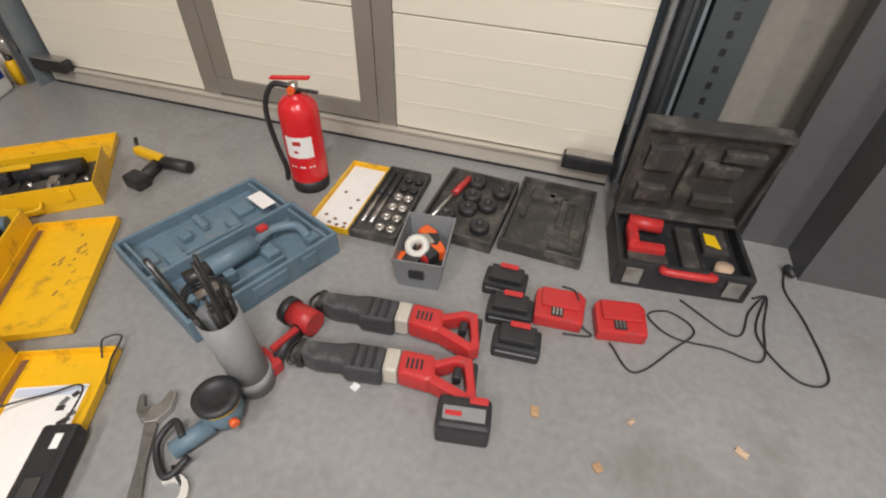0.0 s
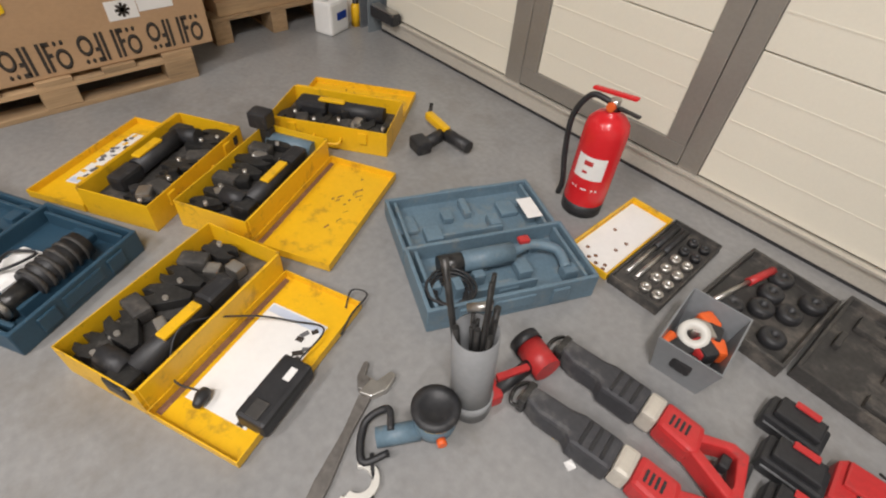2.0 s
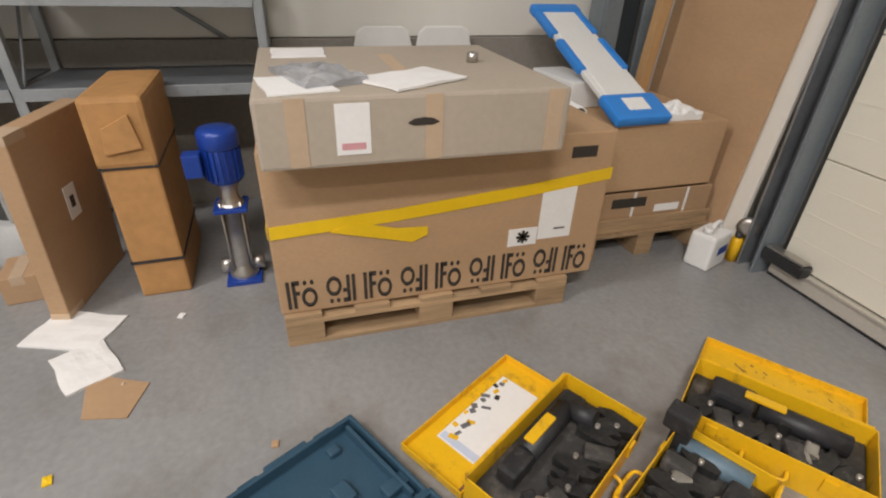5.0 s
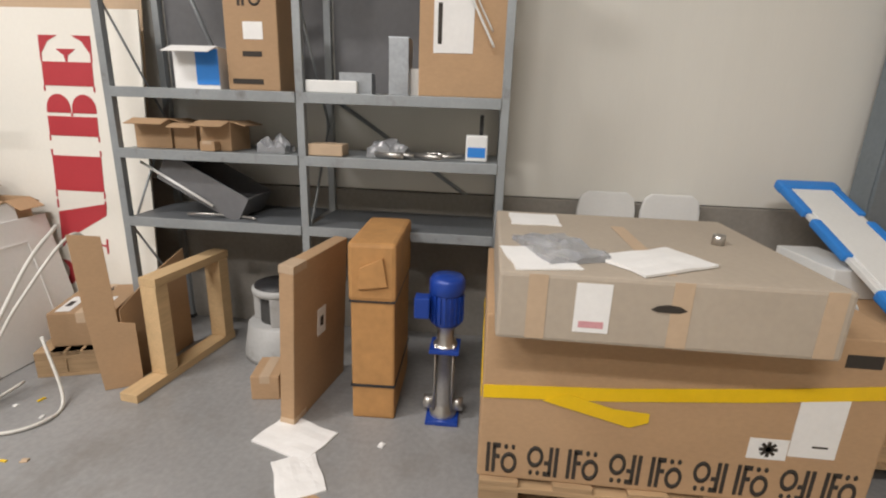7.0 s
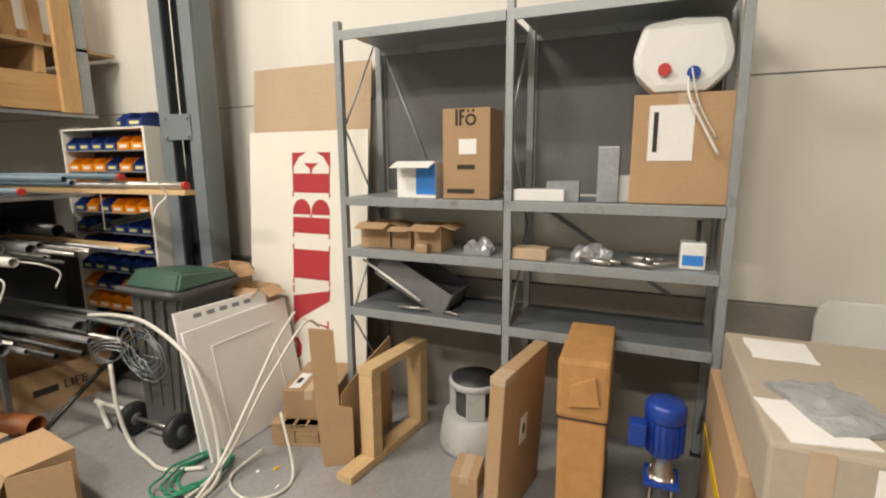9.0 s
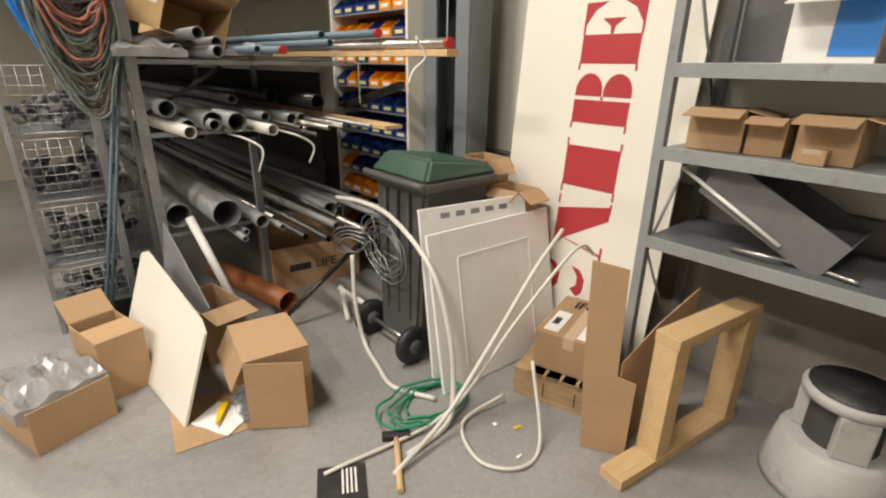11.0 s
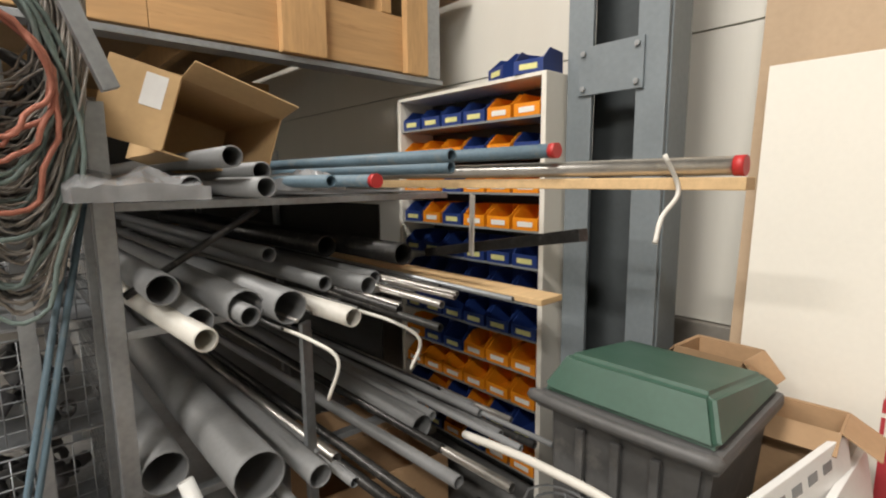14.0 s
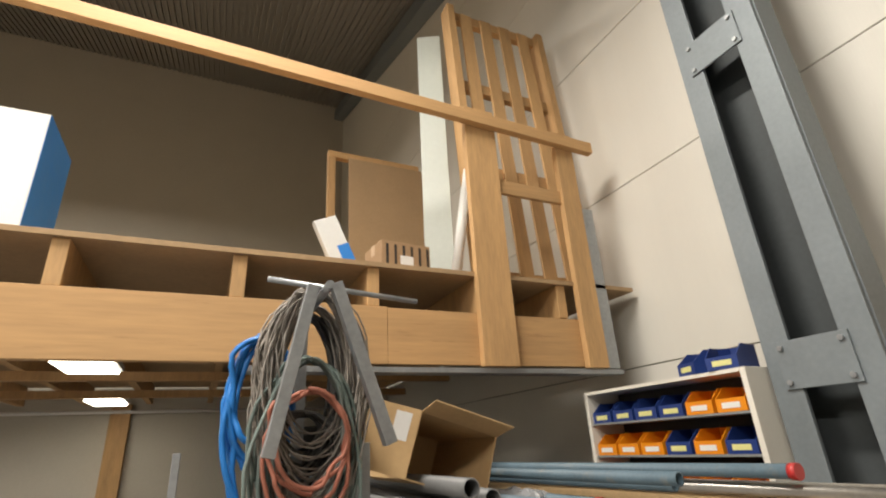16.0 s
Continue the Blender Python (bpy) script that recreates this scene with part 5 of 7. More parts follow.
def coil(name, cx, cz, w, h, n, r, material, label, y0, seed):
    many = n > 15
    own = bmesh.new()
    top = None if many else thing(name, label, "hose coil", Matrix(), "hanging coils")
    rng = random.Random(seed)
    for k in range(n):
        s_, t_ = rng.uniform(0.6, 1.0), rng.uniform(0.55, 1.0)
        pts = []
        for i in range(33):
            a = 2 * math.pi * i / 32
            q = noise.noise(Vector((i * 0.35, k * 3.1, seed)))
            pts.append((cx + w * s_ * math.sin(a) * (0.75 + 0.25 * math.cos(a / 2) ** 2) + 0.025 * q, y0 + rng.uniform(-0.01, 0.01) + 0.05 * (k / n - 0.5) + 0.02 * q, cz - h * t_ * (1 - math.cos(a)) / 2 + 0.015 * q))
        if many:
            own = sweep(pts, r, 6, own)
        else:
            part("loop", sweep(pts, r, 8), material, top)
    if many:
        return solid(name, own, material, label, "hose coil", "stuff", "hanging coils")
    own.free()
    return top


M_WIRE = mat("brown_grey_wire", (0.27, 0.245, 0.22), 0.45, 0.2, 0.35, 20, 0.05, 80)
M_WIREDK = mat("dark_grey_cable", (0.07, 0.068, 0.065), 0.5, 0.1, 0.3, 20, 0.05, 80)
coil("cable_coil", -1.47, 2.23, 0.2, 0.8, 46, 0.0032, M_WIRE, "tangled grey cables hanging from a bracket", -4.0, 1)
coil("cable_coil", -1.47, 2.2, 0.19, 1.0, 34, 0.004, M_WIRE, "grey hose loops hanging from a bracket", -4.08, 2)
coil("cable_coil", -1.46, 2.18, 0.18, 0.8, 30, 0.006, M_WIREDK, "dark cable loops hanging from a bracket", -4.14, 3)
coil("cable_coil", -1.46, 1.85, 0.17, 0.62, 12, 0.005, M_WIREDK, "dark cable loops hanging low on a bracket", -4.1, 8)
coil("hose_coil", -1.45, 1.9, 0.19, 0.46, 4, 0.0065, M_COPPER, "reddish brown hose loops hanging from a bracket", -3.93, 4)
coil("hose_coil", -1.45, 2.0, 0.2, 0.8, 8, 0.006, M_CABLE, "grey-green hose loops hanging from a bracket", -3.97, 5)
coil("hose_coil", -1.33, 2.12, 0.12, 0.62, 6, 0.01, M_BLUEHOSE, "bright blue hose loops behind the cables", -4.22, 6)
hb = thing("hose_bracket", "grey steel A-shaped hose bracket on the rack", "bracket", pose(0, 0, 0))
for x0, x1 in ((-1.43, -1.34), (-1.49, -1.65)):
    d = Vector((x1 - x0, 0, -0.44)).normalized()
    part("arm", bx(-0.018, -0.018, 0, 0.018, 0.018, 0.5, 0.002), M_GALV, hb, "", Matrix.Translation((x0, -3.86 if x0 > -1.45 else -3.82, 2.21)) @ d.to_track_quat("Z", "Y").to_matrix().to_4x4())
part("top_bar", sweep([(-1.3, -3.92, 2.24), (-1.8, -3.92, 2.2)], 0.01, 6), M_GALV, hb)
part("hook", sweep([(-1.47, -3.8, 2.2), (-1.47, -4.25, 2.2)], 0.014, 8), M_GALV, hb)
part("mast", bx(-1.49, -4.29, 0, -1.45, -4.25, 2.25), M_GALV, hb)
for k, dx in enumerate((0, 0.025)):
    solid("threaded_rod", sweep([(-1.64 + dx, -4.14, 1.56), (-1.3 + dx, -4.1, 0.02)], 0.009, 8), M_TEAL, "blue-green plastic rod leaning on the baskets", "rod", "", "leaning rods")
p = solid("clay_pot", lathe([(0.0, 0), (0.05, 0), (0.062, 0.13), (0.068, 0.13), (0.068, 0.16), (0.06, 0.16), (0.045, 0.02), (0, 0.02)], 20), M_TERRA, "terracotta coloured pipe socket on the floor", "pipe socket", m=pose(-1.22, -4.2, 0))
own = tray(0.3, 0.4, 0.16, 0.005)
solid("crate", own, M_DARKSTEEL, "dark low metal crate on the floor", "crate", m=pose(-1.38, -4.02, 0))
pcoil = thing("pipe_coil", "white pipe coil standing by the far wall", "pipe coil", pose(-0.72, -6.2, 1.2))
for k in range(6):
    part("loop", sweep(ring(0.24 + 0.015 * k, 28, 0.02, k), 0.012, 8), M_HOSEW, pcoil, "", Matrix.Translation((0, 0.02 * k, 0)) @ Matrix.Rotation(math.pi / 2, 4, "X"))
solid("coil_stand", bx(-0.03, -0.06, 0, 0.03, -0.02, 1.5, 0.004), M_GALV, "slim steel stand behind the pipe coil", "stand", m=pose(-0.72, -6.25, 0))

# ---- mezzanine ----
mz = tagged(new("mezzanine"), "timber storage mezzanine with open joists", "mezzanine", "", "structure")
part("fascia", bx(-3.22, -4.62, 2.09, -1.92, -4.575, 2.36, 0.003), M_PINEH, mz)
part("fascia", bx(-1.918, -4.62, 2.09, 4.5, -4.575, 2.365, 0.003), M_PINEH, mz)
xs = [-2.99, -2.45, -1.85, -1.24, -0.59] + [0.02 + 0.62 * k for k in range(7)]
for x in xs:
    part("joist", bx(x - 0.03, -9.4, 2.366, x + 0.03, -4.58, 2.56, 0.003), M_PINEV, mz)
# deck and the board behind the joists carry the shaded plywood tone
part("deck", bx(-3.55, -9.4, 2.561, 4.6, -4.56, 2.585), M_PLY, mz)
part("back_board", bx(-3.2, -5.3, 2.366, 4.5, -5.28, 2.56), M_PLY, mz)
for y in (-5.6, -6.8, -8.0):
    part("beam", bx(-3.3, y - 0.04, 2.3, 4.5, y + 0.04, 2.365), M_PINEV, mz)
part("steel_angle", bx(-3.35, -4.66, 2.05, -1.3, -4.56, 2.075, 0.002), M_GALV, mz)
part("steel_angle", bx(-3.35, -4.66, 2.076, -1.3, -4.65, 2.089), M_GALV, mz)
part("guard_post", bx(-2.62, -4.573, 2.08, -2.41, -4.53, 3.66, 0.003), M_PINEV, mz)
part("guard_post", bx(-3.22, -4.573, 2.08, -3.08, -4.53, 3.63, 0.003), M_PINEV, mz)
part("guard_rail", bx(-3.26, -4.528, 3.64, 0.8, -4.48, 3.72, 0.003), M_PINEH, mz, "", Matrix.Translation((0, 0, -0.01)) @ Matrix.Rotation(radians(-1.5), 4, "Y") @ Matrix.Translation((0, 0, -0.05)))
part("mid_rail", bx(-3.1, -4.575, 3.1, -2.62, -4.55, 3.19, 0.003), M_PINEH, mz)
part("steel_upright", bx(-3.33, -4.6, 2.08, -3.24, -4.56, 3.1, 0.003), M_GALV, mz)
part("support_post", bx(1.4, -4.75, 0, 1.55, -4.65, 2.08), M_PINEV, mz)
sp = thing("slatted_pallet", "tall pine crate pallet standing upright on the mezzanine", "pallet", pose(-3.0, -4.78, 2.586, 4, 0, 0))
for x in (-0.42, 0.42):
    part("stile", bx(x - 0.03, -0.06, 0, x + 0.03, 0.06, 2.36, 0.003), M_PINEV, sp)
for z in (0.02, 0.8, 1.55, 2.27):
    part("cross_rail", bx(-0.388, -0.05, z, 0.388, 0.0, z + 0.09, 0.003), M_PINEV, sp)
for k in range(4):
    x = -0.27 + 0.18 * k
    part("slat", bx(x - 0.05, 0.002, 0, x + 0.05, 0.022, 2.34, 0.002), M_PINEV, sp)
solid("glass_sheet", bx(-0.012, -0.09, 0, 0.012, 0.09, 2.16, 0.002), M_GLASSF, "pale glass-like sheet leaning on the mezzanine", "sheet", m=pose(-2.38, -4.92, 2.586, 0, -5, 62))
solid("white_tube", sweep([(-2.4, -4.76, 2.62), (-2.58, -4.83, 3.4)], 0.032, 14), M_WHITE, "white tube leaning on the mezzanine", "tube")
solid("fibreboard_sheet", bx(-0.38, -0.01, 0, 0.38, 0.01, 1.68, 0.002), M_FIBRE, "brown board standing on the mezzanine", "board", m=pose(-2.53, -6.2, 2.586, 3, 0, 0))
f = board_box("pine_surround", pose(-2.44, -6.32, 2.586, 3, 0, 0), 0.92, 0.06, 1.8, 0.07, M_PINEV, "slim timber frame standing on the mezzanine", "timber frame")
c = plain_carton(0.3, 0.24, 0.2, pose(-2.08, -4.86, 2.586, 0, 0, 6), "patterned brown carton on the mezzanine")
for k in range(6):
    part("print_bar", bx(-0.14 + 0.05 * k, 0.1205, 0.02, -0.125 + 0.05 * k, 0.1215, 0.18), M_INK, c)
part("label", bx(-0.04, 0.122, 0.03, 0.04, 0.123, 0.12), M_PAPER, c)
c = plain_carton(0.5, 0.4, 0.56, pose(-0.18, -4.85, 2.586), "white carton with blue sides on the mezzanine", M_WHITE, False)
part("blue_side", bx(-0.2515, -0.2, 0.0, -0.2505, 0.2, 0.56), M_BLUEFOAM, c)
c = plain_carton(0.12, 0.05, 0.26, pose(-1.72, -4.66, 2.586, 0, 24, 0), "small white and blue carton on the mezzanine edge", M_WHITE, False)
part("blue_side", bx(-0.061, -0.026, 0.0, 0.0, 0.0262, 0.1), M_BLUEFOAM, c)
# wall and lamps under the mezzanine
pw = structure("wall_partition", bx(-3.58, -9.6, 0, 6.9, -9.42, 2.55), M_SOUTH, "beige painted partition wall below the mezzanine")
structure("trim_post", bx(-0.42, -9.418, 0, -0.22, -9.3, 2.36, 0.004), M_PINEV, "timber post on the partition wall")
structure("trim_pipe", sweep([(-3.5, -9.3, 2.26), (4.0, -9.3, 2.3)], 0.02, 8), M_WHITE, "thin white pipe along the partition")
for x, y in ((-0.47, -6.13), (-0.28, -8.5)):
    l_ = thing("ceiling_light", "lit fluorescent ceiling light below the mezzanine", "ceiling light", pose(x, y, 2.3))
    part("housing", bx(-0.17, -0.32, 0.02, 0.17, 0.32, 0.06, 0.006), M_WHITE, l_)
    part("diffuser", bx(-0.15, -0.3, 0, 0.15, 0.3, 0.019, 0.004), M_LAMP, l_)
# added fill light without a fixture, brightens the space below the mezzanine
area("under_fill", (0.6, -7.2, 2.1), (0.6, -7.2, 0), 0.3, 1.2, 38)


# ---- tool cases on the floor ----
def ry(v):
    return Matrix.Rotation(radians(v), 4, "Y")


def tool_lump(parent, x, y, z, sx, sy, sz, rz=0.0, material=None, name="tool_part"):
    return part(name, bx(-sx / 2, -sy / 2, 0, sx / 2, sy / 2, sz, min(sx, sy, sz) * 0.22), material or M_DARKSTEEL, parent, "", pose(x, y, z, 0, 0, rz))


def press_tongs(parent, x, y, z, rz, s=1.0):
    """A pair of pressing jaws."""
    own = prism([(-0.08, -0.012), (-0.03, -0.03), (0.02, -0.045), (0.06, -0.035), (0.075, -0.012), (0.045, -0.01), (0.03, 0.0),
                 (0.045, 0.01), (0.075, 0.012), (0.06, 0.035), (0.02, 0.045), (-0.03, 0.03), (-0.08, 0.012)], 0, 0.035, 0.003)
    part("press_jaw", own, M_DARKSTEEL, parent, "", pose(x, y, z, 0, 0, rz) @ Matrix.Scale(s, 4))
    part("jaw_pin", sweep([(-0.01, 0.018, 0), (-0.01, 0.018, 0.042)], 0.008, 8), M_STEEL, parent, "", pose(x, y, z, 0, 0, rz))


def yellow_case(m, L, label, kind, paper=False, grey=0, lw=0.29):
    """A sheet steel case, open flat: body at negative x, lid at positive x, hinge along y."""
    c = thing("tool_case", label, "tool case", m, "yellow tool cases")
    body = part("body", tray(0.285, L, 0.115, 0.004, 0.0015), M_YELLOW, c, "", Matrix.Translation((-0.146, 0, 0)))
    lid = part("lid", tray(lw - 0.005, L + 0.006, 0.032, 0.004, 0.0015), M_YELLOW, c, "open lid lying on the floor", Matrix.Translation((lw / 2 + 0.001, 0, 0.004)))
    part("hinge", sweep([(0, -L / 2 + 0.02, 0.02), (0, L / 2 - 0.02, 0.02)], 0.006, 8), M_RUST, c)
    part("hinge_strip", bx(-0.0035, -L / 2 + 0.01, 0.03, 0.0035, L / 2 - 0.01, 0.118, 0.001), M_YELLOW, c, "rust-stained hinge flange")
    part("hinge_rust", bx(0.006, -L / 2 + 0.012, 0.0085, 0.026, L / 2 - 0.012, 0.0095), M_RUST, lid, "rusty strip along the hinge")
    part("handle", sweep(smooth_path([(-0.292, -0.06, 0.06), (-0.32, -0.055, 0.05), (-0.325, 0, 0.045), (-0.32, 0.055, 0.05), (-0.292, 0.06, 0.06)]), 0.006, 8), M_YELLOW, body)
    for y in (-L * 0.3, L * 0.3):
        part("clasp", bx(-0.297, y - 0.018, 0.05, -0.289, y + 0.018, 0.1, 0.002), M_YELLOW, body)
    part("insert", bx(-0.28, -L / 2 + 0.008, 0.006, -0.01, L / 2 - 0.008, 0.05, 0.006), M_DUSTY, c, "black moulded insert")
    rng = random.Random(kind)
    for k in range(7):
        y = -L / 2 + 0.06 + k * (L - 0.12) / 6
        x = -0.215 + 0.02 * math.sin(k * 2.3)
        if k % 3 == 2:
            tool_lump(c, x, y, 0.05, 0.09, 0.055, 0.05, rng.uniform(-30, 30), M_DUSTY)
        else:
            press_tongs(c, x, y, 0.05 + rng.uniform(0, 0.012), rng.uniform(-25, 25) + (180 if rng.random() < 0.5 else 0), rng.uniform(0.75, 1.0))
    if kind != 4:
        rz = 90 + rng.uniform(-6, 6)
        y0 = -0.06 if kind == 3 else 0.0
        part("press_machine", sweep([(-0.075, y0 - 0.16, 0.085), (-0.075, y0 + 0.08, 0.085)], 0.034, 14), M_BLACK, c, "black pressing machine")
        part("press_grip", bx(-0.11, y0 + 0.08, 0.055, -0.045, y0 + 0.19, 0.115, 0.015), M_BLACK, c)
        part("press_cover", bx(-0.085, y0 - 0.07, 0.115, -0.05, y0 + 0.06, 0.126, 0.004), M_YELLOW, c, "yellow cover plate")
        part("press_drum", sweep([(-0.085, y0 - 0.165, 0.09), (-0.17, y0 - 0.165, 0.1)], 0.032, 14), M_BLACK, c, "round black motor end")
        part("press_head", bx(-0.115, y0 - 0.22, 0.05, -0.035, y0 - 0.155, 0.11, 0.012), M_DARKSTEEL, c)
    else:
        part("press_machine", sweep([(-0.1, -0.2, 0.085), (-0.1, 0.05, 0.085)], 0.036, 14), M_BLACK, c, "black pressing machine")
        part("press_cover", bx(-0.12, -0.02, 0.118, -0.09, 0.1, 0.13, 0.004), M_YELLOW, c, "yellow cover plate")
        part("press_grip", bx(-0.15, 0.06, 0.06, -0.06, 0.2, 0.12, 0.018), M_BLACK, c)
    for k in range(4):
        tool_lump(c, rng.uniform(-0.24, -0.05), rng.uniform(-L / 2 + 0.06, L / 2 - 0.06), 0.05, rng.uniform(0.03, 0.06), rng.uniform(0.03, 0.06), rng.uniform(0.03, 0.055), rng.uniform(0, 90), rng.choice((M_DARKSTEEL, M_STEEL, M_BLACK)))
    if paper:
        sheet = part("instruction_sheet", bx(0.04, -L * 0.36, 0.0085, lw - 0.05, L * 0.3, 0.0095), M_PAPER, lid, "white printed instruction sheet")
        part("print_band", bx(0.045, L * 0.24, 0.0097, lw - 0.055, L * 0.29, 0.0101), M_PALEBLUE, sheet, "pale blue heading")
        for k in range(16):
            tool_lump(sheet, lw - 0.078 + rng.uniform(-0.02, 0.02), L * (-0.33 + 0.038 * k), 0.0103, rng.uniform(0.014, 0.034), rng.uniform(0.01, 0.022), 0.001, rng.uniform(0, 90), rng.choice((M_INK, M_INK, M_TARP, M_YELLOW)), "print_mark")
    else:
        for k in range(16):
            tool_lump(lid, lw * 0.62 + rng.gauss(0, 0.03), rng.gauss(0.06, 0.07), 0.0085, rng.uniform(0.004, 0.03), rng.uniform(0.002, 0.007), 0.0012, rng.uniform(40, 80), M_RUST, "rust_spot")
    return c


yellow_case(pose(-0.513, 0.587, 0.001, 0, 0, 22.4), 0.545, "open yellow steel case with pressing jaws and an instruction sheet", 3, True)
yellow_case(pose(-0.94, 1.065, 0.001, 0, 0, 28.4), 0.555, "open yellow steel case with black pressing tools, scuffed lid", 2, False, 0, 0.3)
yellow_case(pose(-1.468, 0.69, 0.001, 0, 0, 211.3), 0.55, "open yellow steel case with grey jaws, paper in lid", 5, True, 0, 0.25)
yellow_case(pose(-1.344, 1.597, 0.001, 0, 0, 126.9), 0.525, "open yellow steel case with a black pressing machine", 4, False, 0, 0.26)

ch = thing("charger", "black tool charger lying on the yellow lid", "charger", pose(-0.235, 0.6, 0.016, 0, 0, 112))
part("body", bx(-0.1, -0.045, 0, 0.1, 0.045, 0.06, 0.012), M_BLACK, ch)
part("socket", bx(-0.09, -0.02, 0.0605, -0.04, 0.02, 0.064, 0.003), M_DUSTY, ch)
part("label", bx(0.03, -0.02, 0.0605, 0.07, 0.0, 0.0615), M_PAPER, ch)
solid("power_cable", sweep(smooth_path([(-0.28, 0.68, 0.05), (-0.32, 0.8, 0.06), (-0.42, 0.76, 0.03), (-0.5, 0.66, 0.06), (-0.52, 0.5, 0.13), (-0.45, 0.42, 0.05), (-0.38, 0.46, 0.02)]), 0.003, 6), M_BLACK, "thin black charger cable over the case", "cable")
pl = solid("mains_plug", lathe([(0, 0), (0.015, 0), (0.02, 0.02), (0.012, 0.05), (0, 0.055)], 12), M_BLACK, "black mains plug on the yellow lid", "plug", m=pose(-0.37, 0.47, 0.03, 80, 0, 40))
solid("power_cable", sweep(smooth_path([(-0.36, 0.9, 0.04), (-0.4, 0.95, 0.05), (-0.36, 0.98, 0.045), (-0.33, 0.9, 0.04), (-0.3, 0.84, 0.02)]), 0.003, 6), M_BLACK, "thin black cord on the lid corner", "cable")
bt = thing("cordless_press", "black cordless press tool with a battery standing upright", "power tool", pose(-1.22, 1.2, 0, 0, 0, 30))
part("body", sweep([(0.12, 0, 0.06), (-0.08, 0, 0.06)], 0.035, 14), M_TEAL, bt)
part("grip", bx(-0.12, -0.025, 0, -0.06, 0.025, 0.12, 0.012), M_BLACK, bt)
part("battery", bx(-0.145, -0.035, 0.12, -0.06, 0.035, 0.19, 0.01), M_BLACK, bt)


def moulded_case(m, hw, L, h, material, label, kind):
    """A blow-moulded plastic case, open flat: lid at positive x."""
    c = thing("tool_case", label, "tool case", m, "plastic tool cases")
    for s_, nm in ((-1, "body"), (1, "lid")):
        hh = h if s_ < 0 else h * 0.75
        p = part(nm, tray(hw - 0.006, L, hh, 0.014, 0.005, None, hh * 0.35), material, c, "", Matrix.Translation((s_ * hw / 2, 0, 0)))
        rng = random.Random(kind + s_)
        for k in range(7):
            sx_, sy_ = rng.uniform(0.03, 0.09), rng.uniform(0.05, 0.16)
            x = s_ * hw / 2 + rng.uniform(-hw / 2 + 0.06, hw / 2 - 0.06)
            y = -L / 2 + 0.05 + k * (L - 0.1) / 6
            part("moulding", bx(x - sx_ / 2, y - sy_ / 4, hh * 0.35, x + sx_ / 2, y + sy_ / 4, hh * rng.uniform(0.6, 0.85), 0.006), material, p)
        part("moulding", bx(s_ * hw / 2 - hw * 0.3, -0.1, hh * 0.35, s_ * hw / 2 - hw * 0.26, 0.14, hh * 0.8, 0.004), material, p)
        for y in (-L * 0.27, L * 0.27):
            part("latch", bx(s_ * hw - 0.004, y - 0.03, hh * 0.2, s_ * hw + 0.012, y + 0.03, hh * 0.8, 0.004), material, p)
        part("handle", bx(s_ * hw - 0.002, -0.07, hh * 0.25, s_ * hw + 0.022, 0.07, hh * 0.8, 0.007), material, p)
    for s_ in (-1, 1):
        hh = h if s_ < 0 else h * 0.75
        for y in (-L / 2 + 0.035, L / 2 - 0.035):
            part("rim_ridge", bx(s_ * hw / 2 - hw * 0.42, y - 0.006, hh * 0.35, s_ * hw / 2 + hw * 0.42, y + 0.006, hh * 0.92, 0.003), material, c)
    part("hinge", sweep([(0, -L / 2 + 0.03, h * 0.5), (0, L / 2 - 0.03, h * 0.5)], 0.009, 8), material, c)
    return c


nc = moulded_case(pose(-1.232, 0.166, 0.001, 0, 0, 208.7), 0.372, 0.45, 0.09, M_NAVY, "open dark blue plastic case with a black power tool", 7)
part("tool_motor", sweep([(-0.26, -0.12, 0.085), (-0.26, 0.07, 0.085)], 0.045, 16), M_BLACK, nc, "black ribbed tool body")
for k in range(6):
    part("tool_rib", sweep([(-0.26, -0.1 + k * 0.03, 0.085), (-0.26, -0.088 + k * 0.03, 0.085)], 0.049, 16), M_DUSTY, nc)
part("tool_nose", sweep([(-0.26, 0.07, 0.08), (-0.25, 0.17, 0.075)], 0.032, 14, None, True, 0.026), M_DARKSTEEL, nc)
part("tool_collar", lathe([(0.03, 0), (0.04, 0.004), (0.04, 0.016), (0.03, 0.02)], 18), M_STEEL, nc, "", Matrix.Translation((-0.25, 0.17, 0.075)) @ Matrix.Rotation(math.pi / 2, 4, "X"))
crumpled("manual", 0.1, 0.16, 0.02, M_PAPER, "crumpled white manual in the blue case", "paper", pose(-1.08, 0.21, 0.07, 0, 0, 30), 61)
solid("strap_cable", sweep(smooth_path([(-1.1, 0.13, 0.09), (-1.05, 0.2, 0.11), (-1.08, 0.28, 0.1), (-1.13, 0.22, 0.1), (-1.06, 0.17, 0.11)]), 0.005, 6), M_BLACK, "black cord in the blue case", "cable")
tc = moulded_case(pose(-0.29, 1.43, 0.001, 0, 0, 155.3), 0.285, 0.58, 0.1, M_TEAL, "open dusty blue-grey plastic case with a reciprocating saw", 9)
part("saw_body", sweep([(-0.1, 0.12, 0.085), (-0.1, -0.06, 0.085)], 0.036, 14), M_TEAL, tc)
part("saw_motor", sweep([(-0.1, 0.2, 0.085), (-0.1, 0.1, 0.085)], 0.034, 14), M_DARKSTEEL, tc)
part("saw_grip", sweep(smooth_path([(-0.1, -0.06, 0.085), (-0.08, -0.14, 0.085), (-0.12, -0.22, 0.08), (-0.2, -0.22, 0.07)]), 0.018, 10), M_TEAL, tc)
part("trigger", bx(-0.09, -0.13, 0.1, -0.06, -0.09, 0.118, 0.006), M_RED, tc, "red trigger")
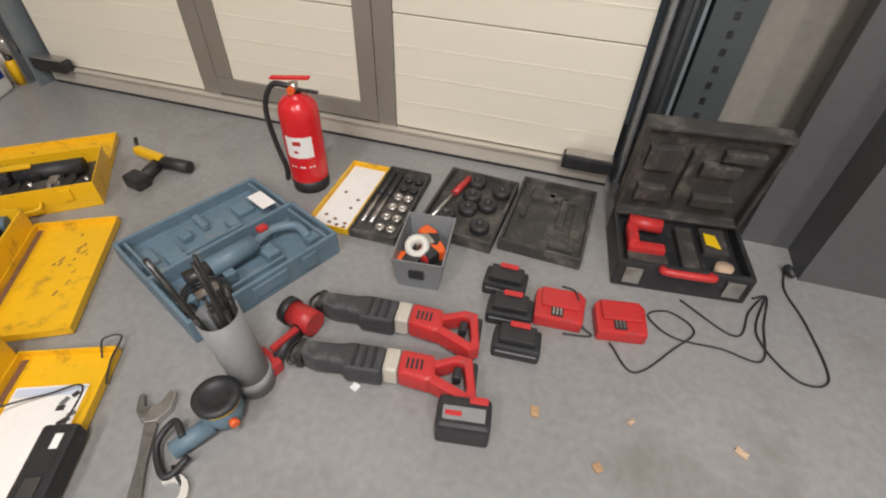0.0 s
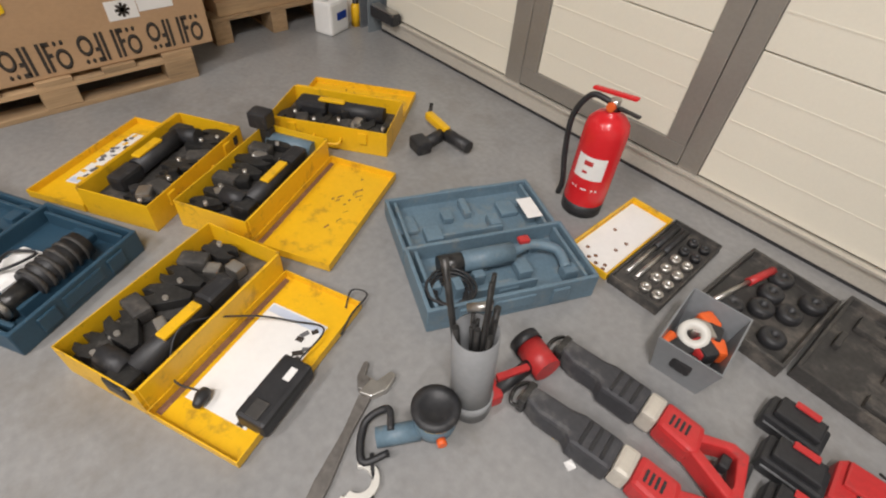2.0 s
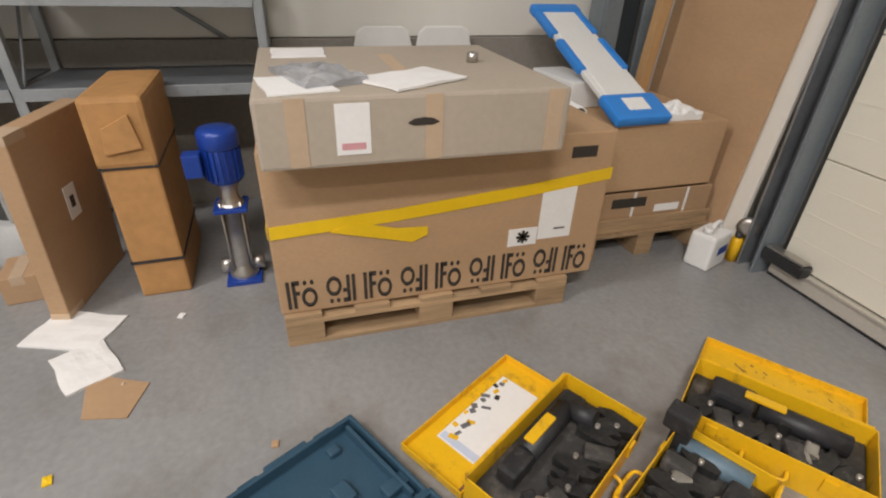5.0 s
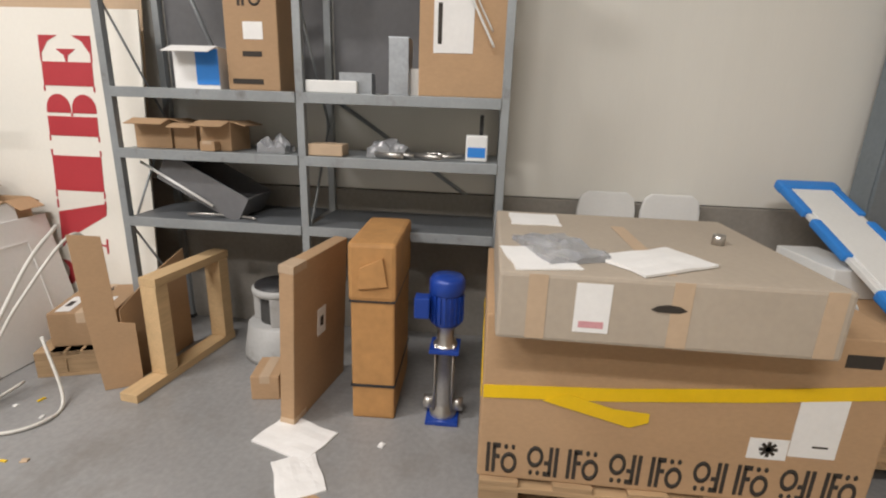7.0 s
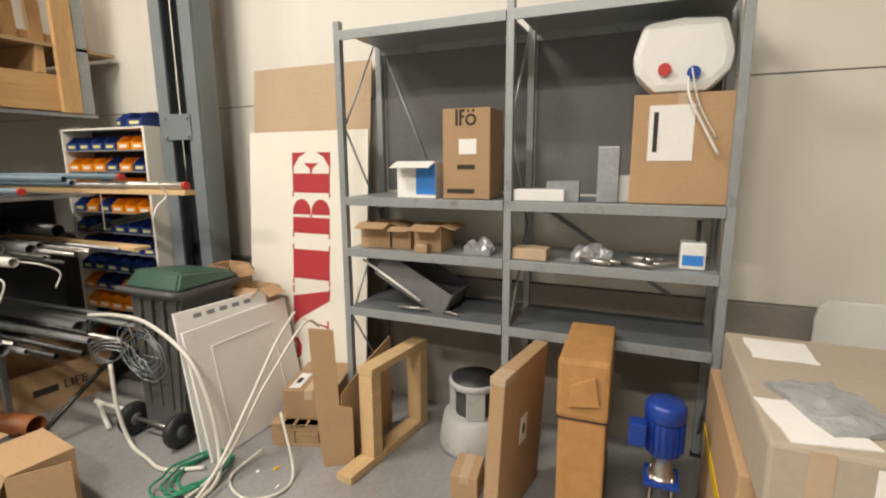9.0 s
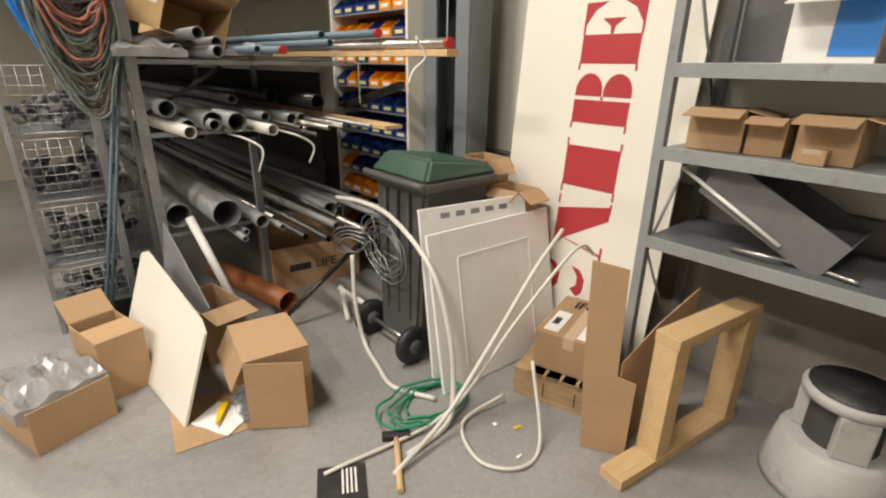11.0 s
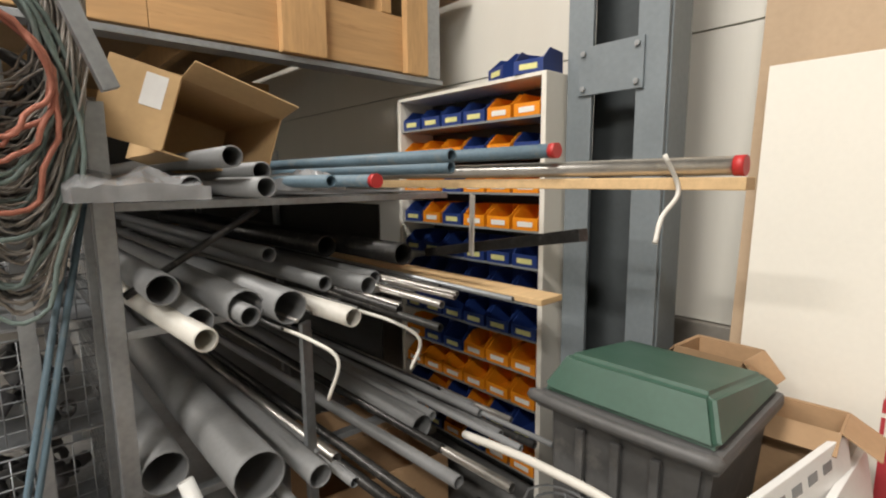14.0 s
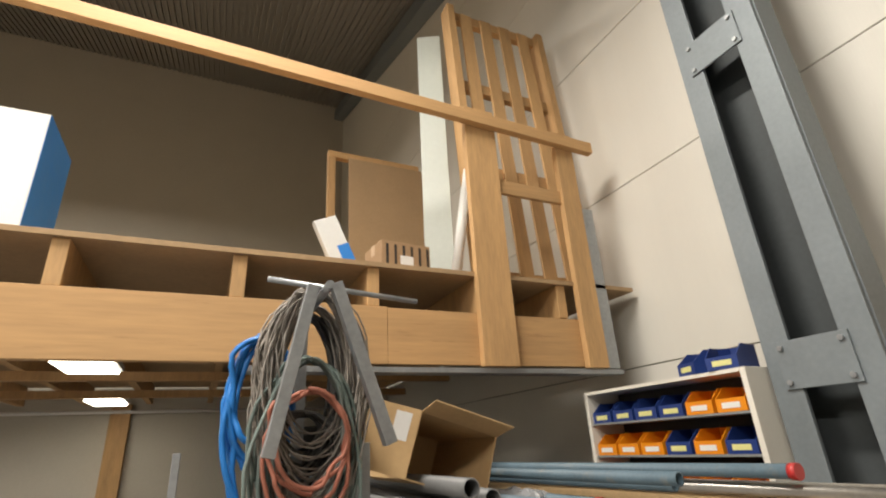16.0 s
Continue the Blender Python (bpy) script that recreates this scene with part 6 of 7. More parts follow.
part("label", bx(0.05, -0.25, 0.082, 0.16, -0.19, 0.084), M_PAPER, tc, "white sticker")
for k in range(5):
    part("cord_loop", sweep(ring(0.045 + 0.008 * k, 24, 0.1, k), 0.005, 6), M_BLACK, tc, "", Matrix.Translation((-0.2, 0.19, 0.06 + 0.008 * k)))

# ---- extinguisher and loose tools ----
e = thing("fire_extinguisher", "red fire extinguisher with a black hose, standing on the floor", "extinguisher", pose(-0.225, 1.94, 0, 0, 0, 0))
part("base_ring", lathe([(0.0, 0), (0.078, 0), (0.08, 0.055), (0, 0.055)], 28), M_BLACK, e)
part("cylinder", lathe([(0.08, 0.056), (0.08, 0.35), (0.074, 0.385), (0.05, 0.412), (0.024, 0.422), (0.024, 0.432)], 32), M_EXT, e)
own = bmesh.new()
for k in range(9):
    a0, a1 = radians(-115 + k * 9), radians(-115 + (k + 1) * 9)
    v = [own.verts.new((0.0806 * math.cos(a), 0.0806 * math.sin(a), z)) for a, z in ((a0, 0.18), (a1, 0.18), (a1, 0.275), (a0, 0.275))]
    own.faces.new(v)
lb = part("label", own, M_PAPER, e, "white instruction label")
for z, r_ in ((0.25, 0.012), (0.21, 0.007)):
    own = bmesh.new()
    for k in range(4):
        a0, a1 = radians(-92 + k * r_ * 500), radians(-92 + (k + 1) * r_ * 500)
        own.faces.new([own.verts.new((0.0811 * math.cos(a), 0.0811 * math.sin(a), zz)) for a, zz in ((a0, z - r_), (a1, z - r_), (a1, z + r_ * 0.6), (a0, z + r_ * 0.6))])
    part("print_mark", own, M_RED, lb)
for k in range(3):
    a0 = radians(-110 + 28 * k)
    own = bmesh.new()
    own.faces.new([own.verts.new((0.0806 * math.cos(a), 0.0806 * math.sin(a), zz)) for a, zz in ((a0, 0.132), (a0 + 0.3, 0.132), (a0 + 0.3, 0.138), (a0, 0.138))])
    part("print_mark", own, M_PAPER, e)
part("valve", sweep([(0, 0, 0.43), (0, 0, 0.47)], 0.018, 12), M_STEEL, e)
part("lever", bx(-0.03, -0.012, 0.468, 0.14, 0.012, 0.48, 0.004), M_EXT, e, "red squeeze lever", Matrix.Translation((0, 0, 0.01)) @ ry(-8))
part("lever", bx(-0.02, -0.009, 0.44, 0.1, 0.009, 0.449, 0.003), M_BLACK, e)
part("gauge", sweep([(0, -0.016, 0.447), (0, -0.03, 0.447)], 0.016, 12), M_ORANGEB, e)
part("hose", sweep(smooth_path([(-0.015, 0, 0.452), (-0.09, -0.01, 0.45), (-0.135, -0.02, 0.35), (-0.125, -0.02, 0.2), (-0.1, -0.02, 0.08), (-0.105, -0.02, 0.015)]), 0.011, 10), M_BLACK, e)

sc = thing("socket_set", "open yellow socket set with chrome sockets in a tray", "socket set", pose(0.078, 1.9, 0.001, 0, 0, 0))
part("lid", tray(0.18, 0.46, 0.03, 0.006, 0.002), M_YELLOW, sc, "", Matrix.Translation((-0.092, 0, 0)))
part("lining", bx(-0.172, -0.215, 0.0065, -0.016, 0.215, 0.0085), M_PAPER, sc, "white stained lid lining")
for k in range(9):
    part("stain", lathe([(0, 0), (0.008, 0), (0.008, 0.001), (0, 0.001)], 10), M_RUST, sc, "", Matrix.Translation((random.uniform(-0.16, -0.03), random.uniform(-0.2, 0.1), 0.0087)))
part("tray", tray(0.19, 0.46, 0.04, 0.007, 0.002, None, 0.022), M_DUSTY, sc, "", Matrix.Translation((0.1, 0, 0)))
for k in range(6):
    for x in (0.115, 0.16):
        part("socket", lathe([(0.009, 0), (0.019, 0), (0.019, 0.02), (0.009, 0.02), (0.009, 0)], 14), M_STEEL if (k < 4) else M_BLACK, sc, "", Matrix.Translation((x, -0.18 + 0.068 * k, 0.0225)))
for x in (0.035, 0.07):
    part("ratchet_bar", sweep([(x, -0.17, 0.035), (x, 0.02, 0.035)], 0.009, 10), M_STEEL, sc)
    part("ratchet_grip", sweep([(x, 0.02, 0.035), (x, 0.19, 0.035)], 0.013, 10), M_BLACK, sc)


def black_tray(m, sx, sy, label):
    t = thing("case_tray", label, "tool case", m, "black tool case halves")
    part("shell", tray(sx, sy, 0.055, 0.012, 0.004, None, 0.022), M_DUSTY, t)
    return t


t2 = black_tray(pose(0.495, 1.97, 0.001, 0, 0, -4), 0.31, 0.43, "black case half holding round dies and a red-handled tool")
for x, y in ((-0.07, -0.1), (0.08, -0.12), (0.07, 0.02), (-0.01, 0.06), (0.0, -0.03), (0.1, 0.13), (-0.02, 0.16)):
    part("die", lathe([(0.012, 0), (0.036, 0), (0.04, 0.008), (0.04, 0.026), (0.034, 0.034), (0.012, 0.034), (0.012, 0)], 18), M_BLACK, t2, "", Matrix.Translation((x, y, 0.0225)))
part("tool_bar", sweep([(-0.11, -0.16, 0.06), (-0.08, 0.02, 0.06)], 0.009, 10), M_STEEL, t2)
part("tool_grip", sweep([(-0.08, 0.02, 0.06), (-0.055, 0.15, 0.06)], 0.014, 10), M_RED, t2, "red grip")
t3 = black_tray(pose(0.825, 2.0, 0.001, 0, 0, -3), 0.32, 0.45, "empty dusty black case half with moulded hollows")
for x0, y0, x1, y1 in ((-0.1, 0.1, 0.0, 0.17), (0.03, -0.05, 0.06, 0.14), (0.09, -0.1, 0.13, 0.08), (-0.03, 0.12, 0.1, 0.15), (0.02, -0.18, 0.12, -0.13), (-0.12, -0.03, -0.1, 0.05)):
    part("moulding", bx(x0, y0, 0.021, x1, y1, 0.045, 0.005), M_DUSTY, t3)

mk = thing("tool_case", "open black plastic tool case standing with its lid up", "tool case", pose(1.3, 1.92, 0.001, 0, 0, 6))
part("body", tray(0.46, 0.32, 0.12, 0.018, 0.006, None, 0.07), M_BLACK, mk)
lidm = Matrix.Translation((0, 0.155, 0.115)) @ Matrix.Rotation(radians(98), 4, "X") @ Matrix.Translation((0, 0.21, -0.03))
ld = part("lid", tray(0.46, 0.42, 0.07, 0.016, 0.006, None, 0.03), M_DUSTY, mk, "dusty moulded lid standing open", lidm)
for x0, y0, x1, y1 in ((-0.19, 0.02, -0.08, 0.12), (-0.05, -0.1, -0.03, 0.12), (0.0, 0.02, 0.13, 0.07), (0.02, -0.13, 0.16, -0.08), (-0.18, -0.13, -0.08, -0.06), (0.05, 0.09, 0.18, 0.13)):
    part("moulding", bx(x0, y0, 0.03, x1, y1, 0.062, 0.006), M_DUSTY, ld, "", lidm)
for x0, y0, x1, y1 in ((0.0, -0.12, 0.06, 0.1), (0.09, -0.02, 0.18, 0.12), (-0.19, -0.13, -0.05, -0.07)):
    part("moulding", bx(x0, y0, 0.068, x1, y1, 0.1, 0.008), M_DUSTY, mk)
part("handle", sweep(smooth_path([(-0.08, -0.16, 0.11), (-0.07, -0.19, 0.125), (0.07, -0.19, 0.125), (0.08, -0.16, 0.11)]), 0.014, 10), M_RED, mk, "red carrying handle")
for x in (-0.17, 0.17):
    part("latch", bx(x - 0.03, -0.172, 0.03, x + 0.03, -0.161, 0.1, 0.004), M_STEEL, mk)
part("yellow_tag", prism([(0, 0), (0.05, -0.02), (0.04, 0.05), (0.0, 0.06)], 0.1, 0.104), M_YTAPE, mk, "", Matrix.Translation((0.1, 0.02, 0)))
part("roll", lathe([(0, 0.07), (0.03, 0.07), (0.03, 0.11), (0, 0.11)], 16), M_CARDLT, mk, "", Matrix.Translation((0.14, -0.1, 0)))
dr = part("drill_shell", sweep([(-0.18, 0.07, 0.12), (-0.06, 0.06, 0.12)], 0.028, 12), M_RED, mk, "red drill housing")
part("drill_grip", bx(-0.19, -0.06, 0.09, -0.15, 0.05, 0.135, 0.012), M_RED, dr)
part("drill_foot", bx(-0.19, -0.08, 0.09, -0.06, -0.04, 0.125, 0.01), M_RED, dr)


def recip_saw(m, battery, label):
    s = thing("reciprocating_saw", label, "power saw", m, "red saws")
    part("blade_clamp", sweep([(-0.26, 0, 0.045), (-0.22, 0, 0.045)], 0.016, 10), M_STEEL, s)
    part("shoe", bx(-0.255, -0.03, 0.02, -0.235, 0.035, 0.07, 0.006), M_DARKSTEEL, s)
    own = prism([(-0.24, -0.018), (-0.2, -0.03), (-0.13, -0.028), (-0.115, -0.045), (-0.02, -0.045), (-0.02, 0.036), (-0.115, 0.038), (-0.14, 0.03), (-0.24, 0.026)], 0.01, 0.075, 0.01)
    part("gear_boot", own, M_BOOT, s, "black rubber front boot")
    for k in range(3):
        part("boot_ridge", bx(-0.1 + 0.025 * k, -0.035, 0.0745, -0.092 + 0.025 * k, 0.03, 0.079, 0.001), M_BLACK, s)
    part("guard_loop", sweep(smooth_path([(-0.235, -0.02, 0.04), (-0.265, -0.035, 0.05), (-0.275, 0.0, 0.055), (-0.26, 0.035, 0.05), (-0.235, 0.025, 0.04)]), 0.005, 8), M_DARKSTEEL, s)
    part("collar", bx(-0.02, -0.036, 0.012, 0.02, 0.036, 0.076, 0.01), M_ALU, s, "grey metal collar")
    own = prism([(0.02, -0.036), (0.1, -0.05), (0.12, -0.035), (0.11, 0.03), (0.02, 0.037)], 0.012, 0.076, 0.012)
    part("motor_housing", own, M_RED, s)
    own = prism([(0.1, 0.015), (0.17, 0.045), (0.205, 0.04), (0.225, -0.07), (0.2, -0.09), (0.19, -0.085), (0.2, -0.05), (0.185, 0.018), (0.165, 0.022), (0.11, -0.006)], 0.018, 0.07, 0.006)
    part("grip", own, M_RED, s)
    own = prism([(0.1, -0.045), (0.2, -0.09), (0.205, -0.065), (0.11, -0.02)], 0.016, 0.072, 0.006)
    part("grip_bridge", own, M_RED, s)
    part("grip_rubber", bx(0.203, -0.06, 0.022, 0.222, 0.03, 0.066, 0.008), M_BLACK, s)
    part("trigger", bx(0.16, -0.02, 0.03, 0.182, 0.015, 0.06, 0.006), M_BLACK, s)
    for k in range(4):
        part("vent", bx(0.04 + 0.012 * k, -0.02, 0.0765, 0.046 + 0.012 * k, 0.01, 0.078), M_BLACK, s)
    if battery:
        b_ = part("battery", bx(0.135, -0.165, 0.0, 0.265, -0.08, 0.085, 0.012), M_BLACK, s, "black battery pack")
        part("battery_label", bx(0.15, -0.145, 0.0855, 0.25, -0.11, 0.0863), M_GREYPL, b_)
        part("battery_mark", bx(0.155, -0.135, 0.0865, 0.195, -0.122, 0.0872), M_RED, b_)
        part("battery_clip", bx(0.21, -0.1, 0.0855, 0.255, -0.082, 0.091, 0.002), M_RED, b_)
    return s


recip_saw(pose(0.445, 1.315, 0, 0, 0, 6) @ Matrix.Scale(1.14, 4), False, "red and black reciprocating saw without battery")
recip_saw(pose(0.475, 1.135, 0, 0, 0, 9) @ Matrix.Scale(1.14, 4), True, "red and black reciprocating saw with a battery")


def battery(m):
    b_ = thing("battery_pack", "black power tool battery with a red top clip", "battery", m, "loose batteries")
    part("body", bx(-0.065, -0.04, 0, 0.065, 0.04, 0.05, 0.01), M_BLACK, b_)
    part("terminal_block", bx(-0.05, -0.025, 0.0505, 0.05, 0.035, 0.068, 0.006), M_BLACK, b_)
    part("clip", bx(-0.025, 0.02, 0.069, 0.03, 0.038, 0.075, 0.003), M_RED, b_, "red release clip")
    part("stripe", bx(-0.055, -0.0415, 0.03, 0.055, -0.0405, 0.036), M_GREYPL, b_)
    return b_


bb = battery(pose(0.725, 1.59, 0, 0, 0, 0) @ Matrix.Scale(1.16, 4))
copy_thing(bb, pose(0.765, 1.468, 0, 0, 0, 4))
copy_thing(bb, pose(0.812, 1.345, 0, 0, 0, 4))


def charger_red(m, sx, label):
    c = thing("battery_charger", label, "charger", m, "red chargers")
    part("body", prism([(-sx / 2, -0.07), (sx / 2 - 0.01, -0.07), (sx / 2, 0.05), (sx / 2 - 0.02, 0.07), (-sx / 2 + 0.02, 0.07), (-sx / 2, 0.05)], 0, 0.05, 0.01), M_RED, c)
    part("raised_dock", bx(-sx / 2 + 0.02, -0.02, 0.05, sx / 2 - 0.02, 0.06, 0.062, 0.006), M_RED, c)
    part("contact_well", bx(-0.03, -0.055, 0.0505, 0.01, -0.01, 0.053), M_BLACK, c)
    for k in range(3):
        part("contact_pin", bx(-0.025 + 0.012 * k, -0.05, 0.0532, -0.019 + 0.012 * k, -0.02, 0.056), M_STEEL, c)
    return c


charger_red(pose(0.925, 1.535, 0, 0, 0, 4), 0.17, "red battery charger on the floor")
charger_red(pose(1.125, 1.545, 0, 0, 0, 10), 0.17, "red battery charger with a black cord")
for pts in (((1.1, 1.46, 0.006), (1.18, 1.37, 0.006), (1.3, 1.5, 0.006), (1.37, 1.6, 0.006), (1.29, 1.66, 0.006), (1.22, 1.62, 0.006), (1.3, 1.55, 0.006), (1.45, 1.55, 0.006), (1.57, 1.54, 0.006), (1.6, 1.7, 0.006), (1.63, 1.84, 0.006), (1.58, 1.82, 0.006)),
            ((1.33, 1.73, 0.006), (1.5, 1.62, 0.006), (1.56, 1.75, 0.006), (1.62, 1.83, 0.01), (1.57, 1.65, 0.006), (1.66, 1.5, 0.006), (1.76, 1.53, 0.006), (1.74, 1.75, 0.006), (1.7, 1.9, 0.006), (1.72, 2.02, 0.01)),
            ((0.92, 1.62, 0.05), (0.97, 1.58, 0.07), (1.0, 1.5, 0.02), (1.04, 1.47, 0.006), (0.95, 1.45, 0.006))):
    solid("power_cable", sweep(smooth_path(pts, 8), 0.0035, 6), M_BLACK, "black power cord lying on the floor", "cable", "", "power cords")
solid("mains_plug", lathe([(0, 0), (0.014, 0), (0.02, 0.02), (0.01, 0.05), (0, 0.055)], 12), M_BLACK, "black mains plug on the floor", "plug", m=pose(1.72, 2.02, 0.02, 90, 0, 20))

fl = thing("work_light", "red and black cordless work light on the floor", "work light", pose(0.125, 1.14, 0, 0, 0, -20))
part("head", sweep([(-0.055, 0.07, 0.05), (0.035, 0.08, 0.05)], 0.042, 16), M_RED, fl)
part("lens_ring", sweep([(-0.085, 0.067, 0.05), (-0.055, 0.07, 0.05)], 0.046, 16), M_BLACK, fl)
part("grip", sweep([(0.0, 0.04, 0.045), (0.03, -0.08, 0.03)], 0.02, 12), M_BLACK, fl)
part("grip_stripe", bx(0.0, -0.07, 0.048, 0.02, 0.03, 0.066, 0.004), M_RED, fl)
part("foot", bx(-0.03, -0.13, 0, 0.06, -0.07, 0.05, 0.01), M_RED, fl)

tb = thing("parts_tub", "grey open plastic tub full of small tool parts", "tub", pose(0.42, 1.6, 0, 0, 0, 6))
own = tray(0.18, 0.26, 0.15, 0.005)
for v_ in own.verts:
    v_.co.x *= 0.78 + 0.22 * v_.co.z / 0.15
    v_.co.y *= 0.8 + 0.2 * v_.co.z / 0.15
part("shell", own, M_TANKLT, tb)
part("hose_roll", lathe([(0.02, 0), (0.042, 0), (0.045, 0.02), (0.042, 0.04), (0.02, 0.04), (0.02, 0)], 18), M_HOSEW, tb, "round white filter", Matrix.Translation((-0.02, -0.02, 0.11)) @ Matrix.Rotation(0.5, 4, "X"))
for k in range(10):
    tool_lump(tb, random.uniform(-0.06, 0.06), random.uniform(-0.1, 0.1), random.uniform(0.05, 0.1), 0.05, 0.06, 0.05, random.uniform(0, 90), random.choice((M_BLACK, M_BLACK, M_RED, M_ORANGEB, M_STEEL)), "spare_part")

tu = thing("tube_holder", "upright grey plastic pipe holding dark metal rods", "pipe holder", pose(0.1, 0.985, 0, 3, -2, 0))
part("pipe", pipe((0, 0, 0), (0, 0, 0.34), 0.055, 0.004, 28), M_GREYPL, tu)
part("socket_ring", pipe((0, 0, 0.03), (0, 0, 0.075), 0.059, 0.004, 28), M_GREYPL, tu)
part("bottom", lathe([(0, 0.001), (0.05, 0.001), (0.05, 0.006), (0, 0.006)], 20), M_GREYPL, tu)
rng = random.Random(5)
for k in range(16):
    a, r0 = rng.uniform(0, 6.28), rng.uniform(0.005, 0.04)
    h_ = rng.uniform(0.36, 0.42) if k > 2 else rng.uniform(0.48, 0.56)
    part("metal_rod", sweep([(r0 * 0.6 * math.cos(a), r0 * 0.6 * math.sin(a), 0.01), (r0 * 1.3 * math.cos(a) - (0.05 if k == 0 else 0), r0 * 1.3 * math.sin(a), h_)], 0.005 if k % 3 else 0.008, 8), M_DARKSTEEL, tu)
part("coupling", sweep([(-0.03, 0.0, 0.4), (0.01, 0.03, 0.42)], 0.011, 10), M_STEEL, tu)

w = thing("adjustable_wrench", "worn grey steel adjustable wrench on the floor", "wrench", pose(-0.045, 0.685, 0.001, 0, 0, 119) @ Matrix.Diagonal((1.08, 1.1, 1.2, 1)))
own = prism([(-0.18, -0.01), (-0.165, -0.017), (-0.12, -0.018), (0.0, -0.011), (0.1, -0.016), (0.1, 0.016), (0.0, 0.011), (-0.12, 0.018), (-0.165, 0.017), (-0.18, 0.01)], 0, 0.014, 0.004)
part("handle", own, M_WORN, w)
own = prism([(0.1, -0.016), (0.13, -0.045), (0.175, -0.05), (0.185, -0.035), (0.145, -0.012), (0.145, 0.004), (0.1, 0.016)], 0, 0.02, 0.003)
part("jaw", own, M_STEEL, w)
part("jaw", prism([(0.11, 0.006), (0.148, 0.006), (0.15, 0.022), (0.19, 0.03), (0.185, 0.042), (0.14, 0.04), (0.11, 0.025)], 0, 0.019, 0.003), M_WORN, w)
g = thing("hook_wrench", "pale metal hook spanner on the floor", "spanner", pose(0.07, 0.64, 0.001, 0, 0, 0))
part("hook", prism([(0.05 * math.cos(a), 0.05 * math.sin(a)) for a in [radians(-80 + 23 * k) for k in range(11)]] + [(0.03 * math.cos(a), 0.03 * math.sin(a)) for a in [radians(150 - 23 * k) for k in range(11)]], 0, 0.016, 0.002), M_HOSEW, g)
part("handle", prism([(0.0, -0.05), (0.04, -0.04), (0.1, -0.25), (0.06, -0.26)], 0, 0.014, 0.003), M_HOSEW, g)
sd = thing("sander", "blue electric sander lying upside down with a black pad", "sander", pose(0.09, 0.86, 0, 0, 0, 0))
part("housing", lathe([(0, 0.02), (0.045, 0.025), (0.055, 0.06), (0.055, 0.1), (0.05, 0.105)], 22), M_TEAL, sd)
part("pad_ring", lathe([(0.05, 0.105), (0.058, 0.107), (0.058, 0.113), (0.05, 0.115)], 22), M_YTAPE, sd)
part("pad", lathe([(0.05, 0.115), (0.062, 0.118), (0.062, 0.13), (0.04, 0.133), (0.038, 0.13), (0, 0.13)], 24), M_BLACK, sd, "black sanding pad")
part("grip", sweep([(-0.01, -0.04, 0.045), (-0.07, -0.13, 0.03)], 0.026, 12), M_TEAL, sd)
part("strap", sweep(smooth_path([(-0.05, -0.1, 0.06), (-0.1, -0.07, 0.06), (-0.12, -0.13, 0.03), (-0.05, -0.19, 0.02), (-0.02, -0.13, 0.03)]), 0.01, 6), M_BLACK, sd)
part("lock_button", sweep([(0.05, -0.025, 0.07), (0.065, -0.032, 0.07)], 0.012, 10), M_ORANGEB, sd)
solid("power_cable", sweep(smooth_path([(0.04, 0.7, 0.02), (0.12, 0.64, 0.008), (0.15, 0.56, 0.008), (0.17, 0.45, 0.008), (0.2, 0.3, 0.008)]), 0.0055, 6), M_BLACK, "black sander cord on the floor", "cable", "", "power cords")
d = thing("angle_press", "yellow and black hand tool lying on the floor", "power tool", pose(-0.9, 1.8, 0.001, 0, 0, -10))
part("grip", sweep([(-0.02, 0.02, 0.035), (0.13, 0.05, 0.035)], 0.028, 12), M_BLACK, d)
part("cover", bx(-0.17, 0.0, 0.03, 0.0, 0.04, 0.07, 0.012), M_YELLOW, d, "yellow cover")
part("nose", sweep([(-0.16, 0.02, 0.05), (-0.19, 0.05, 0.09)], 0.009, 8), M_DARKSTEEL, d)
part("lower_grip", sweep([(-0.03, 0.02, 0.03), (0.01, -0.1, 0.03)], 0.026, 12), M_BLACK, d)
part("battery_foot", bx(-0.04, -0.16, 0, 0.05, -0.09, 0.06, 0.012), M_BLACK, d)
j = thing("jerry_can", "white plastic jerry can with a blue label", "canister", pose(-2.25, 2.1, 0, 0, 0, 20))
part("body", bx(-0.065, -0.09, 0, 0.065, 0.09, 0.19, 0.018), M_WHITE, j)
part("label", bx(0.0655, -0.03, 0.08, 0.067, 0.06, 0.125), M_PUMP, j)
part("cap", sweep([(0.0, -0.055, 0.19), (0.0, -0.055, 0.22)], 0.022, 14), M_WHITE, j)
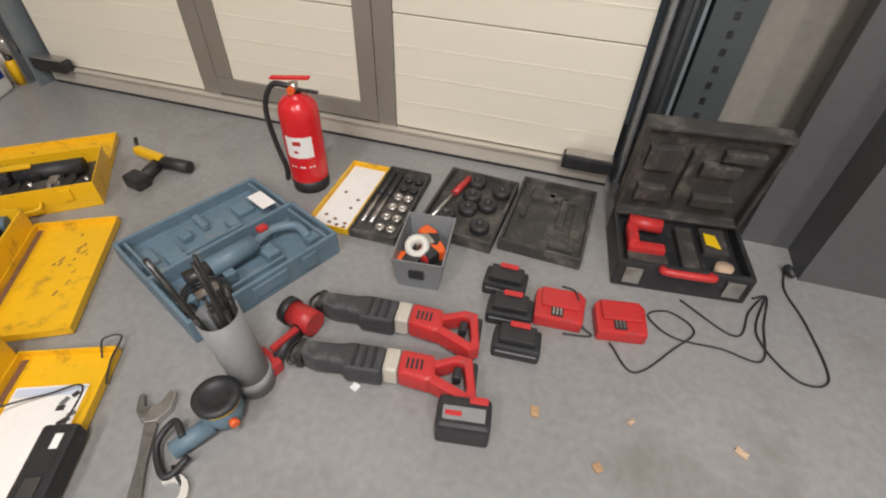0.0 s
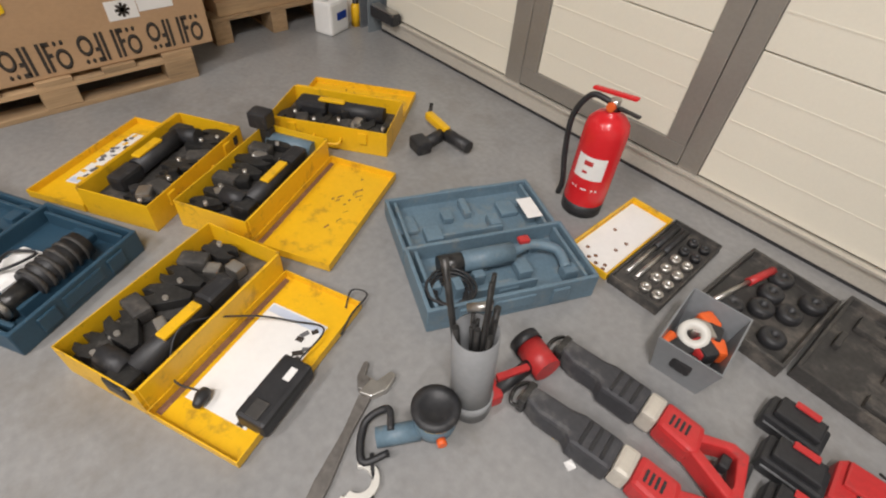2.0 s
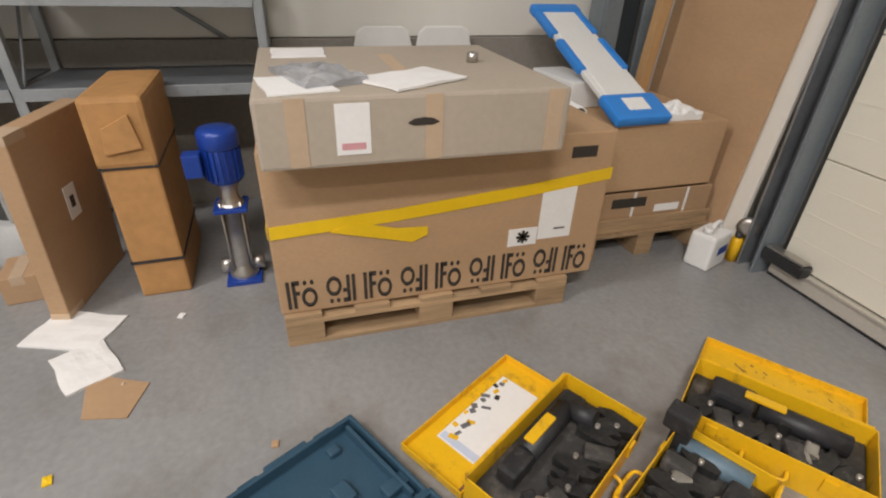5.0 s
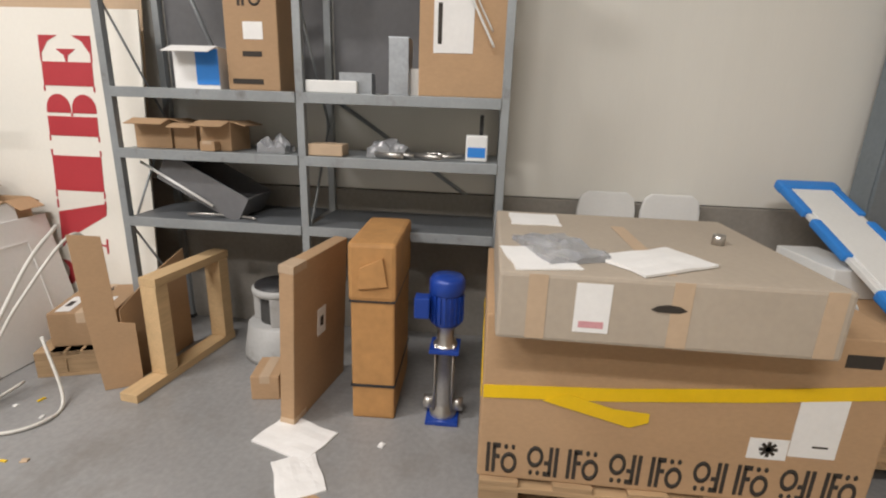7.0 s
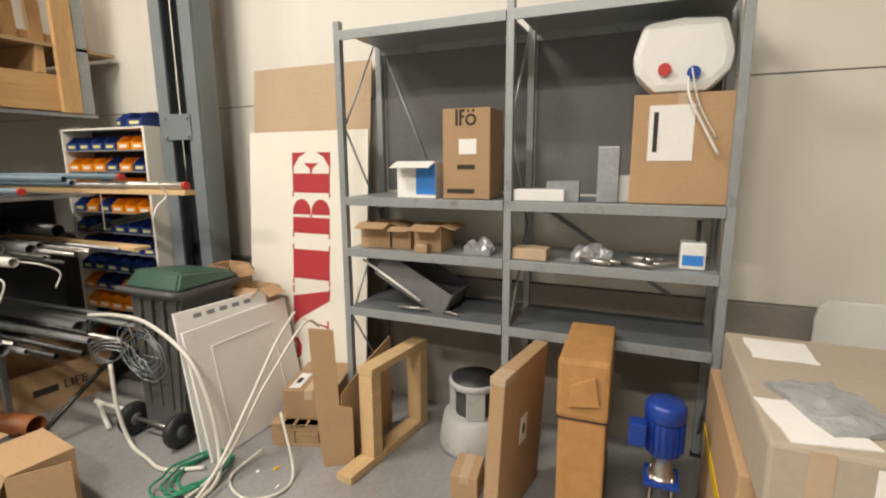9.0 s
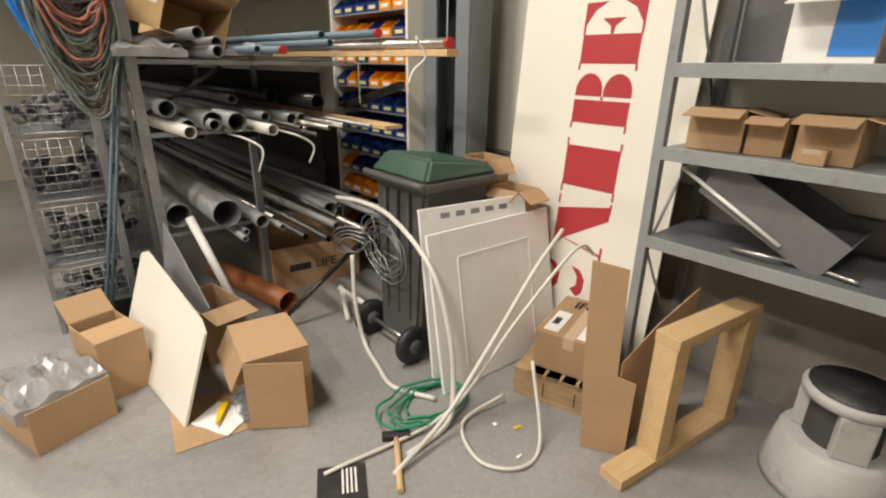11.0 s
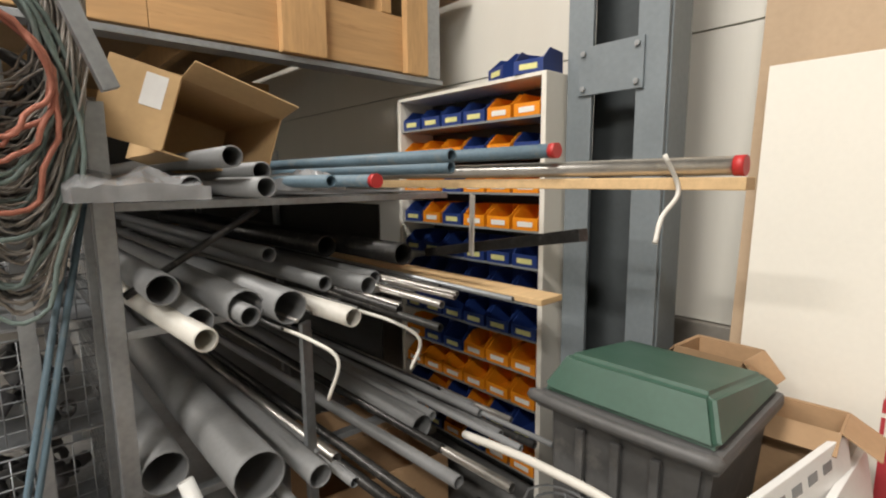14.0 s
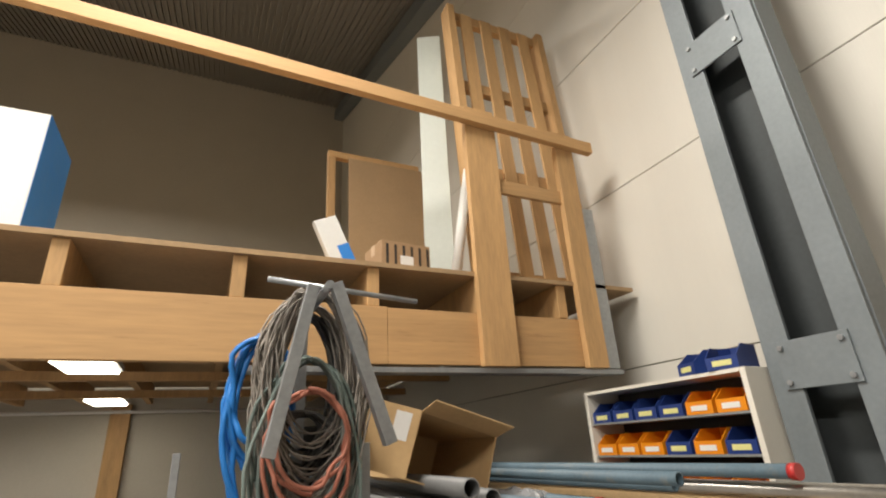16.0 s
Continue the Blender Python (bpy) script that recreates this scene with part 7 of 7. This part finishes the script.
part("handle", sweep(smooth_path([(0, -0.03, 0.19), (0, 0.0, 0.225), (0, 0.05, 0.225), (0, 0.075, 0.185)]), 0.011, 8), M_WHITE, j)
sp_ = thing("spray_can", "yellow spray can beside the door rail", "spray can", pose(-2.24, 2.27, 0))
part("body", lathe([(0, 0), (0.03, 0), (0.03, 0.12), (0.02, 0.135), (0, 0.135)], 18), M_YELLOW, sp_)
part("cap", lathe([(0.018, 0.135), (0.018, 0.16), (0, 0.16)], 14), M_BLACK, sp_)
bm_ = bx(1.58, 1.98, 0, 2.9, 2.4, 1.9)
bmesh.ops.bevel(bm_, geom=[e_ for e_ in bm_.edges if abs(e_.verts[0].co.z - e_.verts[1].co.z) > 1], offset=0.18, segments=8, affect="EDGES")
solid("covered_tank", bm_, M_TANK, "large rounded dark grey tank beside the garage door", "tank")
pr = thing("perforated_post", "dark grey perforated steel post beside the garage door", "post", pose(1.27, 2.33, 0))
part("post", bx(-0.08, -0.03, 0, 0.08, 0.03, 3.0, 0.003), M_COLDARK, pr)
for k in range(20):
    part("slot", bx(-0.01, -0.0325, 0.35 + 0.06 * k, 0.01, -0.0305, 0.375 + 0.06 * k), M_BLACK, pr)


# ---- remaining small things ----
solid("round_bracket", lathe([(0, 0), (0.05, 0), (0.055, 0.02), (0.03, 0.03), (0, 0.03)], 18), M_STEEL, "round grey door fitting beside the rail", "fitting", m=pose(-2.23, 2.3, 0.2, 90, 0, 40))
for x, y, l_ in ((-2.02, -3.72, 0.16), (-2.3, -3.7, 0.14)):
    solid("bent_wire", sweep(smooth_path([(x, y - 0.2, 1.1), (x - 0.05, y, 1.08), (x - 0.09, y + 0.08, 1.03), (x - 0.06, y + 0.07, 1.08 - l_)]), 0.006, 6), M_HOSEW, "bent white plastic tube end hanging from the rack", "tube", "", "bent tubes")
for k in range(10):
    a = (-2.0 - 0.07 * k, -3.75 - 0.05 * (k % 3), 1.12)
    solid("thin_rod", sweep([a, (a[0] + 0.1, -6.0, 1.12)], 0.006, 6), M_STEEL if k % 2 else M_DARKSTEEL, "thin metal rod in the rack", "rod", "", "thin rods")
